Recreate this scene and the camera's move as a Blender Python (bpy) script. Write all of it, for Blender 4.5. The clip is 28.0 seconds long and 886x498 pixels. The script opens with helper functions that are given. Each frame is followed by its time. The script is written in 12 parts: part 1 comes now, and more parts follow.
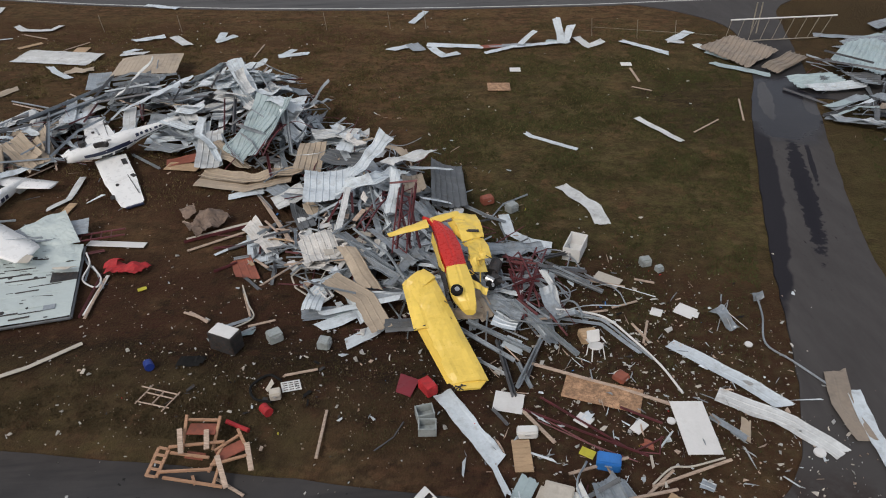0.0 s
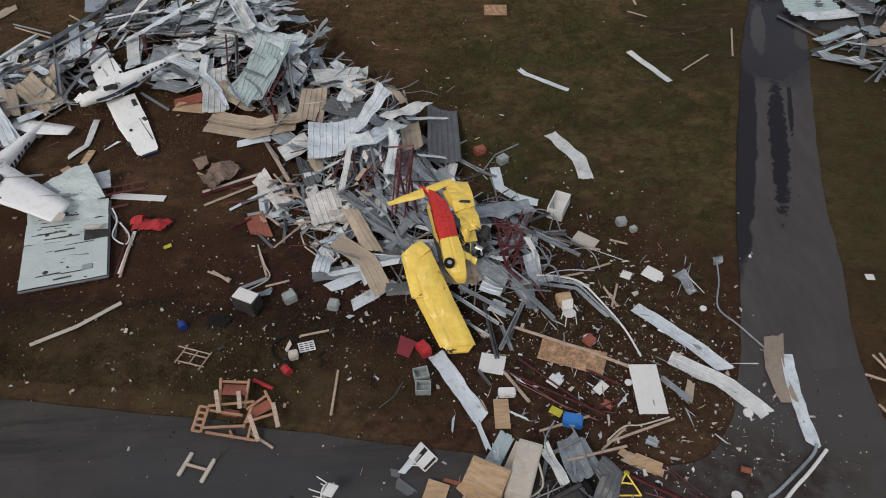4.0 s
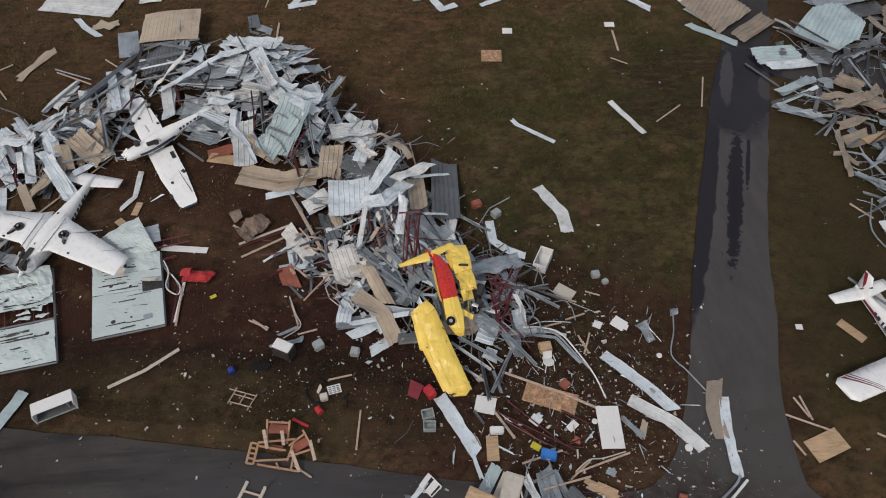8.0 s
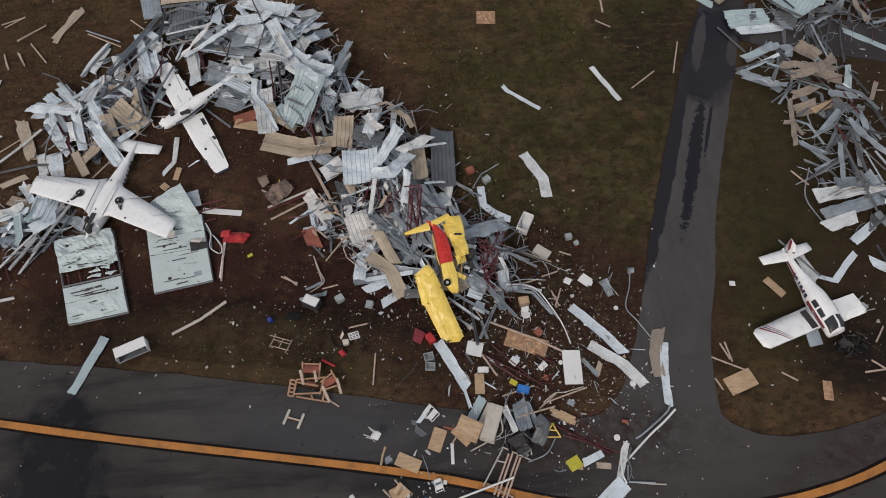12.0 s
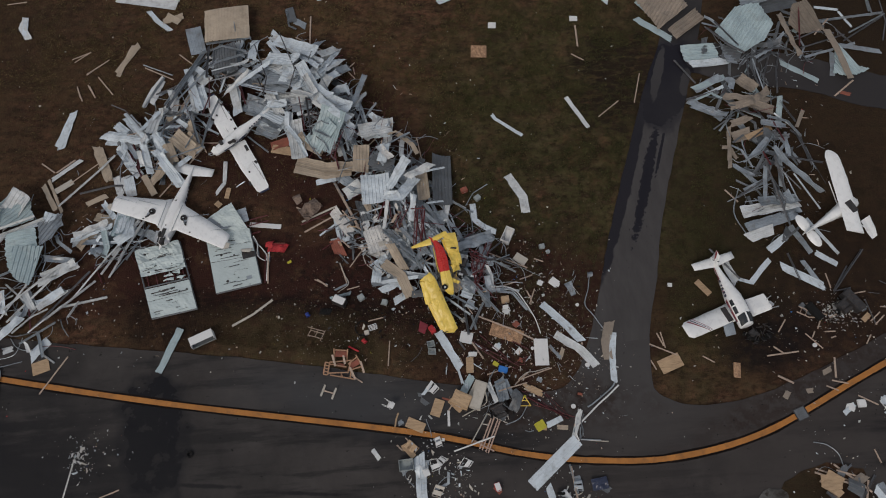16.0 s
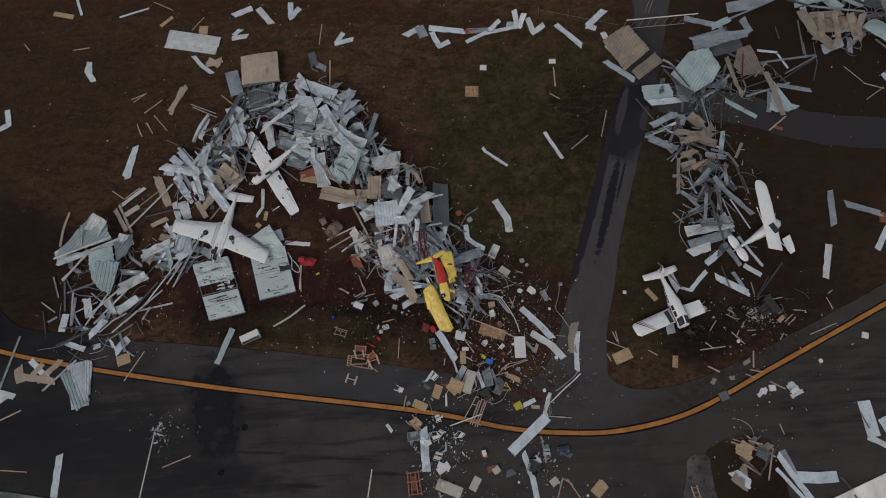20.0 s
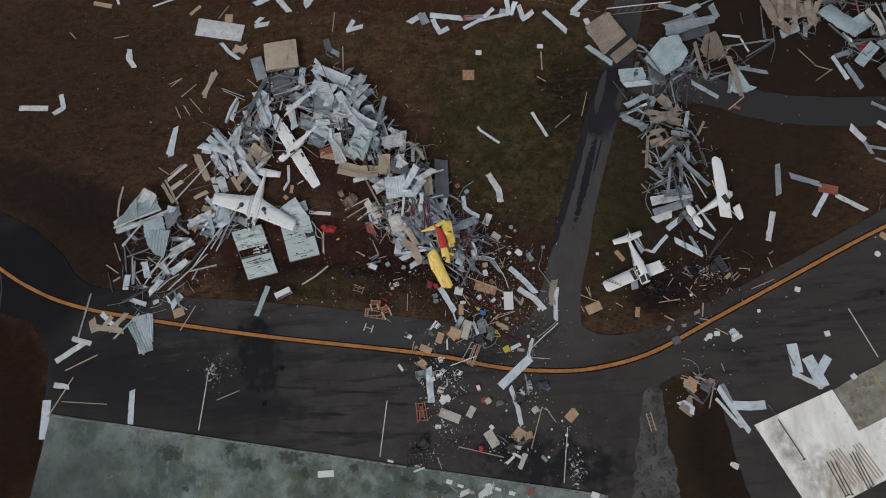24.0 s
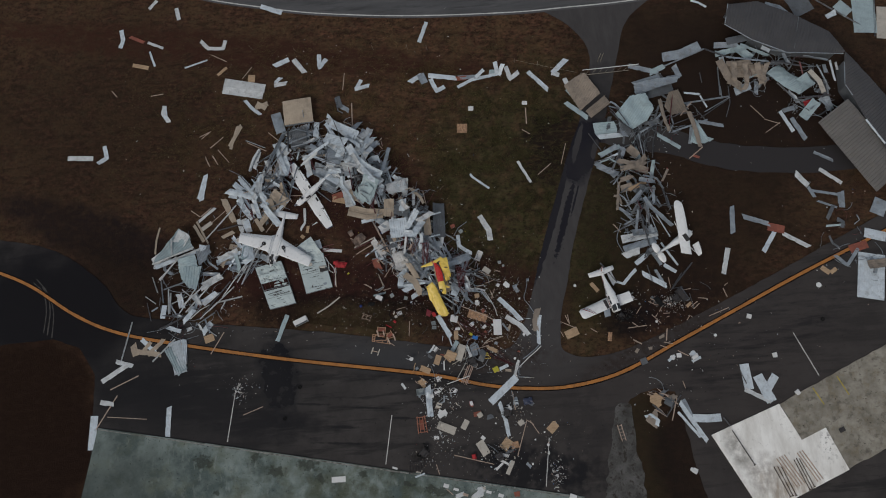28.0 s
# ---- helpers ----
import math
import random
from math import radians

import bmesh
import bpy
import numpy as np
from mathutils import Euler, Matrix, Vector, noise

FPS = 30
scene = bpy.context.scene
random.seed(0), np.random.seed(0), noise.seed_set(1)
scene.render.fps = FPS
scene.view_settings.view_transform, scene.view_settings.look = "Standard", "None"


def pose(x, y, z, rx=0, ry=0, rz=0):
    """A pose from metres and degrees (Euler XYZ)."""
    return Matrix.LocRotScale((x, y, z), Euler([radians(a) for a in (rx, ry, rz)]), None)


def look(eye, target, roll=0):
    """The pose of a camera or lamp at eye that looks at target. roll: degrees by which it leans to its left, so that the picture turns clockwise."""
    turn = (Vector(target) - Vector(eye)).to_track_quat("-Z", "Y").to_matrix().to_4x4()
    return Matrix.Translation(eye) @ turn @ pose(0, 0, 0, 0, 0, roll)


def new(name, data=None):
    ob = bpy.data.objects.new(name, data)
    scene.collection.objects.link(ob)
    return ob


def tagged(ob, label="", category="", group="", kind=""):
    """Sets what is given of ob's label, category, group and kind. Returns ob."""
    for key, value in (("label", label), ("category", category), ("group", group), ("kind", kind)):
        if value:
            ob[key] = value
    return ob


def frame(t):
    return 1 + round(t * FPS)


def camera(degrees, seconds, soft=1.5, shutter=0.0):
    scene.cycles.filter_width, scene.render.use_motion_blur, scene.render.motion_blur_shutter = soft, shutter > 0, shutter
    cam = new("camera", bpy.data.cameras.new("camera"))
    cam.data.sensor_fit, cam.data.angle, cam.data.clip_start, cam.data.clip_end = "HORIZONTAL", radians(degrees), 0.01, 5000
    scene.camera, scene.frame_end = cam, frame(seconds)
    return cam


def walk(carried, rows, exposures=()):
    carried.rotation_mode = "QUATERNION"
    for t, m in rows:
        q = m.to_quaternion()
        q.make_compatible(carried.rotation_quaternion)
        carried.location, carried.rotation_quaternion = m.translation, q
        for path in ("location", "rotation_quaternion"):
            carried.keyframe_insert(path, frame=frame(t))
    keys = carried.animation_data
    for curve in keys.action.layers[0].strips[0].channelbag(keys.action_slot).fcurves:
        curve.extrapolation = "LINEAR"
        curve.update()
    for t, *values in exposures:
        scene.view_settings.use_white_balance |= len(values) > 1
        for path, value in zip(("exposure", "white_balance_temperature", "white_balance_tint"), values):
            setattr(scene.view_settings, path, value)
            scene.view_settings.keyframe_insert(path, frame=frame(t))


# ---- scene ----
cam = camera(64.3, 28.0, soft=1.05)
PATH = [
    (0, (-3.718, 0.124, 16.59), (-3.621, 1.765, 15.451), -1.2),
    (0.5, (-3.746, 0.15, 17.196), (-3.649, 1.782, 16.044), -1.1),
    (1, (-3.793, 0.176, 17.862), (-3.695, 1.797, 16.695), -1.0),
    (1.5, (-3.756, 0.256, 18.642), (-3.661, 1.867, 17.461), -1.0),
    (2, (-3.763, 0.426, 19.586), (-3.668, 2.024, 18.387), -1.0),
    (2.5, (-3.692, 0.612, 20.25), (-3.598, 2.196, 19.032), -1.0),
    (3, (-3.584, 0.743, 20.724), (-3.493, 2.27, 19.435), -1.0),
    (3.5, (-3.418, 0.837, 21.305), (-3.34, 2.249, 19.891), -1.1),
    (5.5, (-3.379, 1.162, 24.482), (-3.306, 2.478, 22.977), -1.1),
    (6, (-3.52, 1.192, 25.428), (-3.443, 2.5, 23.918), -0.9),
    (6.5, (-3.554, 1.127, 26.506), (-3.474, 2.432, 24.992), -0.8),
    (7, (-3.508, 1.124, 27.625), (-3.427, 2.426, 26.109), -0.7),
    (7.5, (-3.457, 1.07, 28.686), (-3.381, 2.347, 27.149), -0.9),
    (8, (-3.522, 1.11, 29.583), (-3.449, 2.352, 28.017), -0.9),
    (8.5, (-3.403, 1.274, 30.441), (-3.329, 2.48, 28.848), -0.7),
    (9, (-3.313, 1.348, 31.425), (-3.244, 2.517, 29.803), -0.8),
    (9.5, (-3.244, 1.484, 32.43), (-3.18, 2.607, 30.776), -1.0),
    (10, (-3.234, 1.47, 33.333), (-3.173, 2.557, 31.656), -1.0),
    (10.5, (-3.476, 1.591, 34.509), (-3.412, 2.632, 32.803), -0.7),
    (11, (-3.541, 1.578, 35.754), (-3.48, 2.577, 34.023), -0.8),
    (11.5, (-3.48, 1.688, 37.072), (-3.422, 2.646, 35.317), -0.8),
    (12, (-3.399, 1.735, 38.411), (-3.344, 2.666, 36.642), -0.8),
    (12.5, (-3.377, 1.821, 39.879), (-3.324, 2.721, 38.093), -0.8),
    (14.5, (-3.075, 1.761, 45.949), (-3.038, 2.574, 44.122), -1.5),
    (15, (-2.9, 1.682, 47.451), (-2.869, 2.478, 45.616), -2.0),
    (15.5, (-2.954, 1.595, 49.033), (-2.922, 2.375, 47.192), -1.8),
    (16, (-2.772, 1.543, 50.781), (-2.747, 2.308, 48.934), -2.3),
    (16.5, (-2.631, 1.405, 52.678), (-2.612, 2.159, 50.826), -2.7),
    (17, (-2.676, 1.283, 54.518), (-2.654, 2.024, 52.66), -2.5),
    (17.5, (-2.292, 1.203, 56.218), (-2.281, 1.933, 54.356), -3.3),
    (18, (-2.149, 1.253, 57.923), (-2.141, 1.97, 56.056), -3.5),
    (18.5, (-2.026, 1.396, 59.603), (-2.021, 2.097, 57.729), -3.8),
    (19, (-1.823, 1.482, 61.309), (-1.822, 2.168, 59.43), -4.1),
    (19.5, (-1.757, 1.657, 62.961), (-1.758, 2.325, 61.076), -4.3),
    (20, (-1.768, 1.8, 64.558), (-1.771, 2.449, 62.667), -4.5),
    (20.5, (-1.594, 1.93, 66.22), (-1.601, 2.557, 64.321), -4.9),
    (21, (-1.597, 1.922, 67.788), (-1.608, 2.519, 65.879), -5.3),
    (21.5, (-1.614, 1.958, 69.238), (-1.63, 2.467, 67.304), -6.2),
    (23.5, (-0.998, 3.094, 75.858), (-1.031, 3.527, 73.905), -8.7),
    (24, (-0.932, 3.331, 77.496), (-0.965, 3.758, 75.543), -8.9),
    (24.5, (-0.878, 3.54, 79.308), (-0.911, 3.967, 77.354), -8.9),
    (25, (-0.861, 3.227, 81.173), (-0.879, 3.696, 79.229), -6.8),
    (25.5, (-0.68, 3.273, 83.103), (-0.7, 3.739, 81.158), -7.0),
    (26, (-0.552, 3.137, 84.894), (-0.575, 3.604, 82.95), -7.4),
    (26.5, (-0.463, 2.986, 86.384), (-0.489, 3.456, 84.44), -7.7),
    (27, (-0.441, 3.206, 87.477), (-0.468, 3.671, 85.532), -7.9),
    (27.5, (-0.616, 2.988, 88.428), (-0.639, 3.458, 86.484), -7.4),
    (28, (-0.211, 3.234, 89.254), (-0.24, 3.699, 87.309), -8.3),
]
EXPOSURES = [(0.0, 0.32, 6750, 12), (3.0, 0.05, 6750, 12), (6.0, 0.5, 6800, 12), (8.0, 0.24, 6800, 13), (12.0, 0.18, 6800, 13), (17.0, -0.36, 6700, 12), (21.0, -0.5, 6600, 11), (24.0, -0.15, 6550, 10), (25.5, -0.4, 6550, 10), (28.0, -0.42, 6550, 10)]
walk(cam, [(t, look(eye, target, roll)) for t, eye, target, roll in PATH], EXPOSURES)

# ---- overcast sky and a weak, wide sun ----
world = bpy.data.worlds.new("overcast_sky")
scene.world = world
world.use_nodes = True
wn, wl = world.node_tree.nodes, world.node_tree.links
sky = wn.new("ShaderNodeTexSky")
sky.sky_type, sky.sun_disc = "NISHITA", False
sky.sun_elevation, sky.sun_rotation = radians(38), radians(215)
sky.air_density, sky.dust_density, sky.ozone_density = 1.0, 4.0, 1.0
pale = wn.new("ShaderNodeMix")
pale.data_type = "RGBA"
pale.inputs["Factor"].default_value = 0.55
pale.inputs["B"].default_value = (7.2, 7.6, 8.2, 1)
wl.new(sky.outputs["Color"], pale.inputs["A"])
back = wn["Background"]
back.inputs["Strength"].default_value = 0.085
wl.new(pale.outputs["Result"], back.inputs["Color"])
sun = new("sun", bpy.data.lights.new("sun", "SUN"))
sun.data.energy, sun.data.angle, sun.data.color = 1.1, radians(18), (1.0, 0.97, 0.92)
sun.matrix_world = look((-30, -43, 52), (0, 0, 0))


# ---- materials ----
def material(name, colour, rough=0.7, metal=0.0, spread=0.25, scale=3.0, grain=40.0, bump=0.15, stain=None, amount=0.0, vary=0.12, stretch=(1, 1, 1), spec=0.5, edge=(0.52, 0.68)):
    """A painted or raw surface: a base colour broken up at two scales, stains of their own shape, and fine relief."""
    m = bpy.data.materials.new(name)
    m.use_nodes = True
    nodes, links = m.node_tree.nodes, m.node_tree.links
    bsdf = nodes["Principled BSDF"]
    bsdf.inputs["Metallic"].default_value = metal
    bsdf.inputs["Specular IOR Level"].default_value = spec
    where = nodes.new("ShaderNodeTexCoord")
    shift = nodes.new("ShaderNodeMapping")
    shift.inputs["Scale"].default_value = stretch
    links.new(where.outputs["Object"], shift.inputs["Vector"])
    info = nodes.new("ShaderNodeObjectInfo")
    move = nodes.new("ShaderNodeVectorMath")
    move.operation = "SCALE"
    move.inputs[0].default_value = (37, 51, 23)
    links.new(info.outputs["Random"], move.inputs["Scale"])
    links.new(move.outputs["Vector"], shift.inputs["Location"])

    def cloud(size, detail):
        n = nodes.new("ShaderNodeTexNoise")
        n.inputs["Scale"].default_value, n.inputs["Detail"].default_value, n.inputs["Roughness"].default_value = size, detail, 0.62
        links.new(shift.outputs["Vector"], n.inputs["Vector"])
        return n.outputs["Fac"]

    def ranged(source, a, b, c, d):
        r = nodes.new("ShaderNodeMapRange")
        for key, value in zip(("From Min", "From Max", "To Min", "To Max"), (a, b, c, d)):
            r.inputs[key].default_value = value
        links.new(source, r.inputs["Value"])
        return r.outputs["Result"]

    def times(a, b):
        n = nodes.new("ShaderNodeMath")
        n.operation = "MULTIPLY"
        links.new(a, n.inputs[0])
        links.new(b, n.inputs[1])
        return n.outputs["Value"]

    big, fine = cloud(scale, 4.0), cloud(grain, 3.0)
    value = times(ranged(big, 0.3, 0.7, 1 - spread, 1 + spread), ranged(fine, 0.3, 0.7, 1 - spread * 0.6, 1 + spread * 0.6))
    geometry = nodes.new("ShaderNodeNewGeometry")
    value = times(value, ranged(geometry.outputs["Random Per Island"], 0, 1, 1 - vary, 1 + vary))
    tint = nodes.new("ShaderNodeMix")
    tint.data_type, tint.blend_type = "RGBA", "MULTIPLY"
    tint.inputs["Factor"].default_value = 1.0
    tint.inputs["A"].default_value = (*colour, 1)
    links.new(value, tint.inputs["B"])
    result = tint.outputs["Result"]
    if stain:
        spots = ranged(cloud(scale * 2.3, 6.0), edge[0], edge[1], 0, amount)
        mix = nodes.new("ShaderNodeMix")
        mix.data_type = "RGBA"
        mix.inputs["B"].default_value = (*stain, 1)
        links.new(spots, mix.inputs["Factor"])
        links.new(result, mix.inputs["A"])
        result = mix.outputs["Result"]
    links.new(result, bsdf.inputs["Base Color"])
    links.new(ranged(fine, 0.2, 0.8, max(rough - 0.12, 0.03), min(rough + 0.12, 1)), bsdf.inputs["Roughness"])
    relief = nodes.new("ShaderNodeBump")
    relief.inputs["Strength"].default_value = bump
    relief.inputs["Distance"].default_value = 0.05
    links.new(fine, relief.inputs["Height"])
    links.new(relief.outputs["Normal"], bsdf.inputs["Normal"])
    return m


WHITE = material("white_sheet_metal", (0.485, 0.54, 0.58), 0.34, 0.0, 0.13, 0.9, 9, 0.05, (0.14, 0.14, 0.135), 0.4, 0.34)
DULLWHITE = material("chalky_white_sheet_metal", (0.49, 0.51, 0.515), 0.5, 0.0, 0.16, 0.9, 9, 0.05, (0.17, 0.15, 0.13), 0.45, 0.3)
GALV = material("galvanised_sheet_metal", (0.255, 0.29, 0.32), 0.38, 0.3, 0.25, 0.8, 10, 0.06, (0.16, 0.14, 0.12), 0.5, 0.2)
DARK = material("dark_grey_sheet_metal", (0.105, 0.115, 0.125), 0.5, 0.2, 0.2, 0.8, 10, 0.06, (0.07, 0.06, 0.05), 0.4, 0.2)
TAN = material("tan_sheet_metal", (0.335, 0.275, 0.208), 0.55, 0.0, 0.16, 0.7, 9, 0.06, (0.18, 0.145, 0.11), 0.4, 0.22)
TEAL = material("pale_blue_sheet_metal", (0.305, 0.385, 0.405), 0.42, 0.0, 0.12, 0.7, 9, 0.05, (0.18, 0.18, 0.17), 0.35, 0.15)
IRON = material("dull_grey_structural_steel", (0.095, 0.1, 0.11), 0.5, 0.3, 0.25, 1.5, 14, 0.08, (0.11, 0.07, 0.05), 0.5, 0.45)
MAROON = material("maroon_steel_primer", (0.10, 0.022, 0.026), 0.5, 0.1, 0.3, 3, 30, 0.1, (0.05, 0.03, 0.03), 0.4, 0.3)
LUMBER = material("sawn_lumber", (0.37, 0.285, 0.225), 0.8, 0.0, 0.25, 2, 22, 0.2, (0.15, 0.10, 0.075), 0.6, 0.45, (1, 7, 7))
BOARD = material("plywood_board", (0.36, 0.25, 0.152), 0.8, 0.0, 0.22, 1.2, 16, 0.15, (0.15, 0.095, 0.055), 0.55, 0.45, (1, 5, 5), edge=(0.52, 0.7))
BROWNSHEET = material("weathered_brown_sheet_metal", (0.22, 0.182, 0.145), 0.6, 0.0, 0.18, 0.7, 9, 0.06, (0.1, 0.085, 0.07), 0.5, 0.25)
OSB = material("strand_board", (0.36, 0.215, 0.125), 0.85, 0.0, 0.5, 4, 34, 0.3, (0.17, 0.1, 0.06), 0.75, 0.15, edge=(0.48, 0.62))
WHITEBOARD = material("white_panel", (0.6, 0.605, 0.6), 0.55, 0.0, 0.06, 1, 12, 0.04, (0.36, 0.33, 0.29), 0.22, 0.1, edge=(0.58, 0.74))
FLEECE = material("white_insulation", (0.55, 0.54, 0.52), 0.95, 0.0, 0.15, 2, 14, 0.5, (0.42, 0.38, 0.33), 0.5, 0.08)
RUST = material("red_brown_panel", (0.22, 0.065, 0.04), 0.7, 0.0, 0.25, 1.5, 18, 0.12, (0.1, 0.05, 0.04), 0.5, 0.25)
REDTARP = material("red_cloth", (0.38, 0.02, 0.025), 0.75, 0.0, 0.25, 2, 16, 0.3, (0.15, 0.02, 0.02), 0.4, 0.1)
PAINT = material("white_aircraft_paint", (0.74, 0.75, 0.745), 0.3, 0.0, 0.035, 0.35, 2.5, 0.0, (0.45, 0.43, 0.4), 0.4, 0.03, edge=(0.6, 0.72))
YELLOW = material("yellow_aircraft_paint", (0.75, 0.54, 0.105), 0.34, 0.0, 0.08, 0.8, 6, 0.03, (0.48, 0.32, 0.05), 0.4, 0.05, edge=(0.58, 0.74))
AMBER = material("amber_aircraft_paint", (0.62, 0.42, 0.06), 0.38, 0.0, 0.1, 0.8, 8, 0.04)
RED = material("red_aircraft_paint", (0.46, 0.02, 0.014), 0.3, 0.0, 0.1, 1, 9, 0.04, (0.22, 0.02, 0.02), 0.3, 0.05)
DARKRED = material("dark_red_paint", (0.19, 0.018, 0.028), 0.35, 0.0, 0.1, 1, 9, 0.02)
NAVY = material("dark_blue_paint", (0.02, 0.028, 0.06), 0.35, 0.0, 0.1, 1, 10, 0.03)
GLASS = material("dark_cabin_glass", (0.02, 0.024, 0.028), 0.08, 0.0, 0.1, 1, 10, 0.0)
RUBBER = material("black_rubber", (0.012, 0.012, 0.012), 0.8, 0.0, 0.2, 4, 40, 0.1, spec=0.12)
SOOT = material("dark_machinery", (0.035, 0.034, 0.035), 0.6, 0.3, 0.4, 4, 30, 0.2, (0.12, 0.07, 0.05), 0.5)
STEEL = material("worn_steel", (0.42, 0.43, 0.44), 0.4, 0.7, 0.2, 3, 30, 0.1, (0.2, 0.15, 0.12), 0.4)
BLUEBOX = material("blue_plastic", (0.02, 0.14, 0.42), 0.45, 0.0, 0.15, 3, 25, 0.05)
DEEPBLUE = material("deep_blue_plastic", (0.012, 0.035, 0.2), 0.45, 0.0, 0.15, 3, 25, 0.05)
LIME = material("yellow_green_plastic", (0.42, 0.385, 0.03), 0.5, 0.0, 0.12, 2, 20, 0.05, (0.3, 0.27, 0.03), 0.4)
GREYBOX = material("grey_enamel", (0.26, 0.29, 0.29), 0.5, 0.1, 0.15, 2, 20, 0.05, (0.12, 0.1, 0.09), 0.4, 0.3)
SCRAP = material("pale_scraps", (0.5, 0.49, 0.46), 0.8, 0.0, 0.2, 0.6, 6, 0.1)
CREAM = material("cream_board", (0.42, 0.39, 0.34), 0.6, 0.0, 0.12, 1, 12, 0.05, (0.25, 0.22, 0.18), 0.4, 0.15)
LINE = material("orange_yellow_road_paint", (0.35, 0.138, 0.026), 0.65, 0.0, 0.22, 0.8, 9, 0.05, (0.16, 0.075, 0.025), 0.6, 0.0)
TAR = material("black_line_border", (0.0125, 0.0095, 0.0085), 0.85, 0.0, 0.3, 0.8, 9, 0.1, spec=0.04)
ROADPAINT = material("white_road_paint", (0.5, 0.5, 0.48), 0.7, 0.0, 0.2, 1, 8, 0.05, (0.15, 0.15, 0.14), 0.5, 0.0)
TICKPAINT = material("yellow_road_paint", (0.36, 0.28, 0.04), 0.7, 0.0, 0.2, 1, 8, 0.05, (0.2, 0.17, 0.05), 0.5, 0.0)
MUDTRACK = material("dried_mud", (0.055, 0.05, 0.046), 0.9, 0.0, 0.3, 2, 12, 0.1, (0.02, 0.02, 0.02), 0.9, 0.0)
RUST_IRON = material("rusty_dark_iron", (0.07, 0.045, 0.03), 0.8, 0.2, 0.3, 3, 30, 0.1)
FRAMEWOOD = material("red_brown_timber", (0.30, 0.13, 0.085), 0.8, 0.0, 0.25, 2, 22, 0.2, (0.15, 0.07, 0.05), 0.5, 0.3, (1, 7, 7))
PINEWOOD = material("orange_brown_pine", (0.31, 0.18, 0.11), 0.8, 0.0, 0.25, 2, 22, 0.2, (0.16, 0.09, 0.06), 0.5, 0.35, (1, 7, 7))
EDGE = material("pale_concrete_edge", (0.24, 0.235, 0.22), 0.9, 0.0, 0.35, 0.8, 8, 0.2, (0.06, 0.06, 0.05), 0.9, 0.0, edge=(0.42, 0.62))
QUILT = material("sodden_brown_cloth", (0.17, 0.125, 0.10), 0.95, 0.0, 0.3, 1.5, 10, 0.4, (0.07, 0.05, 0.04), 0.6, 0.1)
WIRE = material("thin_fence_metal", (0.3, 0.27, 0.22), 0.6, 0.4, 0.2, 4, 30, 0.1)


def blend(nodes, links, a, b, factor):
    mix = nodes.new("ShaderNodeMix")
    mix.data_type = "RGBA"
    for key, v in (("A", a), ("B", b)):
        if isinstance(v, tuple):
            mix.inputs[key].default_value = (*v, 1)
        else:
            links.new(v, mix.inputs[key])
    links.new(factor, mix.inputs["Factor"])
    return mix.outputs["Result"]


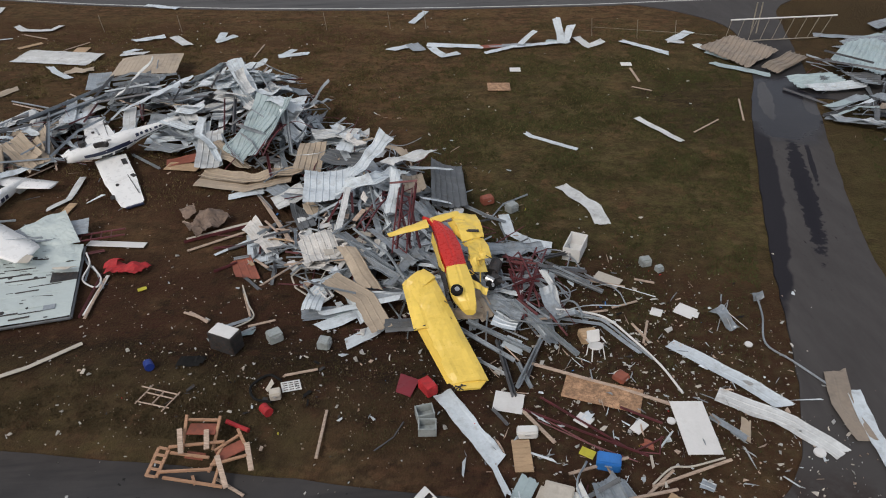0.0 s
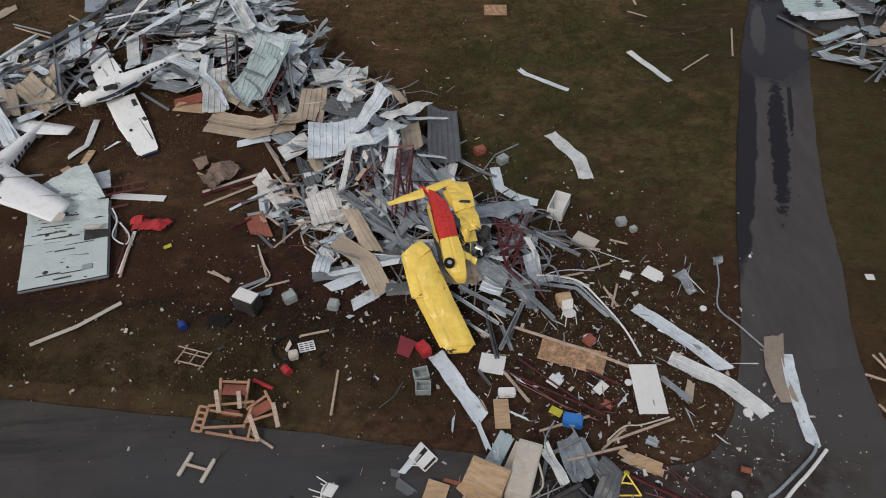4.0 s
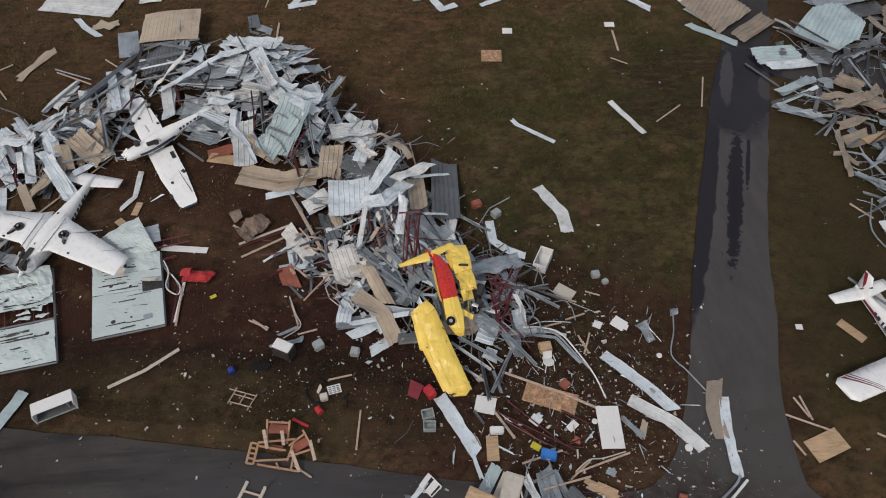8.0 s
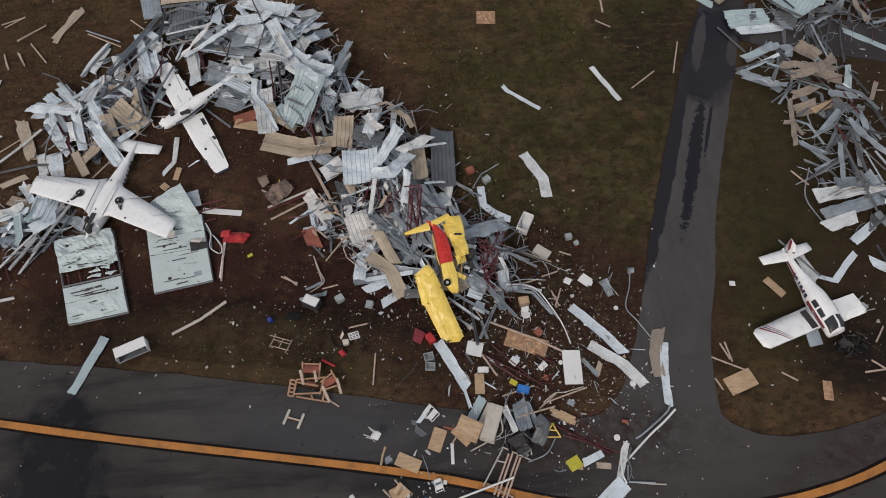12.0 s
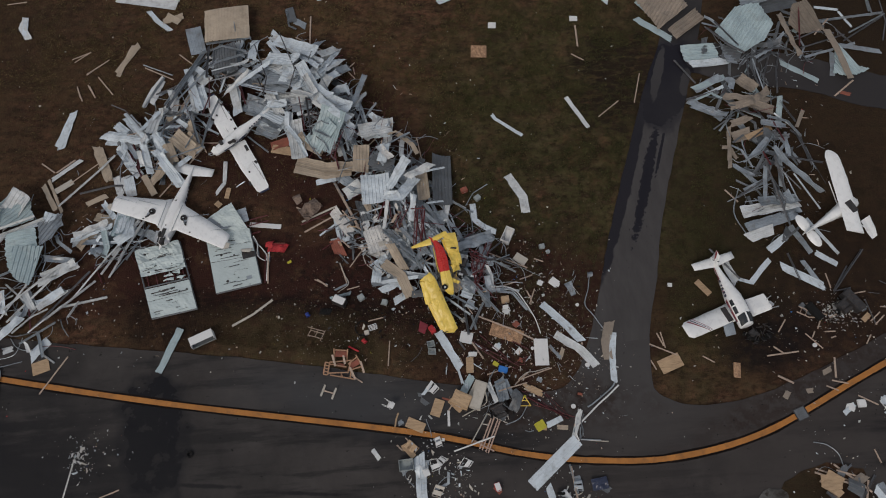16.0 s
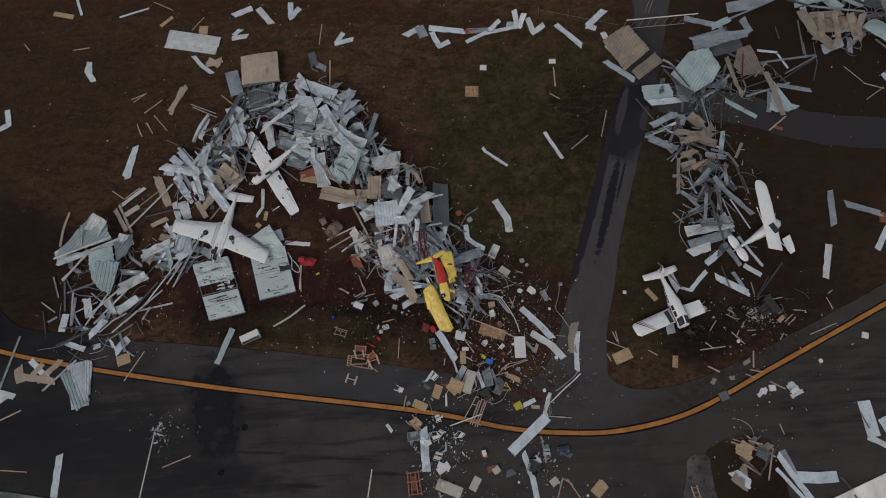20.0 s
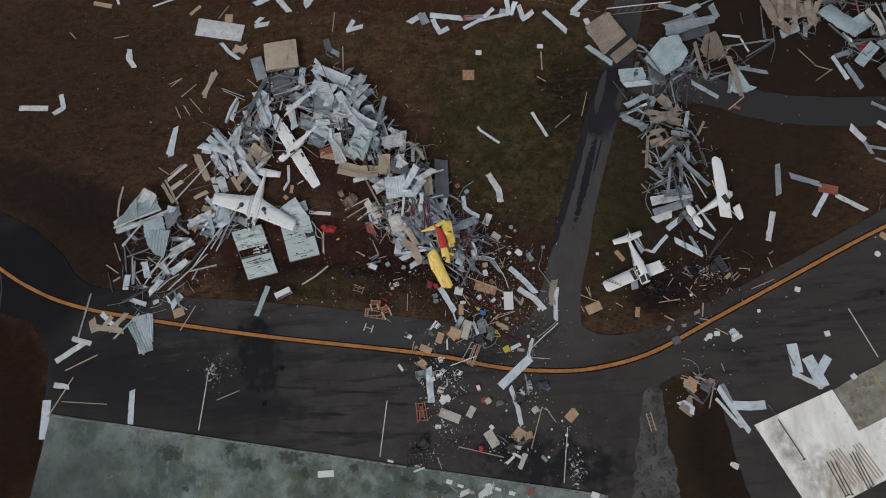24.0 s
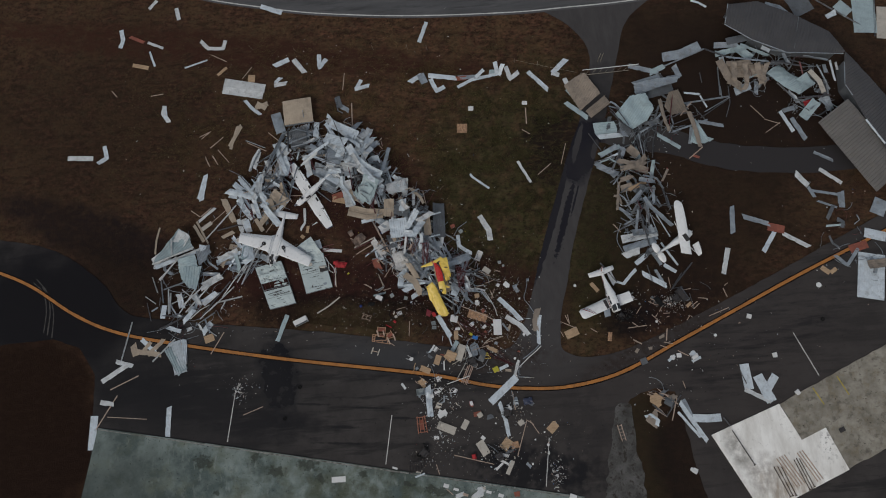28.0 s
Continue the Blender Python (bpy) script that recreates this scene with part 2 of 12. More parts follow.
def surface(name, rough, bump, distance, build, spec=0.2, sheen=0.0):
    """A large ground surface; build(noise, patch) mixes its colour from clouds and from soft patches of ground."""
    m = bpy.data.materials.new(name)
    m.use_nodes = True
    nodes, links = m.node_tree.nodes, m.node_tree.links
    bsdf = nodes["Principled BSDF"]
    bsdf.inputs["Specular IOR Level"].default_value = spec
    bsdf.inputs["Sheen Weight"].default_value, bsdf.inputs["Sheen Roughness"].default_value = sheen, 0.5
    bsdf.inputs["Sheen Tint"].default_value = (0.62, 0.48, 0.20, 1)
    where = nodes.new("ShaderNodeTexCoord").outputs["Object"]

    def cloud(size, low, high, detail=5.0, stretch=(1, 1, 1), turn=0.0):
        place = nodes.new("ShaderNodeMapping")
        place.inputs["Scale"].default_value = stretch
        place.inputs["Rotation"].default_value = (0, 0, radians(turn))
        links.new(where, place.inputs["Vector"])
        n = nodes.new("ShaderNodeTexNoise")
        n.inputs["Scale"].default_value, n.inputs["Detail"].default_value, n.inputs["Roughness"].default_value = size, detail, 0.65
        links.new(place.outputs["Vector"], n.inputs["Vector"])
        r = nodes.new("ShaderNodeMapRange")
        r.inputs["From Min"].default_value, r.inputs["From Max"].default_value = low, high
        links.new(n.outputs["Fac"], r.inputs["Value"])
        return r.outputs["Result"], n.outputs["Fac"]

    def patch(x, y, rx, ry, turn=0.0, ragged=0.5, size=0.35, soft=0.25):
        """1 inside a soft-edged, ragged oval, 0 outside."""
        place = nodes.new("ShaderNodeMapping")
        place.vector_type = "TEXTURE"
        place.inputs["Location"].default_value = (x, y, 0)
        place.inputs["Rotation"].default_value = (0, 0, radians(turn))
        place.inputs["Scale"].default_value = (rx, ry, 1)
        links.new(where, place.inputs["Vector"])
        far = nodes.new("ShaderNodeVectorMath")
        far.operation = "LENGTH"
        links.new(place.outputs["Vector"], far.inputs[0])
        n = nodes.new("ShaderNodeTexNoise")
        n.inputs["Scale"].default_value, n.inputs["Detail"].default_value = size, 5.0
        links.new(where, n.inputs["Vector"])
        add = nodes.new("ShaderNodeMath")
        add.operation = "MULTIPLY_ADD"
        add.inputs[1].default_value = ragged * 2
        links.new(n.outputs["Fac"], add.inputs[0])
        links.new(far.outputs["Value"], add.inputs[2])
        r = nodes.new("ShaderNodeMapRange")
        r.inputs["From Min"].default_value, r.inputs["From Max"].default_value = 1 + soft + ragged, 1 - soft + ragged
        links.new(add.outputs["Value"], r.inputs["Value"])
        return r.outputs["Result"]

    def scaled(a, k):
        n = nodes.new("ShaderNodeMath")
        n.operation = "MULTIPLY"
        links.new(a, n.inputs[0])
        if isinstance(k, float):
            n.inputs[1].default_value = k
        else:
            links.new(k, n.inputs[1])
        return n.outputs["Value"]

    colour, gloss, height = build(cloud, patch, lambda a, b, f: blend(nodes, links, a, b, f), scaled)
    links.new(colour, bsdf.inputs["Base Color"])
    if gloss is None:
        bsdf.inputs["Roughness"].default_value = rough
    else:
        r = nodes.new("ShaderNodeMapRange")
        r.inputs["To Min"].default_value, r.inputs["To Max"].default_value = rough, 0.16
        links.new(gloss, r.inputs["Value"])
        links.new(r.outputs["Result"], bsdf.inputs["Roughness"])
    relief = nodes.new("ShaderNodeBump")
    relief.inputs["Strength"].default_value, relief.inputs["Distance"].default_value = bump, distance
    links.new(height, relief.inputs["Height"])
    links.new(relief.outputs["Normal"], bsdf.inputs["Normal"])
    return m


def turf(cloud, patch, mix, scaled):
    soil, straw, olive, green = (0.0436, 0.0195, 0.0151), (0.125, 0.062, 0.039), (0.098, 0.0575, 0.032), (0.05, 0.05, 0.0215)
    colour = mix((0.0352, 0.0178, 0.014), straw, cloud(1.1, 0.40, 0.62, 8.0, (1, 1.6, 1), 6)[0])
    colour = mix(colour, olive, scaled(cloud(0.25, 0.44, 0.58, 6.0)[0], 0.85))
    colour = mix(colour, green, scaled(scaled(patch(9, 33, 12, 15, -25, 0.7), cloud(0.55, 0.32, 0.52, 8.0)[0]), 0.84))
    colour = mix(colour, green, scaled(scaled(patch(19, 24, 4, 14, -20, 0.5), cloud(0.55, 0.32, 0.52, 8.0)[0]), 0.8))
    colour = mix(colour, green, scaled(scaled(patch(-13, 15.5, 9, 2.2, -10, 0.8), cloud(0.7, 0.42, 0.56, 8.0)[0]), 0.6))
    colour = mix(colour, (0.0242, 0.0155, 0.0117), scaled(cloud(0.45, 0.50, 0.63, 8.0, (1, 2.2, 1), 14)[0], 0.8))
    colour = mix(colour, (0.086, 0.064, 0.0378), scaled(cloud(0.9, 0.50, 0.62, 8.0, (1, 1.5, 1), 10)[0], 0.5))
    colour = mix(colour, (0.0262, 0.0245, 0.0124), scaled(scaled(cloud(0.9, 0.49, 0.58, 8.0)[0], patch(10, 33, 15, 19, -20, 0.5)), 0.75))
    fine = cloud(9.0, 0.3, 0.75, 6.0)
    colour = mix(colour, (0.132, 0.081, 0.0561), scaled(cloud(5.0, 0.55, 0.70, 7.0)[0], 0.42))
    colour = mix(colour, (0.0115, 0.0075, 0.0067), scaled(cloud(2.6, 0.51, 0.64, 9.0)[0], 0.62))
    colour = mix(colour, (0.21, 0.15, 0.1281), scaled(cloud(19.0, 0.70, 0.78, 3.0)[0], 0.3))
    mud = (0.035, 0.0148, 0.0132)
    churned = cloud(0.7, 0.30, 0.50, 8.0)[0]
    colour = mix(colour, mud, scaled(patch(-10, 20, 24, 4.6, -8, 0.5), churned))
    colour = mix(colour, mud, scaled(scaled(patch(4, 17, 9, 6, 0, 0.5), churned), 0.8))
    colour = mix(colour, mud, scaled(patch(-14, 34, 12, 7, -20, 0.5), churned))
    colour = mix(colour, (0.0105, 0.0072, 0.0081), scaled(scaled(patch(-14, 18.6, 13, 1.1, -7, 0.9, 0.5, 0.35), cloud(1.3, 0.36, 0.50, 8.0, (1, 2.2, 1), 8)[0]), 0.85))
    colour = mix(colour, (0.0125, 0.0085, 0.0088), scaled(scaled(patch(-3, 20, 12, 7, -20, 0.8), cloud(1.6, 0.50, 0.60, 8.0)[0]), 0.8))
    colour = mix(colour, (0.058, 0.0435, 0.0245), scaled(scaled(patch(-13, 16.2, 8.5, 2.0, -10, 0.6, 0.5, 0.4), cloud(1.1, 0.34, 0.54, 9.0)[0]), 0.8))
    colour = mix(colour, (0.0135, 0.0088, 0.0088), scaled(scaled(patch(-23.5, 17.6, 3.6, 2.0, -10, 0.7, 0.5, 0.4), cloud(0.9, 0.3, 0.5, 8.0)[0]), 0.85))
    colour = mix(colour, (0.072, 0.06, 0.034), scaled(scaled(patch(4.5, 16, 7, 5.5, 0, 0.5, 0.4, 0.4), cloud(2.4, 0.46, 0.64, 10.0)[0]), 0.62))
    colour = mix(colour, (0.0218, 0.0125, 0.0127), scaled(patch(27, 17, 9, 5, 20, 0.5), cloud(0.9703, 0.28, 0.5442)[0]))
    colour = mix(colour, (0.0218, 0.0125, 0.0127), scaled(patch(45, 40, 13, 7, -10, 0.5), cloud(0.9703, 0.28, 0.5442)[0]))
    colour = mix(colour, (0.0171, 0.012, 0.0156), scaled(patch(-48, 31, 13, 3.2, -22, 0.5), cloud(0.9703, 0.2, 0.4948)[0]))
    colour = mix(colour, (0.0136, 0.0095, 0.0105), scaled(scaled(patch(14.6, 37.5, 4.5, 5, -20, 0.9, 0.5), cloud(1.05, 0.38, 0.52, 8.0, (1, 2.5, 1), 4)[0]), 0.9))
    colour = mix(colour, (0.0165, 0.0088, 0.0078), scaled(patch(-57, 5, 13, 15, 0, 0.3), 1.0))
    colour = mix(colour, (0.0102, 0.0078, 0.0086), scaled(patch(-44, 23.5, 9, 6, -24, 0.5, 0.3, 0.5), 0.8))
    colour = mix(colour, (0.0145, 0.0105, 0.0092), scaled(patch(33, 52, 13, 6, -5, 0.5, 0.3, 0.5), 0.65))
    colour = mix(colour, (0.0262, 0.0242, 0.0125), scaled(patch(19.5, 20.5, 4.5, 9, -20, 0.5, 0.3, 0.5), 0.55))
    colour = mix(colour, (0.0255, 0.0205, 0.0135), scaled(patch(20.5, -4, 4, 9, 0, 0.4), 0.9))
    colour = mix(colour, (0.0151, 0.0112, 0.0106), scaled(patch(26, -4, 4, 9, 0, 0.4), 0.9))
    colour = mix(colour, (0.0206, 0.0135, 0.0115), scaled(patch(-50, 46, 24, 20, 0, 0.5, 0.2, 0.6), 0.62))
    colour = mix(colour, (0.0195, 0.0135, 0.0108), scaled(patch(34, 32, 16, 19, 0, 0.5, 0.2, 0.5), 0.82))
    colour = mix(colour, (0.0315, 0.018, 0.0139), scaled(cloud(0.9, 0.48, 0.60, 8.0, (1, 2.2, 1), -6)[0], 0.35))
    colour = mix(colour, soil, scaled(patch(-30, 56, 40, 2.6, -11, 0.6), cloud(0.6, 0.35, 0.56, 7.0, (1, 2, 1), 11)[0]))
    colour = mix(colour, (0.0187, 0.0125, 0.0116), scaled(patch(46, 46, 20, 13, -10, 0.5, 0.3, 0.5), 0.8))
    # dark soil by the striped airplane, with the shade beside it painted in
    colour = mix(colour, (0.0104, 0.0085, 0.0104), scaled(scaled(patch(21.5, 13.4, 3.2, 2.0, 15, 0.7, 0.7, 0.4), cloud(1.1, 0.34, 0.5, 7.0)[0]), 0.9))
    return colour, None, fine[1]


def asphalt(cloud, patch, mix, scaled):
    colour = mix((0.033, 0.0298, 0.0288), (0.0565, 0.051, 0.0488), cloud(0.25, 0.35, 0.65, 6.0)[0])
    colour = mix(colour, (0.0165, 0.016, 0.0165), scaled(cloud(0.35, 0.50, 0.60, 6.0, (0.25, 2.0, 1), -10)[0], 0.7))
    colour = mix(colour, (0.05, 0.043, 0.0405), scaled(patch(30, 8, 26, 15, 20, 0.4, 0.3, 0.5), 0.6))
    blotch = cloud(0.45, 0.40, 0.50, 7.0)[0]
    wet = scaled(patch(-23.5, 10.0, 2.4, 4.6, 8, 0.6, 0.8, 0.2), cloud(0.5, 0.34, 0.44, 7.0)[0])
    dark = (0.0105, 0.0105, 0.0125)
    colour = mix(colour, dark, wet)
    streaks = cloud(0.4, 0.42, 0.50, 6.0, (0.3, 1.8, 1), -12)[0]
    colour = mix(colour, dark, scaled(scaled(patch(-28, 5.2, 9.0, 2.0, -12, 0.7, 0.7, 0.4), streaks), 0.95))
    colour = mix(colour, dark, scaled(scaled(patch(-36, 9.6, 7, 2.2, -12, 0.7, 0.5, 0.4), streaks), 0.9))
    colour = mix(colour, dark, scaled(patch(-25.8, 4.3, 1.9, 0.55, 0, 0.9, 1.2, 0.15), 0.9))
    for x, y, rx, ry in ((-15.5, 3.1, 1.9, 0.16), (-31.5, 7.2, 2.6, 0.2), (-19.5, 6.2, 2.2, 0.14), (-12.5, 5.2, 2.4, 0.12), (-34.5, 5.8, 3.2, 0.22), (-8.0, 3.6, 1.8, 0.14), (-16.0, 1.2, 2.6, 0.14)):
        colour = mix(colour, dark, scaled(patch(x, y, rx, ry, -6, 0.9, 1.2, 0.35), 0.75))
    colour = mix(colour, (0.0068, 0.0062, 0.0078), scaled(patch(-53, 21, 14, 9, -20, 0.4, 0.25, 0.4), 1.0))
    colour = mix(colour, (0.0165, 0.0158, 0.0168), scaled(scaled(patch(-34, 9.5, 13, 5.5, -12, 0.6, 0.3, 0.5), cloud(0.5, 0.34, 0.48, 7.0, (0.4, 1.6, 1), -12)[0]), 0.75))
    colour = mix(colour, dark, scaled(patch(-41, 8, 6, 4, -12, 0.6, 0.4, 0.5), 0.7))
    colour = mix(colour, dark, scaled(scaled(patch(-4, 9, 9, 2.4, -10, 0.7, 0.8, 0.4), streaks), 0.6))
    colour = mix(colour, dark, scaled(scaled(patch(7, -3.5, 8, 2.6, -12, 0.8, 0.8, 0.3), blotch), 0.9))
    colour = mix(colour, dark, scaled(scaled(patch(14, 0, 3, 6, 0, 0.8, 0.8, 0.4), blotch), 0.3))
    colour = mix(colour, dark, scaled(scaled(patch(36, 9, 15, 4.0, 22, 0.8, 0.9, 0.4), cloud(0.5, 0.46, 0.62, 7.0, (0.35, 2.2, 1), 22)[0]), 0.6))
    colour = mix(colour, (0.0585, 0.055, 0.0545), scaled(patch(10.2, 11.8, 5.2, 4.2, 0, 0.4, 0.5, 0.5), 0.95))
    colour = mix(colour, (0.0185, 0.0175, 0.0185), scaled(patch(-31, 4.0, 9.5, 4.2, -12, 0.6, 0.3, 0.5), 0.5))
    grit = cloud(1.4, 0.40, 0.56, 9.0)[0]
    colour = mix(colour, (0.026, 0.0165, 0.0135), scaled(scaled(patch(4.5, 10.2, 6.0, 1.9, -4, 0.9, 0.7, 0.4), grit), 0.85))
    colour = mix(colour, (0.026, 0.0165, 0.0135), scaled(scaled(patch(24, 10.2, 9, 1.4, 22, 0.9, 0.7, 0.4), grit), 0.7))
    colour = mix(colour, (0.0535, 0.0545, 0.0575), scaled(patch(-9.5, 11.3, 6.5, 1.7, -10, 0.5, 0.4, 0.6), 0.7))
    colour = mix(colour, (0.07, 0.068, 0.064), scaled(cloud(30.0, 0.62, 0.8, 3.0)[0], 0.5))
    colour = mix(colour, (0.007, 0.007, 0.007), scaled(cloud(2.2, 0.66, 0.70, 4.0)[0], 0.8))
    return colour, wet, cloud(28.0, 0.3, 0.7, 4.0)[1]


def drive(cloud, patch, mix, scaled):
    """Grey patched asphalt with wet, ragged dark streaks along its middle and its edge."""
    colour = mix((0.052, 0.0485, 0.0485), (0.066, 0.062, 0.0615), cloud(0.5, 0.35, 0.65, 6.0, (1.6, 0.5, 1), 21)[0])
    colour = mix(colour, (0.036, 0.034, 0.035), scaled(cloud(1.4, 0.52, 0.66, 6.0, (2.4, 0.4, 1), 21)[0], 0.22))
    wet = (0.0142, 0.0136, 0.0185)
    colour = mix(colour, (0.0255, 0.0245, 0.0258), scaled(patch(20.2, 43.5, 4.5, 4.5, -20, 0.6, 0.6, 0.4), 0.75))
    pool = patch(18.0, 36.6, 2.7, 4.6, -20, 0.5, 0.5, 0.12)
    colour = mix(colour, wet, pool)
    for x, y, rx, ry in ((17.55, 37.5, 0.42, 2.7), (19.75, 36.5, 0.42, 1.5)):
        colour = mix(colour, (0.05, 0.047, 0.0475), scaled(patch(x, y, rx, ry, -19, 0.5, 1.1, 0.06), 0.9))
    colour = mix(colour, wet, scaled(patch(12.8, 27.0, 0.66, 8.8, -21.2, 0.32, 0.9, 0.06), 0.9))
    for x, y, rx, ry, turn in ((14.75, 27.4, 0.42, 5.6, -19.5), (14.2, 26.0, 0.2, 3.0, -19), (16.25, 29.6, 0.13, 2.3, -20)):
        colour = mix(colour, wet, scaled(patch(x, y, rx, ry, turn, 0.75, 2.4, 0.07), 0.97))
    colour = mix(colour, (0.0125, 0.0118, 0.0132), scaled(scaled(patch(14.9, 28, 1.6, 8, -20, 0.8, 1.0, 0.5), cloud(3.2, 0.64, 0.68, 5.0, (1.8, 0.7, 1), 21)[0]), 0.85))
    colour = mix(colour, (0.034, 0.0315, 0.0325), scaled(patch(46, 34, 26, 5, 0, 0.3, 0.4, 0.3), 1.0))
    return colour, pool, cloud(28.0, 0.3, 0.7, 4.0)[1]


def hangar_floor(cloud, patch, mix, scaled):
    """Old green-grey concrete: pale washed areas, mossy and damp stains, black specks."""
    colour = mix((0.075, 0.1, 0.095), (0.2, 0.242, 0.228), cloud(0.16, 0.42, 0.56, 9.0)[0])
    colour = mix(colour, (0.105, 0.115, 0.075), scaled(cloud(0.3, 0.50, 0.66, 8.0)[0], 0.6))
    colour = mix(colour, (0.05, 0.062, 0.056), scaled(cloud(0.7, 0.52, 0.68, 9.0)[0], 0.4))
    colour = mix(colour, (0.24, 0.27, 0.255), scaled(cloud(1.8, 0.56, 0.66, 9.0, (1, 0.4, 1), 12)[0], 0.5))
    moss = scaled(patch(-13, -5, 14, 3.6, -12, 0.7, 0.4, 0.5), cloud(0.5, 0.4, 0.58, 9.0)[0])
    colour = mix(colour, (0.062, 0.07, 0.046), scaled(moss, 0.75))
    for x, y, rx, ry in ((-20.0, -0.9, 2.2, 1.0), (-18.7, -2.7, 1.1, 0.9), (-26.4, 0.4, 0.9, 0.9), (-33.3, 2.6, 0.8, 0.5), (-31.4, -3.4, 0.5, 0.5), (-9.7, -2.5, 1.4, 0.6), (-13.5, -2.6, 1.0, 0.6), (-4.5, -5.2, 2.2, 0.9), (-8, -4.2, 1.2, 0.5), (-24, -1.5, 1.6, 1.0), (6, -7.6, 3.0, 0.8), (-33, 0.4, 1.8, 1.2)):
        colour = mix(colour, (0.03, 0.034, 0.026), scaled(patch(x, y, rx * 0.6, ry * 0.6, -12, 1.6, 2.2, 0.2), 0.7))
    colour = mix(colour, (0.018, 0.02, 0.018), scaled(cloud(4.5, 0.64, 0.68, 3.0)[0], 0.9))
    colour = mix(colour, (0.26, 0.27, 0.25), scaled(cloud(6.0, 0.60, 0.72, 6.0)[0], 0.4))
    colour = mix(colour, (0.045, 0.055, 0.05), scaled(patch(-45, -3, 9, 6, 0, 0.8, 0.3, 0.5), 0.7))
    return colour, None, cloud(20.0, 0.3, 0.7, 5.0)[1]


def yard(cloud, patch, mix, scaled):
    """Weathered warm concrete with dark blots and leaf litter."""
    colour = mix((0.165, 0.15, 0.122), (0.32, 0.3, 0.252), cloud(0.35, 0.36, 0.62, 8.0)[0])
    colour = mix(colour, (0.17, 0.135, 0.085), scaled(cloud(0.8, 0.5, 0.66, 8.0)[0], 0.5))
    colour = mix(colour, (0.07, 0.06, 0.05), scaled(cloud(1.2, 0.53, 0.66, 9.0)[0], 0.6))
    colour = mix(colour, (0.0261, 0.0232, 0.0203), scaled(cloud(2.6, 0.64, 0.68, 4.0)[0], 0.85))
    return colour, None, cloud(20.0, 0.3, 0.7, 5.0)[1]


def painted_floor(cloud, patch, mix, scaled):
    """White floor paint, streaked with damp grey and rusty brown."""
    colour = mix((0.62, 0.6, 0.555), (0.86, 0.85, 0.81), cloud(0.3, 0.32, 0.58, 8.0, (2, 0.6, 1), 24)[0])
    colour = mix(colour, (0.224, 0.21, 0.189), scaled(scaled(patch(31.7, -3.2, 1.0, 2.4, 20, 0.6, 0.8, 0.5), cloud(0.9, 0.32, 0.6, 7.0)[0]), 0.8))
    colour = mix(colour, (0.336, 0.266, 0.196), scaled(scaled(patch(37, -7.6, 3.4, 2.4, 0, 0.7, 0.6, 0.5), cloud(1.1, 0.35, 0.62, 8.0, (1.6, 0.5, 1), 20)[0]), 0.8))
    colour = mix(colour, (0.308, 0.28, 0.252), scaled(scaled(patch(34.5, -6.5, 2.6, 2.2, 0, 0.7, 0.6, 0.5), cloud(1.1, 0.38, 0.62, 8.0)[0]), 0.7))
    colour = mix(colour, (0.07, 0.063, 0.056), scaled(scaled(patch(42.6, -3.6, 1.0, 1.4, 0, 0.6, 0.8, 0.5), cloud(2.2, 0.54, 0.62, 6.0)[0]), 0.85))
    colour = mix(colour, (0.28, 0.266, 0.238), scaled(cloud(2.0, 0.60, 0.72, 8.0)[0], 0.5))
    return colour, None, cloud(20.0, 0.3, 0.7, 5.0)[1]


def shingle(cloud, patch, mix, scaled):
    colour = mix((0.0503, 0.049, 0.046), (0.1222, 0.1195, 0.1151), cloud(0.8, 0.38, 0.62, 8.0)[0])
    colour = mix(colour, (0.026, 0.0216, 0.0171), scaled(cloud(1.6, 0.50, 0.62, 8.0)[0], 0.85))
    colour = mix(colour, (0.2301, 0.2301, 0.223), scaled(cloud(9.0, 0.62, 0.72, 5.0)[0], 0.6))
    return colour, None, cloud(14.0, 0.3, 0.7, 5.0)[1]


def highway(cloud, patch, mix, scaled):
    colour = mix((0.070, 0.070, 0.072), (0.10, 0.10, 0.102), cloud(0.3, 0.35, 0.65, 6.0, (0.3, 2, 1), -8)[0])
    return mix(colour, (0.035, 0.035, 0.036), scaled(cloud(0.5, 0.52, 0.66, 6.0, (0.3, 2.5, 1), -8)[0], 0.6)), None, cloud(28.0, 0.3, 0.7, 4.0)[1]


HIGHWAY = surface("grey_road_asphalt", 0.8, 0.25, 0.02, highway, 0.15)
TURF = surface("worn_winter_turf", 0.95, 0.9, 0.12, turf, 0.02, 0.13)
ASPHALT = surface("dark_damp_asphalt", 0.7, 0.25, 0.02, asphalt, 0.13)
CONCRETE = surface("stained_green_concrete", 0.85, 0.3, 0.02, hangar_floor, 0.25)
CONCRETE_WARM = surface("weathered_concrete", 0.9, 0.35, 0.02, yard, 0.2)
PAD = surface("white_floor_paint", 0.6, 0.1, 0.01, painted_floor, 0.3)
GRAVEL = surface("gravel", 0.95, 0.8, 0.05, shingle, 0.15)
DRIVE = surface("patched_wet_asphalt", 0.75, 0.25, 0.02, drive, 0.12)


# ---- building helpers ----
def part(name, bm, mat, parent=None, label=""):
    """Links a bmesh as one mesh object, under a thing or a part where one is given."""
    me = bpy.data.meshes.new(name)
    bm.to_mesh(me)
    bm.free()
    me.materials.append(mat)
    ob = new(name, me)
    if parent is not None:
        ob.parent = parent
    return tagged(ob, label)


def raw(verts, faces):
    bm = bmesh.new()
    vs = [bm.verts.new(v) for v in verts]
    for f in faces:
        bm.faces.new([vs[i] for i in f])
    return bm


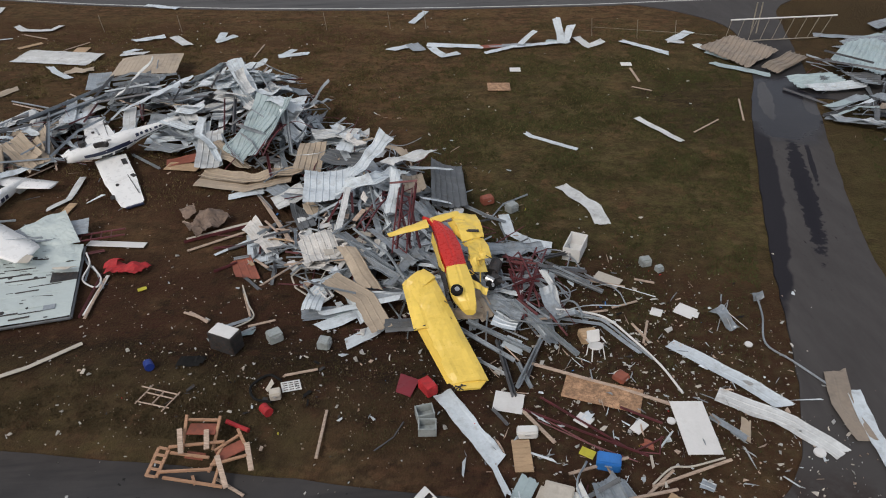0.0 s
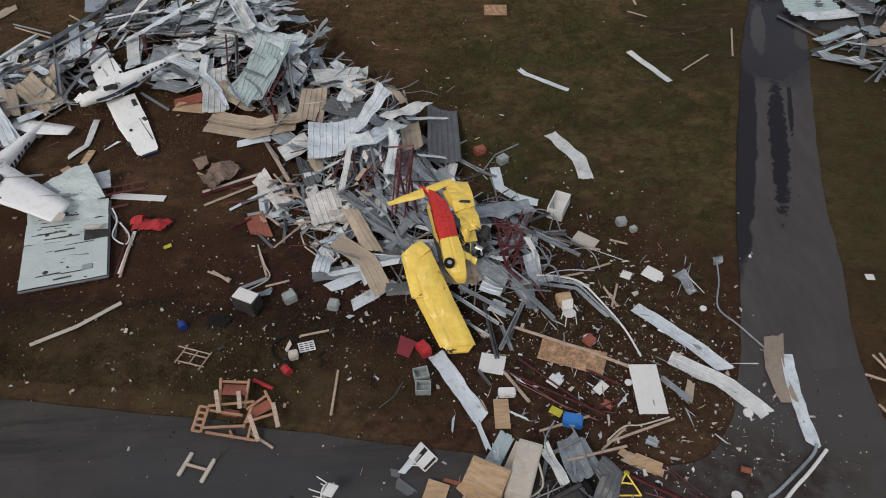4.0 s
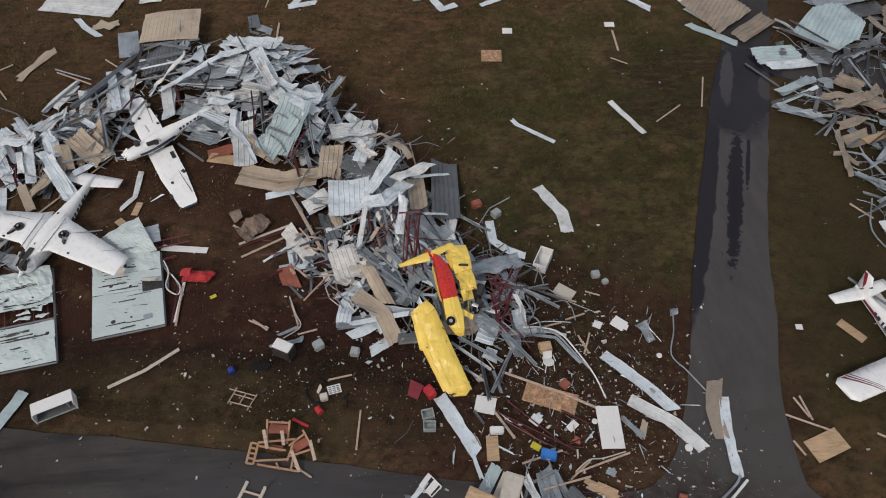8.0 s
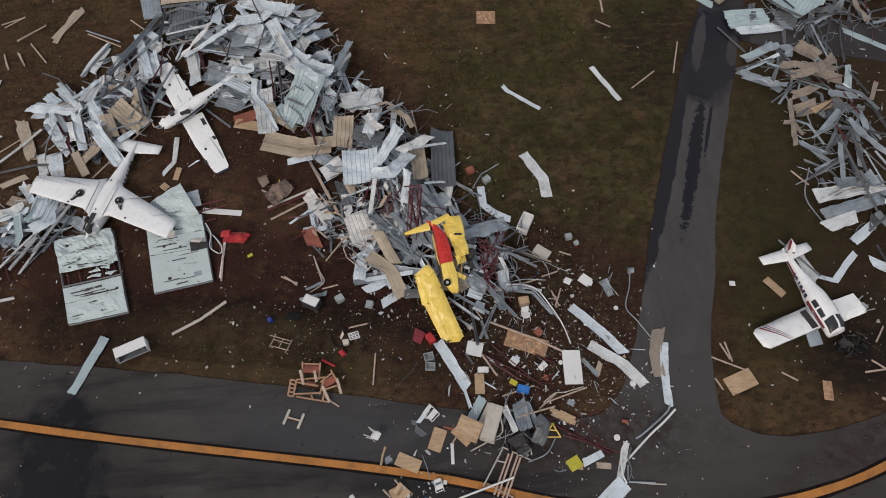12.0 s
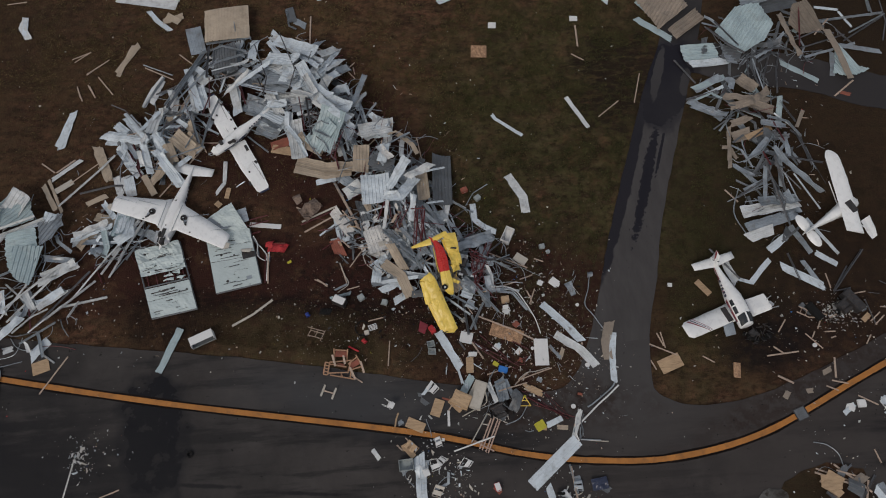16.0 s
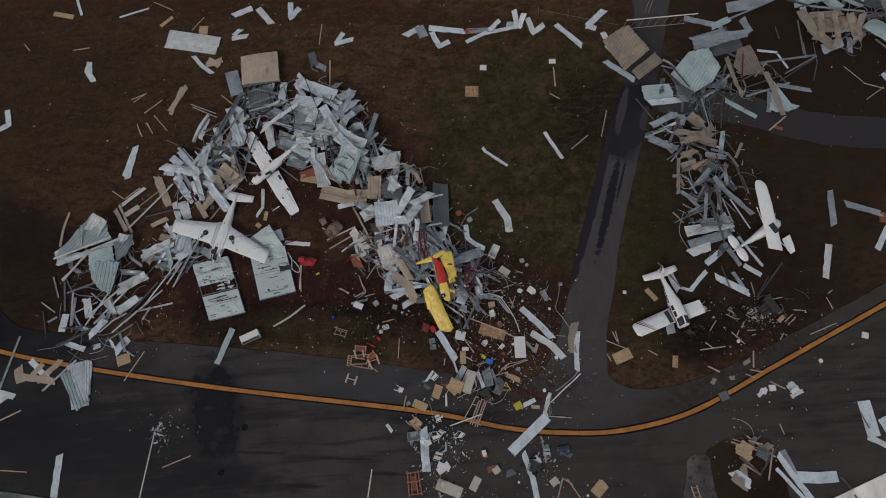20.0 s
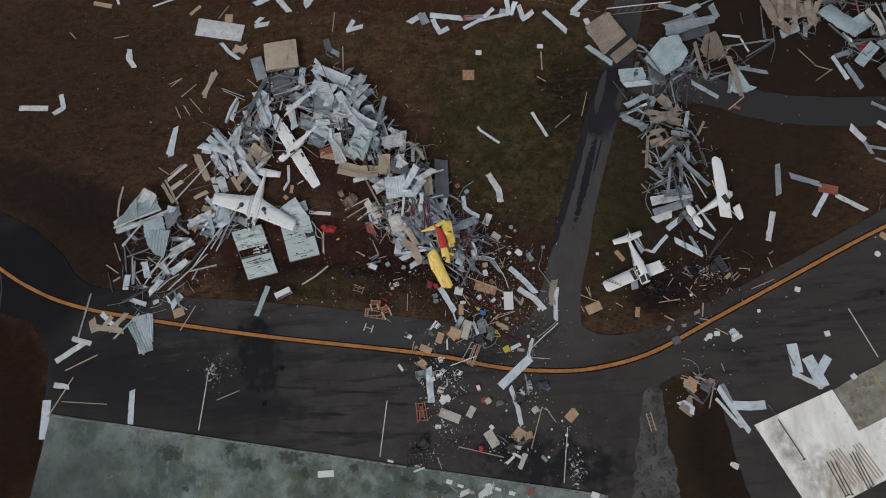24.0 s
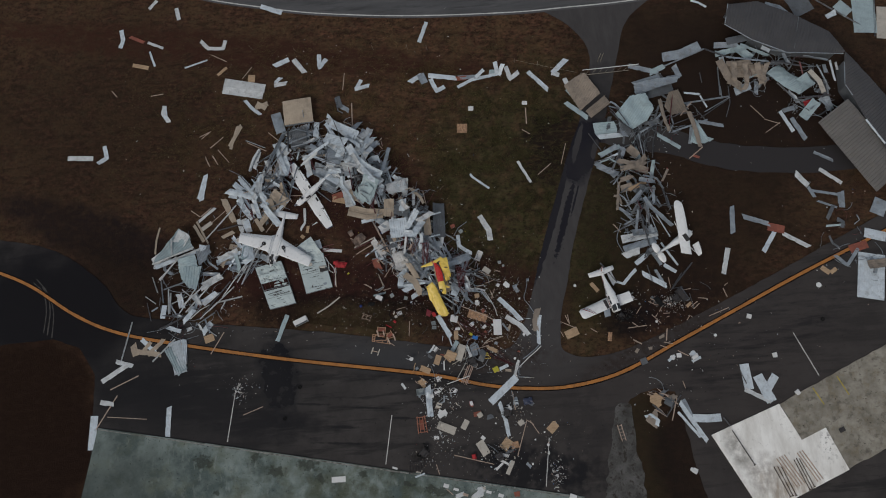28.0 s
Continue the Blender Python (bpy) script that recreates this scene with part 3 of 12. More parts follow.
def box(sx, sy, sz, at=(0, 0, 0), m=None, bevel=0.0):
    bm = bmesh.new()
    bmesh.ops.create_cube(bm, size=1.0, matrix=Matrix.Translation(at) @ (m or Matrix()) @ Matrix.Diagonal((sx, sy, sz, 1)))
    if bevel:
        bmesh.ops.bevel(bm, geom=bm.edges[:], offset=bevel, segments=2, affect="EDGES")
    return bm


def rod(a, b, r, sides=8, r2=None):
    a, b = Vector(a), Vector(b)
    bm = bmesh.new()
    m = Matrix.Translation((a + b) / 2) @ (b - a).to_track_quat("Z", "Y").to_matrix().to_4x4()
    bmesh.ops.create_cone(bm, cap_ends=True, segments=sides, radius1=r, radius2=r if r2 is None else r2, depth=(b - a).length, matrix=m)
    return bm


def joined(*parts):
    out = bmesh.new()
    for bm in parts:
        me = bpy.data.meshes.new("scratch")
        bm.to_mesh(me)
        bm.free()
        out.from_mesh(me)
        bpy.data.meshes.remove(me)
    return out


def empty(name, m, label="", category="", group=""):
    e = new(name)
    e.matrix_world = m
    e.empty_display_size = 0.2
    return tagged(e, label, category, group)


def curve_through(points, steps=8):
    """A smooth line through a few control points."""
    p = [Vector(q) for q in points]
    p = [2 * p[0] - p[1]] + p + [2 * p[-1] - p[-2]]
    out = []
    for a, b, c, d in zip(p, p[1:], p[2:], p[3:]):
        for k in range(steps):
            t = k / steps
            out.append(0.5 * (2 * b + (c - a) * t + (2 * a - 5 * b + 4 * c - d) * t * t + (3 * b - a - 3 * c + d) * t**3))
    return out + [p[-2]]


def slab(name, outline, z, depth, mat, ragged=0.0, label="", category=""):
    """A flat sheet of ground with real thickness, from an outline in plan."""
    pts = []
    for a, b in zip(outline, outline[1:] + outline[:1]):
        a, b = Vector(a), Vector(b)
        n = max(1, int((b - a).length / 0.6)) if ragged else 1
        for k in range(n):
            q = a.lerp(b, k / n)
            if ragged:
                q = q + Vector((noise.noise((q.x * 0.9, q.y * 0.9, 3)), noise.noise((q.x * 0.9, q.y * 0.9, 9)))) * ragged
            pts.append(q)
    bm = bmesh.new()
    face = bm.faces.new([bm.verts.new((q.x, q.y, z)) for q in pts])
    if face.normal.z < 0:
        face.normal_flip()
    side = bmesh.ops.extrude_face_region(bm, geom=[face])
    bmesh.ops.translate(bm, verts=[v for v in side["geom"] if isinstance(v, bmesh.types.BMVert)], vec=(0, 0, -depth))
    bmesh.ops.recalc_face_normals(bm, faces=bm.faces[:])
    bmesh.ops.triangulate(bm, faces=bm.faces[:])
    return tagged(part(name, bm, mat), label, category, kind="structure")


def ribbon(name, line, width, z, depth, mat, label="", category="", broken=0.0):
    """A painted or laid band of one width along a line."""
    verts, faces = [], []
    for k, q in enumerate(line):
        d = (line[min(k + 1, len(line) - 1)] - line[max(k - 1, 0)]).normalized()
        s = Vector((-d.y, d.x)) * (width / 2 * (1 + broken * noise.noise((q.x * 2, q.y * 2, 1))))
        verts += [(q.x + s.x, q.y + s.y, z), (q.x - s.x, q.y - s.y, z), (q.x - s.x, q.y - s.y, z - depth), (q.x + s.x, q.y + s.y, z - depth)]
        if k:
            a, b = 4 * (k - 1), 4 * k
            faces += [(a + i, a + (i + 1) % 4, b + (i + 1) % 4, b + i) for i in range(4)]
    faces += [(3, 2, 1, 0), tuple(len(verts) - 4 + i for i in range(4))]
    bm = raw(verts, faces)
    bmesh.ops.recalc_face_normals(bm, faces=bm.faces[:])
    return tagged(part(name, bm, mat), label, category, kind="structure")


# ---- ground and paved surfaces ----
def grid_ground():
    """One sheet out to the horizon, finer and slightly uneven near the wreckage."""
    marks = [-2500, -900, -300, -120] + [x * 2.0 for x in range(-40, 41)] + [120, 300, 900, 2500]
    verts = [(x, y + 25, 0.05 * noise.noise((x * 0.12, y * 0.12, 0)) - 0.05 if abs(x) < 81 and abs(y) < 81 else -0.05) for y in marks for x in marks]
    n = len(marks)
    faces = [(j * n + i, j * n + i + 1, (j + 1) * n + i + 1, (j + 1) * n + i) for j in range(n - 1) for i in range(n - 1)]
    bm = raw(verts, faces)
    for f in bm.faces:
        f.smooth = True
    return tagged(part("ground", bm, TURF), "worn brown and olive winter grass with bare muddy soil", "ground", kind="structure")


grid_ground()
WEST = curve_through([(-80, 35), (-60.5, 30.9), (-52.7, 28.7), (-46.5, 24), (-43.3, 19.9), (-38, 18.3), (-18.5, 15.2), (-8.5, 13.3), (-1.5, 11.8), (4.5, 11.0), (6.2, 11.5), (7.2, 12.6), (7.9, 13.9)], 6)
CORNER = curve_through([(12.55, 14.3), (12.1, 12.9), (11.95, 11.6), (12.4, 10.4), (14.0, 9.45), (17.0, 9.25), (21.9, 10.3), (30.9, 13.8), (42.5, 18.7), (50.5, 22.3), (62, 27), (90, 38)], 6)
apron = [q.to_2d() for q in (Vector((*p, 0)) if len(p) == 2 else p for p in WEST + CORNER)]
slab("road", apron + [Vector(p) for p in ((90, -60), (-48.5, -60), (-47.0, 5.3), (-46.9, 12.0), (-49, 15.6), (-52.5, 17.0), (-60, 16.8), (-80, 19))], 0.02, 0.12, ASPHALT, 0.12, "dark damp asphalt taxiway strewn with debris", "road")
left = curve_through([(6.6, 11.4), (8.5, 15.4), (10.9, 22.5), (13.0, 28.2), (16.3, 36.6), (18.5, 41.5), (20.8, 50), (18.5, 55.0), (14.0, 58.4)], 5)
right = curve_through([(30.5, 58.4), (26.5, 55.0), (24.6, 50.0), (21.8, 41.0), (19.9, 36.0), (17.0, 28.3), (15.15, 23.1), (14.05, 19.1), (12.65, 14.6), (12.2, 10.5)], 5)
slab("road_drive", left + right, 0.012, 0.1, DRIVE, 0.1, "narrow asphalt drive with dark wet streaks", "road")
top = curve_through([(-90, 86), (-55, 72), (-34.3, 64.6), (-24.9, 62.0), (-16.9, 60.2), (-4.1, 58.5), (10.3, 57.6), (18.3, 57.6), (30, 57.9), (60, 60), (95, 64)], 6)
slab("road_top", top + [q + Vector((2, 9)) for q in reversed(top)], 0.018, 0.1, HIGHWAY, 0.0, "grey asphalt road with a white edge line", "road")
ribbon("road_edge_line", [q + Vector((0.0, 0.35)) for q in top], 0.16, 0.022, 0.01, ROADPAINT, "thin white painted road edge line", "road marking", 0.3)
side = curve_through([(20, 39.5), (25, 37.8), (30.0, 36.6), (36, 34.2), (42, 33.0), (50, 32.4), (62, 33.5), (80, 38)], 6)
ribbon("road_side", side, 3.6, 0.015, 0.1, DRIVE, "grey asphalt side drive half buried in wreckage", "road", 0.12)
LINEPATH = curve_through([(-80, 36.5), (-66, 28.6), (-60.2, 26.4), (-55.5, 24.0), (-50.1, 20.1), (-44.8, 17.4), (-37.4, 15.3), (-22.9, 12.1), (-5.2, 8.8), (2.4, 6.8), (7.3, 6.0), (12.8, 5.8), (19.3, 7.0), (26.8, 10.2), (34.4, 13.5), (42.2, 16.9), (49.1, 19.7), (70, 28)], 8)
ribbon("line_border", LINEPATH, 0.66, 0.024, 0.01, TAR, "black painted border of the taxiway line", "road marking", 0.25)
ribbon("taxiway_line", LINEPATH, 0.38, 0.028, 0.01, LINE, "weathered orange-yellow taxiway centre line", "road marking", 0.12)
for a, b in (((-28.9, 8.7), (-30.0, 2.5)), ((-9.5, 4.1), (-10.6, -1.7)), ((9.5, -0.1), (8.5, -5.7)), ((41.1, 10.1), (43.2, 4.7))):
    ribbon("stall_line", [Vector(a), Vector(a).lerp(Vector(b), 0.5), Vector(b)], 0.1, 0.025, 0.01, ROADPAINT, "thin white painted stall line on the asphalt", "road marking")
FLOORS = [(0.15, ((-46.2, 5.4), (12.9, -7.2), (9.8, -24), (-50, -12))), (0.17, ((29.0, -1.3), (37.7, 1.7), (39.6, -2.7), (42.7, -1.5), (44.5, -6.5), (37.1, -9.4), (34.5, -11.0), (33.4, -10.4))), (0.11, ((37.8, 1.7), (52.1, 7.8), (80, 20), (86, 10.5), (49.5, -4.4), (44.5, -6.4), (42.7, -1.6), (39.6, -2.8)))]


def support(x, y):
    """The height of the paving or floor at a place."""
    for z, ring in FLOORS:
        odd = False
        for (a, b), (c, d) in zip(ring, ring[1:] + ring[:1]):
            if (b > y) != (d > y) and x < a + (c - a) * (y - b) / (d - b):
                odd = not odd
        if odd:
            return z
    return 0.03


slab("foundation_slab", [Vector(p) for p in FLOORS[0][1]], 0.14, 0.3, CONCRETE, 0.0, "bare stained grey-green concrete hangar floor", "foundation")
ribbon("slab_edge", curve_through([Vector((-46.15, 5.2)), Vector((-16.0, -1.2)), Vector((12.85, -7.35))], 20), 0.12, 0.146, 0.2, EDGE, "pale worn concrete slab edge", "foundation", 0.8)
slab("foundation_east", [Vector(p) for p in FLOORS[2][1]], 0.10, 0.3, CONCRETE_WARM, 0.12, "worn grey concrete foundation slab", "foundation")
slab("pad_large", [Vector(p) for p in FLOORS[1][1]], 0.16, 0.3, PAD, 0.0, "white painted concrete floor of a vanished hangar", "foundation")
for a, b in (((42.1, 3.3), (43.1, 1.2)), ((45.3, 4.4), (46.3, 2.1))):
    ribbon("stall_line", [Vector(a), Vector(b)], 0.13, 0.107, 0.01, TICKPAINT, "short yellow painted line on concrete", "road marking")
slab("verge_island", curve_through([(16.2, -8), (17.4, -3), (18.5, 1.4), (20.0, 3.6), (23, 4.6), (25.2, 4.0), (25.9, 1.3), (26.4, -3), (27.1, -7.6), (28.5, -16), (16.2, -16), (16.2, -8)], 4), 0.05, 0.2, TURF, 0.45, "bare brown soil verge between the aprons", "ground")
slab("gravel_strip", curve_through([(15.3, -8), (16.4, -3), (17.5, 1.1), (18.4, 3.2), (19.8, 2.9), (19.9, 1.4), (20.0, -2.6), (20.4, -8), (20.6, -15), (15.4, -15), (15.3, -8)], 4), 0.06, 0.2, GRAVEL, 0.6, "grey gravel strip along the apron", "ground")


for line in (((-55.5, 24.7), (-54.1, 23.1), (-53.6, 20.8), (-53.8, 17.9)), ((-54.3, 24.0), (-53.1, 22.2), (-52.6, 20.0), (-52.7, 17.2)), ((-55.1, 25.1), (-53.7, 23.3), (-53.1, 20.8), (-53.3, 17.6))):
    ribbon("tyre_track", curve_through([Vector(p) for p in line], 6), 0.14, 0.024, 0.01, MUDTRACK, "pale muddy tyre track on asphalt", "tyre track", 0.9)


# ---- wreckage ----
# middle, reach and height of each heap
MAIN_HEAPS = [(-12.9, 38.8, 3.8, 2.9), (-10.2, 34.4, 2.9, 2.6), (-19.1, 41.4, 2.3, 1.2), (-6.0, 30.6, 2.9, 2.2), (-4.8, 26.3, 3.3, 1.9), (-1.9, 21.2, 2.8, 1.3), (0.8, 20.6, 2.3, 1.2), (-25.1, 33.5, 2.9, 1.6), (-22.9, 35.7, 2.5, 1.2), (-27.6, 25.9, 2.4, 0.8), (-34.4, 24.8, 3.3, 1.2), (-32.9, 19.4, 2.7, 0.8), (-36.3, 17.8, 2.2, 0.7), (25.6, 40.3, 3.6, 1.0)]
SMALL_HEAPS = [(30.2, 40.0, 3.1, 0.9), (24.1, 33.7, 3.0, 1.1), (24.8, 28.5, 2.9, 1.2), (23.9, 23.9, 2.4, 0.8), (1.2, 10.6, 1.7, 0.5), (-5.9, 23.1, 2.3, 0.9), (42.0, 46.0, 3.1, 1.2), (49.5, 41.1, 3.4, 1.2), (48.2, 46.2, 3.1, 1.3), (49.7, 23.2, 2.5, 0.5), (52.2, 17.8, 2.5, 0.5), (23.6, 3.2, 1.7, 0.4), (-4.7, 5.4, 1.4, 0.3), (3.8, -0.6, 1.4, 0.4)]
PILES = MAIN_HEAPS + SMALL_HEAPS


def heap(x, y):
    """How high the wreckage lies at a place."""
    return max(h * math.exp(-1.3 * ((x - a) ** 2 + (y - b) ** 2) / (r * r)) for a, b, r, h in PILES)


def stations(points, step):
    """Places and directions along a bent line of a few corners, the corners slightly rounded."""
    p = [Vector(q) for q in points]
    out = []
    for a, b in zip(p, p[1:]):
        n = max(2, round((b - a).length / step))
        out += [a.lerp(b, k / n) for k in range(n)]
    out.append(p[-1])
    return out


def frames_along(line, roll):
    for k, q in enumerate(line):
        t = (line[min(k + 1, len(line) - 1)] - line[max(k - 1, 0)]).normalized()
        s = Vector((0, 0, 1)).cross(t)
        s = s.normalized() if s.length > 0.05 else Vector((1, 0, 0))
        up = t.cross(s)
        yield q, t, s * math.cos(roll) + up * math.sin(roll), up * math.cos(roll) - s * math.sin(roll)


def sawtooth(x):
    """A wave of straight flanks and sharp ridges between -1 and 1."""
    return 4 * abs(x - math.floor(x + 0.5)) - 1


def sheet_mesh(points, w, roll, crumple, rng, curl=0.0, twist=0.0, rib=0.034, ragged=True):
    """A ribbed metal sheet along a bent line, creased, curled and twisted, with torn ends and a dog-eared corner."""
    pitch = rng.choice((0.2, 0.26, 0.36, 0.45)) if w < 0.8 else 0.27
    rib *= rng.uniform(0.5, 1.0) if w < 0.8 else 1.15
    n = max(1, round(w / pitch))
    prof = []
    for i in range(n):
        a = -w / 2 + i * w / n
        prof += [(a, 0), (a + w / n * 0.42, 0), (a + w / n * 0.76, 0), (a + w / n * 0.82, rib), (a + w / n * 0.92, rib)]
    prof.append((w / 2, 0))
    line = stations(points, 0.26)
    seed = rng.uniform(0, 90)
    own = random.Random(int(seed * 1000))
    slant = [own.uniform(-0.7, 0.7) if own.random() < 0.6 else 0.0 for _ in range(2)] if w < 0.9 and ragged else [0.0, 0.0]
    nick = 0.42 if w < 0.9 and ragged else 0.05
    tear = [rng.uniform(-0.12, 0.05) if rng.random() < (0.25 if w < 0.9 else 0.06) else 0 for _ in range(2 * len(prof))]
    folds = [(own.uniform(-1.0, 1.0), own.uniform(0.9, 2.2), own.uniform(0, 1), crumple * own.uniform(0.12, 0.42)) for _ in range(2)]
    ear = (own.choice((-1, 1)), own.choice((-1, 1)), own.uniform(0.1, 0.7) * (0 if not ragged or crumple < 0.06 else 1 if w < 0.9 else 0.35))
    long = sum((b - a).length for a, b in zip(line, line[1:]))
    top, bottom, run = [], [], 0.0
    for k, (q, t, s, up) in enumerate(frames_along(line, roll)):
        run += (q - line[k - 1]).length if k else 0.0
        turn = twist * (k / (len(line) - 1) - 0.5)
        s, up = s * math.cos(turn) + up * math.sin(turn), up * math.cos(turn) - s * math.sin(turn)
        end = -1 if k == 0 else 1 if k == len(line) - 1 else 0
        for i, (u, h) in enumerate(prof):
            if i in (0, len(prof) - 1):
                u *= 1 - nick * max(0.0, noise.noise((k * 0.4 + seed, i * 3.1, seed)))
            v = q + s * u
            for skew, wide, phase, high in folds:
                h += high * sawtooth((run + skew * u) / wide + phase)
            corner = ear[0] * (run - long / 2) + ear[1] * u - (long / 2 + w / 2 - min(0.7, 0.8 * w))
            h += ear[2] * max(0.0, corner)
            h += curl * (4 * u * u / (w * w) - 0.4) + 0.3 * crumple * noise.noise((v.x * 0.9 + seed, v.y * 0.9, seed)) + 0.15 * crumple * noise.noise((v.x * 3 + seed, v.y * 3, seed))
            v = v + up * h + t * (end * tear[i + (len(prof) if end > 0 else 0)] + slant[end > 0] * u * abs(end))
            top.append(v)
            bottom.append(v - up * 0.008)
    m, total = len(prof), len(top)
    faces = []
    for k in range(len(line) - 1):
        for i in range(m - 1):
            a = k * m + i
            faces.append((a, a + m, a + m + 1, a + 1))
            faces.append((total + a, total + a + 1, total + a + m + 1, total + a + m))
    last = (len(line) - 1) * m
    for i in range(m - 1):
        faces += [(i, i + 1, total + i + 1, total + i), (last + i + 1, last + i, total + last + i, total + last + i + 1)]
    for k in range(len(line) - 1):
        a, b = k * m, (k + 1) * m
        faces += [(b, a, total + a, total + b), (a + m - 1, b + m - 1, total + b + m - 1, total + a + m - 1)]
    me = bpy.data.meshes.new("metal_sheet")
    me.from_pydata([tuple(v) for v in top + bottom], [], faces)
    return me


def bar_mesh(points, prof, roll):
    """A section carried along a bent line, its ends closed."""
    verts, faces, n = [], [], len(prof)
    line = [Vector(p) for p in points]
    for k, (q, t, s, up) in enumerate(frames_along(line, roll)):
        verts += [tuple(q + s * u + up * v) for u, v in prof]
        if k:
            a, b = n * (k - 1), n * k
            faces += [(a + i, a + (i + 1) % n, b + (i + 1) % n, b + i) for i in range(n)]
    faces += [tuple(range(n - 1, -1, -1)), tuple(len(verts) - n + i for i in range(n))]
    me = bpy.data.meshes.new("bar")
    me.from_pydata(verts, [], faces)
    return me


def plank_profile(w, h):
    e = min(0.015, h / 3)
    return [(-w / 2, 0), (w / 2, 0), (w / 2, h - e), (w / 2 - e, h), (-w / 2 + e, h), (-w / 2, h - e)]


def channel_profile(w, h):
    e = 0.018
    return [(-w / 2, 0), (w / 2, 0), (w / 2, h), (w / 2 - e, h), (w / 2 - e, e), (-w / 2 + e, e), (-w / 2 + e, h), (-w / 2, h)]


KINDS = {
    "w": (WHITE, "roofing_sheet", "white ribbed metal roofing sheet torn from a hangar", "metal sheet", "torn white roofing sheets"),
    "g": (GALV, "galvanised_sheet", "grey galvanised ribbed metal sheet, twisted and torn", "metal sheet", "torn galvanised sheets"),
    "d": (DARK, "dark_sheet", "dark grey ribbed metal sheet lying on the wreckage", "metal sheet", "torn dark sheets"),
    "n": (TAN, "wall_sheet", "tan ribbed metal wall sheet torn from a hangar", "metal sheet", "torn tan wall sheets"),
    "t": (TEAL, "blue_sheet", "pale blue ribbed metal sheet torn from a hangar", "metal sheet", "torn pale blue sheets"),
    "h": (FLEECE, "insulation_batt", "crumpled white fibre insulation in the wreckage", "insulation", "torn insulation"),
    "r": (RUST, "painted_sheet", "red-brown painted panel lying in the debris", "panel", "red-brown panels"),
    "u": (GALV, "steel_purlin", "long bent galvanised steel purlin", "steel beam", "bent steel purlins"),
    "m": (MAROON, "steel_beam", "maroon primed steel frame member, bent and broken", "steel beam", "maroon steel members"),
    "p": (LUMBER, "wooden_plank", "broken pale sawn lumber plank", "plank", "broken planks"),
    "k": (BOARD, "wooden_board", "brown plywood board lying in the debris", "board", "plywood boards"),
    "o": (OSB, "strand_board", "orange-brown strand board sheet with torn edges", "board", "strand boards"),
    "b": (WHITEBOARD, "white_board", "flat white panel lying on the ground", "panel", "white panels"),
    "c": (CREAM, "cream_board", "pale grey-cream wall panel on the asphalt", "panel", "white panels"),
    "y": (LIME, "plastic_board", "bright yellow-green plastic panel on the asphalt", "panel", "white panels"),
}
rng = random.Random(11)


def piece(kind, w, pts):
    """The mesh of one piece of wreckage, round its middle, and that middle."""
    pts = [Vector(p) for p in pts]
    mid = sum(pts, Vector()) / len(pts)
    line, high = [p - mid for p in pts], mid.z > 0.12 and heap(mid.x, mid.y) > 0.22
    if kind in "wgdntrh":
        loose = 1.0 if high else 0.25
        me = sheet_mesh(line, max(w, 0.14), radians(rng.uniform(-14, 14) * loose), (0.32 * loose * w if w < 0.8 else 0.15 * loose) + (0.25 if kind == "h" else 0), rng, rng.uniform(-0.16, 0.22) * w * loose, rng.uniform(-0.5, 0.5) * loose * (0.4 if w > 1 else 1), 0.034 if high else 0.012)
    elif kind == "u":
        me = bar_mesh(line, channel_profile(min(max(w, 0.03), 0.24) * 0.8, min(0.12, w * 0.75)), radians(rng.uniform(-60, 60)))
    elif kind == "m":
        me = bar_mesh(line, channel_profile(min(max(w, 0.03), 0.3) * 0.55, min(0.08, w * 0.6)), radians(rng.uniform(-60, 60)))
    elif kind == "p":
        me = bar_mesh(line, plank_profile(min(max(w, 0.09), 0.3), 0.045), radians(rng.uniform(-8, 8)))
    else:
        me = bar_mesh(line, plank_profile(w, 0.03), radians(rng.uniform(-3, 3)))
    if mid.z < 0.3:
        mid.z = support(mid.x, mid.y) - min(v.co.z for v in me.vertices)
    return me, mid


def S(kind, w, *pts):
    """One piece of wreckage of a kind and width, along a line of two to four corners."""
    mat, name, label, category, group = KINDS[kind]
    me, mid = piece(kind, w, pts)
    dull = kind == "u" and noise.noise((mid.x * 3.1, mid.y * 3.1, 5)) > (-0.25 if mid.x > 15 else 0.18)
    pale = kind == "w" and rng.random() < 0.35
    # eastern white sheets go grey: grime, plus the heap's shade put into their colour
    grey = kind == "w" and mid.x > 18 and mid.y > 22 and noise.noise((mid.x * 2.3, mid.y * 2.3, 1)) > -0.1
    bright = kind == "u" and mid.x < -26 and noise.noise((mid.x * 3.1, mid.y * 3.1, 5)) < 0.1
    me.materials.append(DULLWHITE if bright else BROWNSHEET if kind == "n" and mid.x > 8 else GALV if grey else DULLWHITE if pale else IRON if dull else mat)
    ob = new(name, me)
    ob.location = mid
    return tagged(ob, label + (", bent" if len(pts) > 2 else ""), category, group)


S("n", 0.79, (-30.23, 33.94, 0.19), (-28.82, 30.57, 0.23))
S("n", 0.87, (-23.51, 33.86, 1.17), (-21.83, 32.28, 0.43))
S("n", 0.72, (-22.43, 34.94, 1.12), (-21.42, 33.09, 0.39))
S("n", 0.78, (-23.89, 33.04, 1.22), (-23.41, 31.6, 0.68))
S("n", 0.92, (-25.19, 29.85, 0.4), (-23.72, 31.66, 0.81))
S("n", 0.53, (-25.88, 30.65, 0.59), (-25, 29, 0.16))
S("w", 0.69, (-24.43, 32.07, 1.37), (-22.8, 29.39, 0.41))
S("w", 0.87, (-29.73, 34.97, 0.2), (-25.55, 33.28, 1.58))
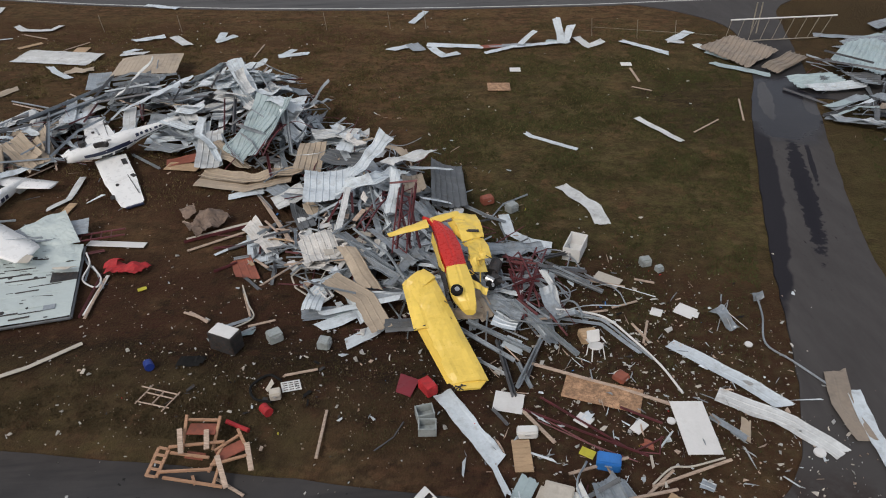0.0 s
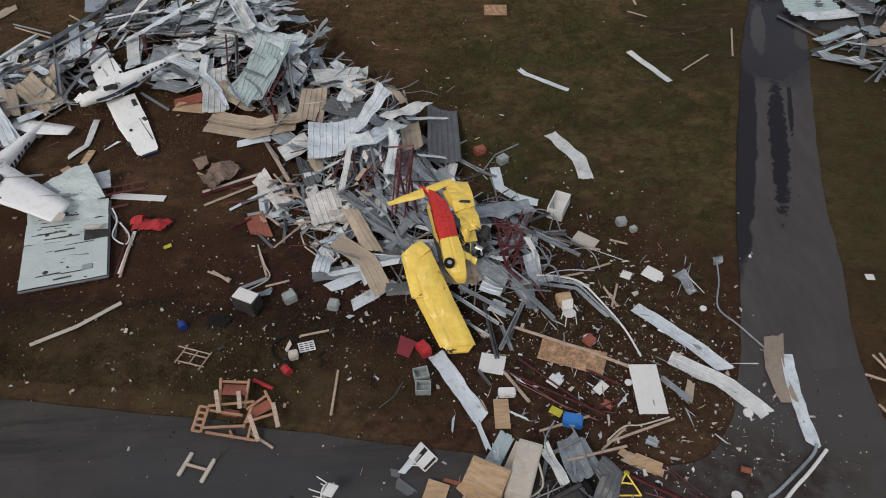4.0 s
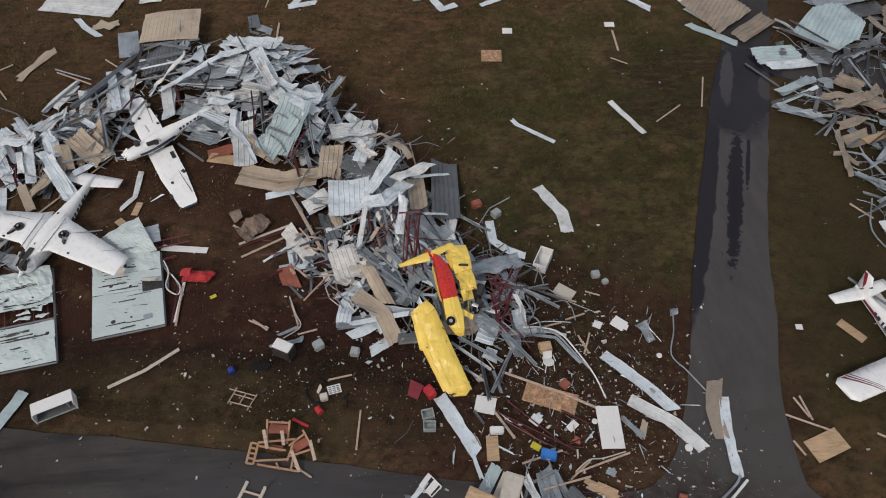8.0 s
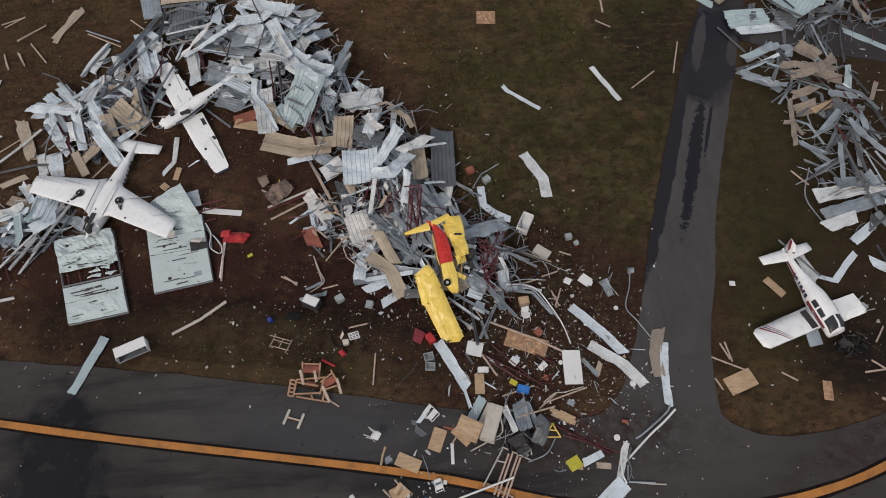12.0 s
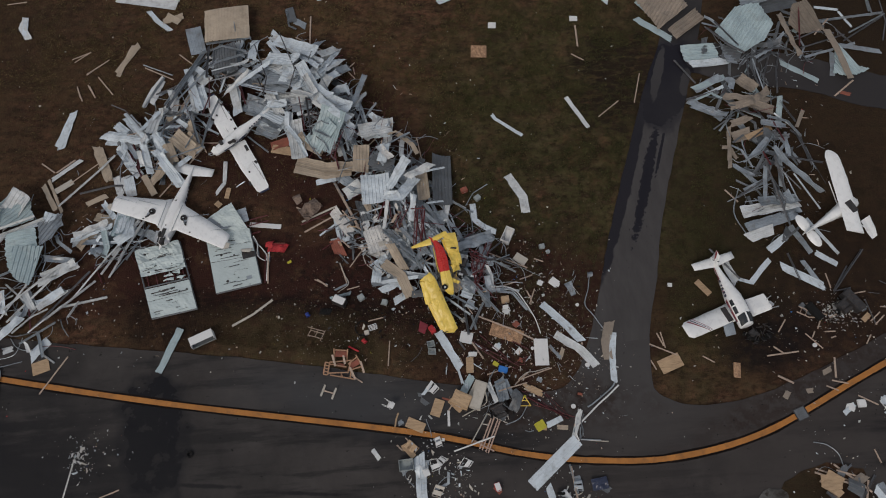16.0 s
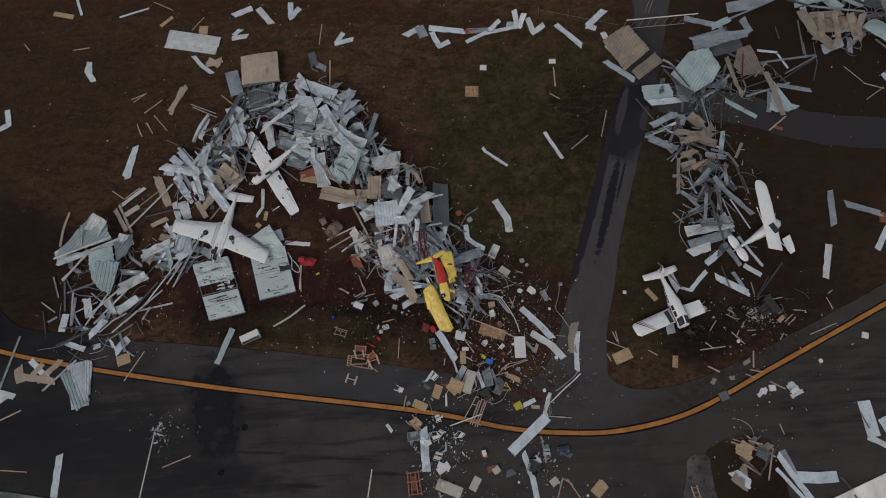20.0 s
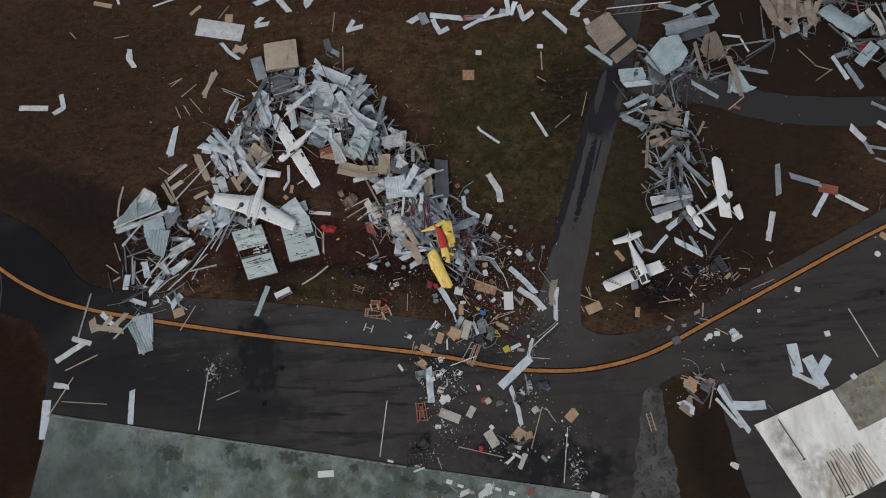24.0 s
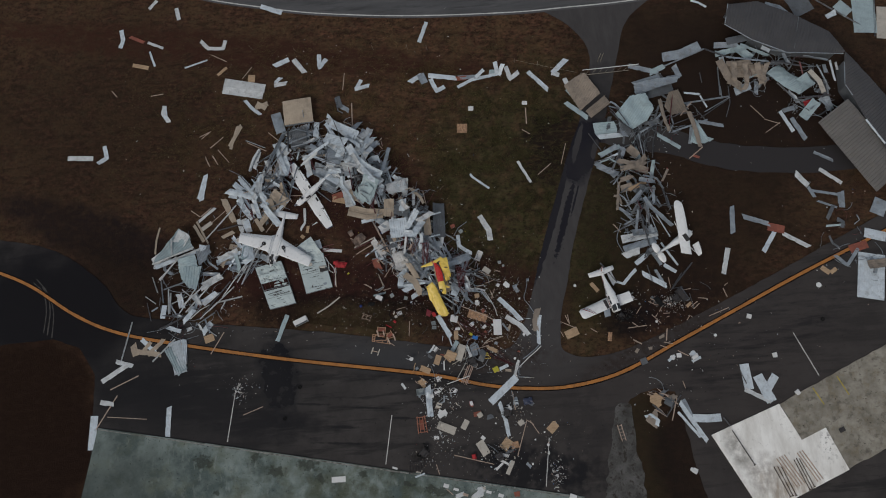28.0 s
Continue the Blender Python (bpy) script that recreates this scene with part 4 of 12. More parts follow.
S("w", 0.72, (-29.54, 34.37, 0.14), (-27.94, 33.91, 0.52))
S("w", 0.78, (-28.17, 33.51, 0.46), (-26.75, 31.36, 0.68))
S("w", 0.61, (-28.34, 30.93, 0.29), (-27.85, 29.36, 0.15))
S("w", 0.84, (-27.25, 30.71, 0.41), (-26.93, 29.29, 0.16))
S("w", 0.81, (-28.8, 35.9, 0.24), (-27.44, 34.55, 0.63))
S("w", 0.88, (-27.97, 36.6, 0.17), (-25.23, 33.03, 1.62))
S("w", 0.62, (-25.85, 33.23, 1.45), (-25.28, 30.71, 0.55))
S("w", 0.78, (-24.76, 33.94, 1.62), (-24.09, 32.19, 1.14))
S("w", 1.46, (-27.12, 25.44, 0.79), (-26.86, 27.6, 0.55))
S("u", 0.18, (-27.75, 23.8, 0.38), (-25.68, 27.17, 0.43))
S("u", 0.18, (-27.21, 23.4, 0.35), (-25.36, 26.88, 0.41))
S("u", 0.14, (-26.63, 23.36, 0.34), (-25.09, 26.28, 0.29))
S("p", 0.12, (-24.64, 28.83, 0.18), (-21.23, 33.22, 0.27))
S("m", 0.23, (-27.11, 32.7, 0.81), (-25.92, 30.25, 0.35))
S("m", 0.23, (-26.76, 33.39, 1.08), (-26.22, 31.14, 0.68))
S("u", 0.16, (-24.79, 33.8, 1.51), (-23.02, 35.58, 1.27))
S("w", 0.86, (-15.77, 43.95, 0.29), (-12.66, 40.43, 2.08))
S("w", 1.02, (-14.19, 42.26, 0.99), (-11.22, 39.17, 2.13))
S("w", 0.92, (-11.86, 38.15, 2.52), (-10.01, 41.85, 0.74))
S("w", 0.59, (-11.22, 39.05, 2.14), (-9.56, 40.51, 0.94))
S("w", 1.25, (-16.34, 41.16, 0.69), (-13.55, 38.24, 2.66))
S("w", 1.05, (-12.96, 38.11, 2.64), (-11.63, 36.39, 1.49))
S("w", 0.82, (-11.62, 36.37, 1.5), (-10.57, 38.27, 1.81))
S("w", 0.66, (-10.87, 37.8, 1.78), (-9.86, 38.93, 1.35))
S("w", 1.22, (-14.46, 38.28, 2.3), (-12.68, 37.35, 2.35))
S("w", 0.97, (-13.65, 36.93, 1.93), (-12.21, 36.62, 1.61))
S("w", 1.03, (-11.73, 36.19, 1.7), (-8.75, 33.62, 2.05))
S("g", 1.27, (-18.44, 39.83, 0.63), (-16.6, 38.68, 0.96))
S("g", 1.06, (-15.93, 38.35, 1.34), (-13.93, 37.05, 2.03))
S("w", 0.79, (-17.48, 41.4, 0.66), (-17.29, 43.72, 0.34))
S("w", 0.44, (-19.41, 37.1, 1.6), (-16.74, 37.88, 3.8))
S("w", 0.83, (-18.87, 38.72, 0.48), (-18.49, 36.03, 0.41))
S("w", 1.12, (-22.85, 41.12, 0.16), (-21.22, 39.56, 0.37))
S("w", 0.84, (-22.87, 40.22, 0.18), (-21.74, 36.22, 0.91))
S("g", 1.65, (-18.03, 37.21, 0.32), (-15.92, 35.98, 0.68))
S("g", 1.63, (-15.92, 37.03, 0.98), (-13.73, 36.15, 1.38))
S("g", 1.37, (-13.73, 35.98, 1.35), (-12, 35.91, 1.38))
S("t", 1.95, (-10.44, 33.64, 2.28), (-12.21, 32.16, 0.68))
S("w", 0.80, (-13.98, 35.45, 1.08), (-14.27, 34.34, 0.53), (-13.6, 32.36, 0.35))
S("w", 0.55, (-13.75, 33.11, 0.38), (-13.12, 31.49, 0.34))
S("w", 0.47, (-13.2, 32.75, 0.58), (-12.74, 31.43, 0.37))
S("k", 0.79, (-15.63, 32.66, 0.18), (-13.91, 32.21, 0.22))
S("n", 0.93, (-13.47, 31.18, 0.3), (-11.21, 30.39, 0.26), (-8.39, 29.91, 0.93))
S("n", 0.93, (-13.66, 30.6, 0.24), (-11.21, 29.82, 0.18), (-8.99, 29.74, 0.63))
S("n", 1.30, (-8.04, 31.56, 1.44), (-8.21, 29.24, 1.18))
S("w", 1.37, (-8.03, 32.6, 0.89), (-6.07, 34.57, 0.27))
S("w", 1.11, (-7.61, 33.13, 0.8), (-5.76, 33.15, 0.83))
S("w", 0.76, (-6.05, 31.18, 2.11), (-6.46, 29.65, 1.82))
S("w", 0.54, (-11.97, 29.17, 0.17), (-10.32, 29.38, 0.31))
S("w", 0.86, (-9.61, 32.92, 1.53), (-8.76, 32.58, 1.2))
S("g", 0.32, (-8.73, 35.13, 1.5), (-7.38, 35.33, 3.1))
S("w", 0.25, (-9.44, 37.88, 0.98), (-8.98, 36.89, 0.88))
S("w", 0.97, (-7.15, 34.41, 0.75), (-6.51, 34.3, 0.44))
S("w", 0.65, (-13.03, 36.51, 1.58), (-13.11, 35.13, 0.92))
S("w", 0.81, (-15.43, 35.54, 0.68), (-14.65, 34.2, 0.43))
S("g", 0.97, (-16.93, 34.48, 0.33), (-15, 33.77, 0.4))
S("w", 0.60, (-6.7, 31.02, 1.99), (-6.17, 30.39, 2.15))
S("w", 0.81, (-5.96, 27.3, 1.8), (-4.4, 29.38, 2.7))
S("w", 0.67, (-4.5, 28.05, 2), (-2.52, 29.11, 1.9))
S("w", 2.29, (-7.08, 28.83, 1.36), (-6.98, 26.33, 1.28))
S("w", 0.88, (-6.54, 26.72, 1.51), (-5.09, 26.41, 2.12), (-3.84, 28.19, 1.42))
S("w", 0.50, (-4.41, 24.46, 1.6), (-4.04, 26.22, 2.6))
S("n", 0.97, (-3.39, 29.27, 0.67), (-3.26, 26.22, 1.5))
S("d", 1.59, (-1.69, 30.72, 0.4), (-1.86, 25.96, 0.89))
S("w", 0.19, (-3.53, 28.71, 1.4), (-1.47, 29.34, 0.84))
S("w", 1.21, (-9.53, 27.71, 0.23), (-8.22, 28.36, 0.61))
S("p", 0.19, (-10.47, 29.04, 0.18), (-8.58, 24.78, 0.39))
S("n", 0.59, (-8, 27.2, 0.65), (-7.64, 25.96, 0.83))
S("d", 0.81, (-8.41, 26.85, 0.48), (-7.87, 25.17, 0.7))
S("w", 1.24, (-9.97, 25.8, 0.24), (-9.6, 23.78, 0.21))
S("w", 0.51, (-8.09, 25.93, 0.56), (-7.82, 24.53, 0.56))
S("h", 1.49, (-7.53, 24.44, 0.79), (-6.94, 22.37, 0.93))
S("h", 0.85, (-7.91, 22.81, 0.45), (-6.97, 22.2, 0.71))
S("r", 0.86, (-10.58, 24.03, 0.19), (-10.05, 22.66, 0.2))
S("m", 0.39, (-10.97, 31.43, 0.98), (-9.7, 33, 1.87))
S("m", 0.14, (-4.33, 24.89, 2.7), (-3.23, 24.81, 2.8))
S("m", 0.14, (-3.82, 24.77, 2.7), (-4.2, 22.18, 1.4))
S("m", 0.14, (-3.3, 24.73, 2.8), (-3.73, 22.52, 1.4))
S("m", 0.14, (-3.63, 25.18, 1.86), (-3.3, 22.24, 1.32))
S("m", 0.14, (-4.03, 25.1, 1.9), (-3.61, 22.52, 1.15))
S("m", 0.18, (-6.28, 26.42, 1.55), (-6.96, 24.99, 0.99))
S("m", 0.18, (-6, 26.14, 1.68), (-5.92, 24.94, 1.42))
S("w", 0.18, (-3.07, 25.98, 1.36), (-1.27, 26.5, 0.55), (-0.21, 25.87, 0.24))
S("w", 0.44, (-1.43, 26.19, 0.65), (-1.82, 24.65, 0.65))
S("g", 0.73, (-2.34, 25.44, 0.92), (-1.73, 24.54, 0.57))
S("w", 0.48, (0.52, 26.24, 0.24), (0.58, 24.82, 0.23), (1.34, 24.17, 0.15), (2.15, 23.63, 0.26))
S("w", 0.72, (3.57, 28.63, 0.16), (4.63, 26.56, 0.17), (4.7, 25.15, 0.14))
S("n", 0.83, (-6.72, 21.49, 0.74), (-5.42, 20.41, 0.53), (-4.79, 18.68, 0.47))
S("n", 0.70, (-6.13, 22.84, 1.19), (-5.14, 20.91, 0.51))
S("w", 0.59, (-7.07, 19.45, 0.12), (-5.45, 20.05, 0.26))
S("g", 0.69, (-7.75, 20.17, 0.21), (-5.63, 20.36, 0.24))
S("w", 0.58, (-6.07, 18.5, 0.2), (-5.17, 19.03, 0.26), (-4.51, 19.58, 0.34))
S("g", 0.50, (-6.42, 24.2, 0.9), (-4.32, 21.95, 0.52))
S("g", 0.42, (-6.95, 23.68, 0.67), (-3.78, 20.89, 0.75))
S("g", 0.42, (-4.62, 20.73, 0.76), (-3.41, 22.68, 0.97))
S("g", 0.31, (-5.38, 22.61, 0.84), (-3.73, 20.74, 0.75))
S("g", 0.48, (-5.17, 20.64, 0.34), (-3.26, 20.01, 0.83))
S("g", 0.35, (-5.24, 24.12, 1.13), (-3.46, 21.82, 0.91))
S("g", 0.28, (-4.28, 23.8, 0.91), (-3.08, 21.66, 1.12))
S("u", 0.15, (-7.95, 25.81, 0.6), (-6.02, 25.89, 1.57))
S("u", 0.14, (-8.32, 24.07, 0.34), (-6.24, 24.36, 1.01))
S("u", 0.14, (-6.96, 22.6, 0.69), (-4.99, 22.59, 0.83))
S("w", 0.28, (-6.64, 22.17, 0.72), (-5.48, 19.45, 0.17))
S("u", 0.17, (-2.17, 18.47, 0.51), (-0.41, 17.07, 0.14))
S("u", 0.17, (-1.84, 18.69, 0.58), (0.18, 17.4, 0.21))
S("u", 0.17, (-0.89, 18.03, 0.35), (-0.69, 15.53, 0.22))
S("u", 0.17, (0.61, 17.91, 0.38), (-0.53, 15.94, 0.15))
S("u", 0.17, (-0.29, 17.02, 0.24), (-0.04, 15.89, 0.18))
S("u", 0.13, (-2.46, 17.89, 0.32), (-0.77, 16.56, 0.13))
S("u", 0.17, (0.39, 17.56, 0.27), (-0.18, 16.3, 0.17))
S("w", 0.48, (-0.98, 21.43, 1.24), (-0.35, 21.22, 1.02))
S("w", 1.02, (-0.87, 18.89, 0.58), (-0.08, 18.55, 0.45))
S("w", 0.67, (-0.64, 18, 0.37), (-0.03, 17.76, 0.21))
S("g", 0.68, (-1.13, 19.64, 0.82), (0.13, 18.8, 0.61))
S("n", 0.68, (-1.56, 19.85, 1.03), (-1, 18.92, 0.54))
S("m", 0.14, (-0.07, 20.8, 1.08), (0.24, 18.71, 0.63))
S("m", 0.14, (0.41, 21.09, 1.13), (0.12, 18.7, 0.54))
S("m", 0.14, (0.93, 20.64, 1.21), (0.35, 19.2, 0.77))
S("m", 0.14, (-0.04, 21.61, 0.94), (1.09, 20.94, 1.18))
S("m", 0.14, (-0.09, 19.95, 1.03), (1, 20.18, 1.25))
S("m", 0.14, (-0.12, 22.09, 0.79), (0.88, 21.3, 1.09))
S("m", 0.14, (-0.01, 19.39, 0.87), (0.62, 18.76, 0.62))
S("m", 0.10, (1.07, 18.74, 0.6), (1.53, 17.97, 0.3))
S("u", 0.20, (-0.14, 19.35, 0.82), (1.71, 17.09, 0.19))
S("u", 0.17, (0.72, 21.51, 1.02), (3.32, 20.12, 0.37))
S("u", 0.17, (0.96, 20.88, 1.17), (2.93, 21.19, 0.5))
S("u", 0.14, (1.41, 21.77, 0.86), (2.66, 22.89, 0.25))
S("g", 0.51, (0.99, 19.7, 1.08), (1.15, 19, 0.77), (1.51, 18.69, 0.48))
S("g", 0.17, (1.28, 18.68, 0.54), (2.88, 18.52, 0.25), (3.85, 17.1, 0.11))
S("g", 0.78, (-1.11, 22.09, 1.17), (1.75, 23.17, 0.3))
S("b", 0.85, (-1.31, 15.47, 0.17), (-0.42, 15.22, 0.15))
S("o", 1.05, (1.01, 15.94, 0.18), (3.27, 15, 0.17))
S("b", 1.03, (4.58, 14.83, 0.18), (4.49, 12.86, 0.1))
S("w", 0.62, (5.0, 17.54, 0.06), (6.54, 15.84, 0.06), (7.59, 14.45, 0.06))
S("w", 0.66, (5.7, 15.11, 0.06), (7.5, 13.76, 0.06), (8.37, 12.52, 0.06))
S("n", 0.72, (9.87, 15.79, 0.06), (9.33, 14.32, 0.06), (9.33, 12.94, 0.06))
S("w", 0.48, (10.03, 14.92, 0.06), (9.67, 13.35, 0.06), (9.49, 11.29, 0.06))
S("p", 0.12, (0.07, 16.93, 0.22), (2.65, 15.71, 0.12), (4.54, 14.58, 0.15))
S("p", 0.12, (-0.7, 15.38, 0.13), (0.26, 13.66, 0.13))
S("p", 0.08, (4.02, 18.64, 0.19), (4.33, 17.73, 0.15))
S("p", 0.08, (4.62, 18.76, 0.14), (4.11, 17.59, 0.19))
S("b", 0.62, (5.91, 19.43, 0.06), (6.41, 18.96, 0.06))
S("b", 0.42, (4.92, 19.32, 0.06), (5.27, 19.11, 0.06))
S("b", 0.52, (2.79, 14.18, 0.06), (3, 13.91, 0.06))
S("w", 0.65, (-2.92, 15.96, 0.06), (-2.02, 14.17, 0.06), (-1.46, 13.08, 0.06))
S("w", 0.19, (-1.67, 13.14, 0.08), (-1.38, 11.89, 0.2))
S("k", 0.54, (-0.74, 13.85, 0.14), (-0.8, 12.69, 0.17))
S("t", 0.56, (-0.65, 12.49, 0.2), (-1.54, 11.1, 0.18))
S("c", 0.74, (-0.11, 12.02, 0.23), (-0.9, 10.63, 0.27))
S("k", 0.80, (-2.29, 10.99, 0.14), (-1.51, 10.14, 0.15))
S("k", 0.73, (-3.1, 10.92, 0.2), (-3.57, 9.8, 0.11))
S("k", 0.72, (-5.55, 9.56, 0.12), (-4.35, 8.97, 0.2))
S("b", 0.18, (-2.56, 10.12, 0.09), (-2.6, 9, 0.2))
S("w", 0.37, (0.43, 11.77, 0.37), (0.86, 10.36, 0.57))
S("g", 0.80, (1.22, 12.02, 0.31), (1.43, 10.41, 0.63))
S("g", 0.28, (1.68, 12.02, 0.38), (2.18, 10.37, 0.39))
S("k", 0.43, (3.4, 11.31, 0.15), (4.18, 10.84, 0.2))
S("k", 0.30, (3.54, 8.49, 0.2), (4.25, 8.39, 0.17))
S("y", 0.72, (3.69, 8.88, 0.09), (3.96, 8.3, 0.18))
S("w", 0.36, (6.78, 9.51, 0.22), (6, 7.46, 0.22))
S("t", 0.59, (-22.11, 17.61, 0.06), (-23.5, 14.37, 0.06))
S("b", 0.41, (-17.23, 25.82, 0.06), (-14.75, 25.43, 0.06))
S("r", 0.51, (-15.63, 23.86, 0.06), (-14.36, 23.77, 0.06))
S("p", 0.11, (-15.7, 23.19, 0.17), (-15.66, 20.71, 0.21))
S("c", 0.18, (-18.25, 17.5, 0.18), (-16.74, 18.32, 0.1), (-15.28, 19.37, 0.12))
S("w", 0.35, (-19.41, 31.66, 0.21), (-19.46, 29.71, 0.1), (-20.08, 28.75, 0.17))
S("k", 0.38, (-19.03, 29.21, 0.14), (-19.21, 28.29, 0.1))
S("p", 0.14, (-12.88, 24.82, 0.09), (-10.07, 26.28, 0.15))
S("w", 0.15, (-9.7, 25.85, 0.26), (-11.7, 24.43, 0.19))
S("p", 0.12, (-13.53, 27.02, 0.2), (-12.84, 26.61, 0.1))
S("k", 0.45, (-20.03, 27.99, 0.14), (-19.64, 27.63, 0.12))
S("p", 0.06, (-11.88, 20.77, 0.16), (-11.09, 20.17, 0.15))
S("p", 0.06, (-10.02, 21.59, 0.22), (-9.62, 20.32, 0.14))
S("u", 0.10, (-10.55, 18.89, 0.09), (-9.29, 19.56, 0.18))
S("p", 0.09, (-9.61, 19.77, 0.15), (-8.65, 19.95, 0.22))
S("p", 0.08, (-8.03, 17.17, 0.16), (-6.94, 17.35, 0.17))
S("m", 0.10, (0.16, 15.48, 0.12), (2.29, 13.25, 0.17))
S("m", 0.10, (-0.49, 15.04, 0.12), (2.82, 12.89, 0.2))
S("m", 0.10, (2.51, 14.8, 0.15), (3.62, 14.1, 0.1))
S("m", 0.12, (2.78, 10.81, 0.26), (5.88, 8.93, 0.13))
S("p", 0.06, (0.4, 12.45, 0.26), (2.25, 12.96, 0.13))
S("p", 0.08, (1.07, 11.13, 0.58), (3.21, 11.66, 0.22))
S("g", 0.26, (5.17, 14.3, 0.09), (5.87, 13.28, 0.17))
S("w", 0.32, (1.24, 14.29, 0.09), (1.6, 14.73, 0.1))
S("b", 0.45, (1.13, 14.62, 0.06), (1.48, 14.28, 0.06))
S("n", 0.32, (6.17, 14.04, 0.16), (5.83, 13.31, 0.11))
S("p", 0.08, (-8.61, 12.55, 0.2), (-9.5, 13.23, 0.15))
S("u", 0.13, (-1.01, 14.44, 0.13), (-1.4, 15.08, 0.19))
S("p", 0.06, (-6.53, 15.51, 0.08), (-6.71, 13.61, 0.18))
S("d", 0.60, (0.67, 10.07, 0.44), (1.41, 9.22, 0.29))
S("w", 0.25, (-4.33, 11.35, 0.21), (-3.71, 12.04, 0.17))
S("w", 0.19, (-1.14, 12.16, 0.12), (-1.14, 11.57, 0.12))
S("p", 0.08, (-1.56, 11.43, 0.23), (-2.56, 10.1, 0.17))
S("w", 0.96, (-16.23, 35.62, 1.19), (-14.51, 34.56, 1.12))
S("w", 0.72, (-15.96, 36.05, 1.35), (-14.06, 35.87, 1.79))
S("g", 0.64, (-16.47, 35.32, 0.9), (-14.9, 34.07, 0.88))
S("g", 1.24, (-20.3, 25.74, 0.5), (-17.34, 26.55, 0.5))
S("m", 0.19, (-18.6, 24.52, 0.17), (-16.35, 25.18, 0.13))
S("w", 0.65, (16.89, 47.1, 0.2), (18.03, 44.22, 0.15))
S("w", 0.60, (19.49, 34.47, 0.14), (20.7, 33.68, 0.31), (21.85, 32.21, 0.47))
S("g", 0.71, (20.27, 35.44, 0.2), (22.69, 36.55, 0.41))
S("w", 0.50, (19.75, 33.91, 0.25), (21.73, 32.56, 0.47))
S("u", 0.20, (19.41, 34.6, 0.15), (21.93, 35, 0.48))
S("d", 0.54, (28.02, 16.98, 0.09), (28.9, 15.21, 0.09))
S("d", 0.45, (24.27, 16.09, 0.21), (24.95, 15.12, 0.15))
S("u", 0.18, (30.14, 20.03, 0.14), (27.04, 16.84, 0.15))
S("u", 0.18, (18.42, 20.95, 0.12), (20.19, 18.34, 0.14))
S("k", 0.81, (28.73, 14.85, 0.06), (28.96, 14.56, 0.06))
S("w", 1.67, (-36.73, 15.39, 0.06), (-35.83, 11.3, 0.06))
S("w", 0.53, (-35.39, 15.38, 0.06), (-35.3, 12.37, 0.06))
S("k", 0.98, (-32.81, 15.24, 0.22), (-31.63, 15.61, 0.2))
S("p", 0.11, (-32.03, 13.43, 0.09), (-30.3, 16.07, 0.12))
S("w", 0.75, (-27.45, 24.78, 0.71), (-26.15, 25.72, 0.65))
S("w", 0.39, (-33.62, 31.03, 0.19), (-31.39, 32.82, 0.15))
S("p", 0.09, (-32.09, 30.62, 0.22), (-29.59, 32.62, 0.25))
S("n", 0.69, (-30.24, 33.59, 0.12), (-28.8, 30.66, 0.18))
S("w", 0.61, (-33.57, 34.17, 0.06), (-32.68, 37.3, 0.06))
S("n", 0.47, (-29.29, 40.95, 0.06), (-28.22, 44.27, 0.06))
S("p", 0.10, (-32.03, 41.39, 0.21), (-30.36, 42.73, 0.14))
S("p", 0.10, (-33.56, 43.13, 0.14), (-32.05, 43.76, 0.14))
S("p", 0.10, (-32.65, 39.92, 0.19), (-32.09, 38.65, 0.21))
S("p", 0.10, (-31.66, 40.16, 0.15), (-30.98, 38.85, 0.22))
S("p", 0.10, (-30.97, 41.02, 0.16), (-29.52, 39.11, 0.1))
S("w", 0.48, (-38.37, 48, 0.06), (-38.22, 46.15, 0.06))
S("w", 0.62, (-26.02, 37.81, 0.27), (-25.36, 40.27, 0.14))
S("n", 0.65, (-25.56, 47.43, 0.09), (-24.26, 46.42, 0.22))
S("u", 0.21, (-24.28, 38.58, 0.25), (-21.15, 43.27, 0.28))
S("u", 0.21, (-23.6, 37.71, 0.59), (-19.2, 43.14, 0.66))
S("u", 0.21, (-23.28, 39.08, 0.28), (-19.9, 44.5, 0.2))
S("w", 0.46, (-22.84, 39.73, 0.17), (-20.97, 38.65, 0.2))
S("p", 0.10, (-24.05, 42.91, 0.22), (-21.79, 40.74, 0.37))
S("w", 1.26, (-30.05, 50.95, 0.06), (-24.36, 49.47, 0.06))
S("w", 1.10, (-30.29, 49.86, 0.06), (-24.69, 48.48, 0.06))
S("w", 0.47, (-27.22, 48.03, 0.06), (-26.29, 46.76, 0.06), (-25.06, 45.63, 0.06))
S("n", 0.70, (-25.82, 46.71, 0.06), (-24.01, 47.22, 0.06))
S("k", 1.10, (-26.71, 51.24, 0.06), (-25.75, 51.15, 0.06))
S("w", 0.71, (-23.02, 52.8, 0.06), (-20.92, 53.64, 0.06))
S("w", 0.63, (-23.08, 49.86, 0.06), (-21.34, 50.04, 0.06))
S("w", 0.55, (-22.92, 50.19, 0.06), (-22.11, 50.98, 0.06))
S("n", 0.54, (-27.74, 44.29, 0.06), (-29.4, 41.37, 0.06))
S("w", 0.61, (-32.66, 37.59, 0.06), (-33.27, 33.95, 0.06))
S("w", 0.63, (-38.45, 48.23, 0.06), (-38.59, 47.06, 0.06), (-37.78, 45.72, 0.06))
S("w", 0.70, (-51.71, 41.67, 0.06), (-48.18, 41.35, 0.06))
S("w", 0.62, (-46.67, 43.03, 0.06), (-46.3, 41.26, 0.06), (-47.52, 40.55, 0.06))
S("k", 0.56, (-43.05, 54.89, 0.06), (-40.78, 54.23, 0.06))
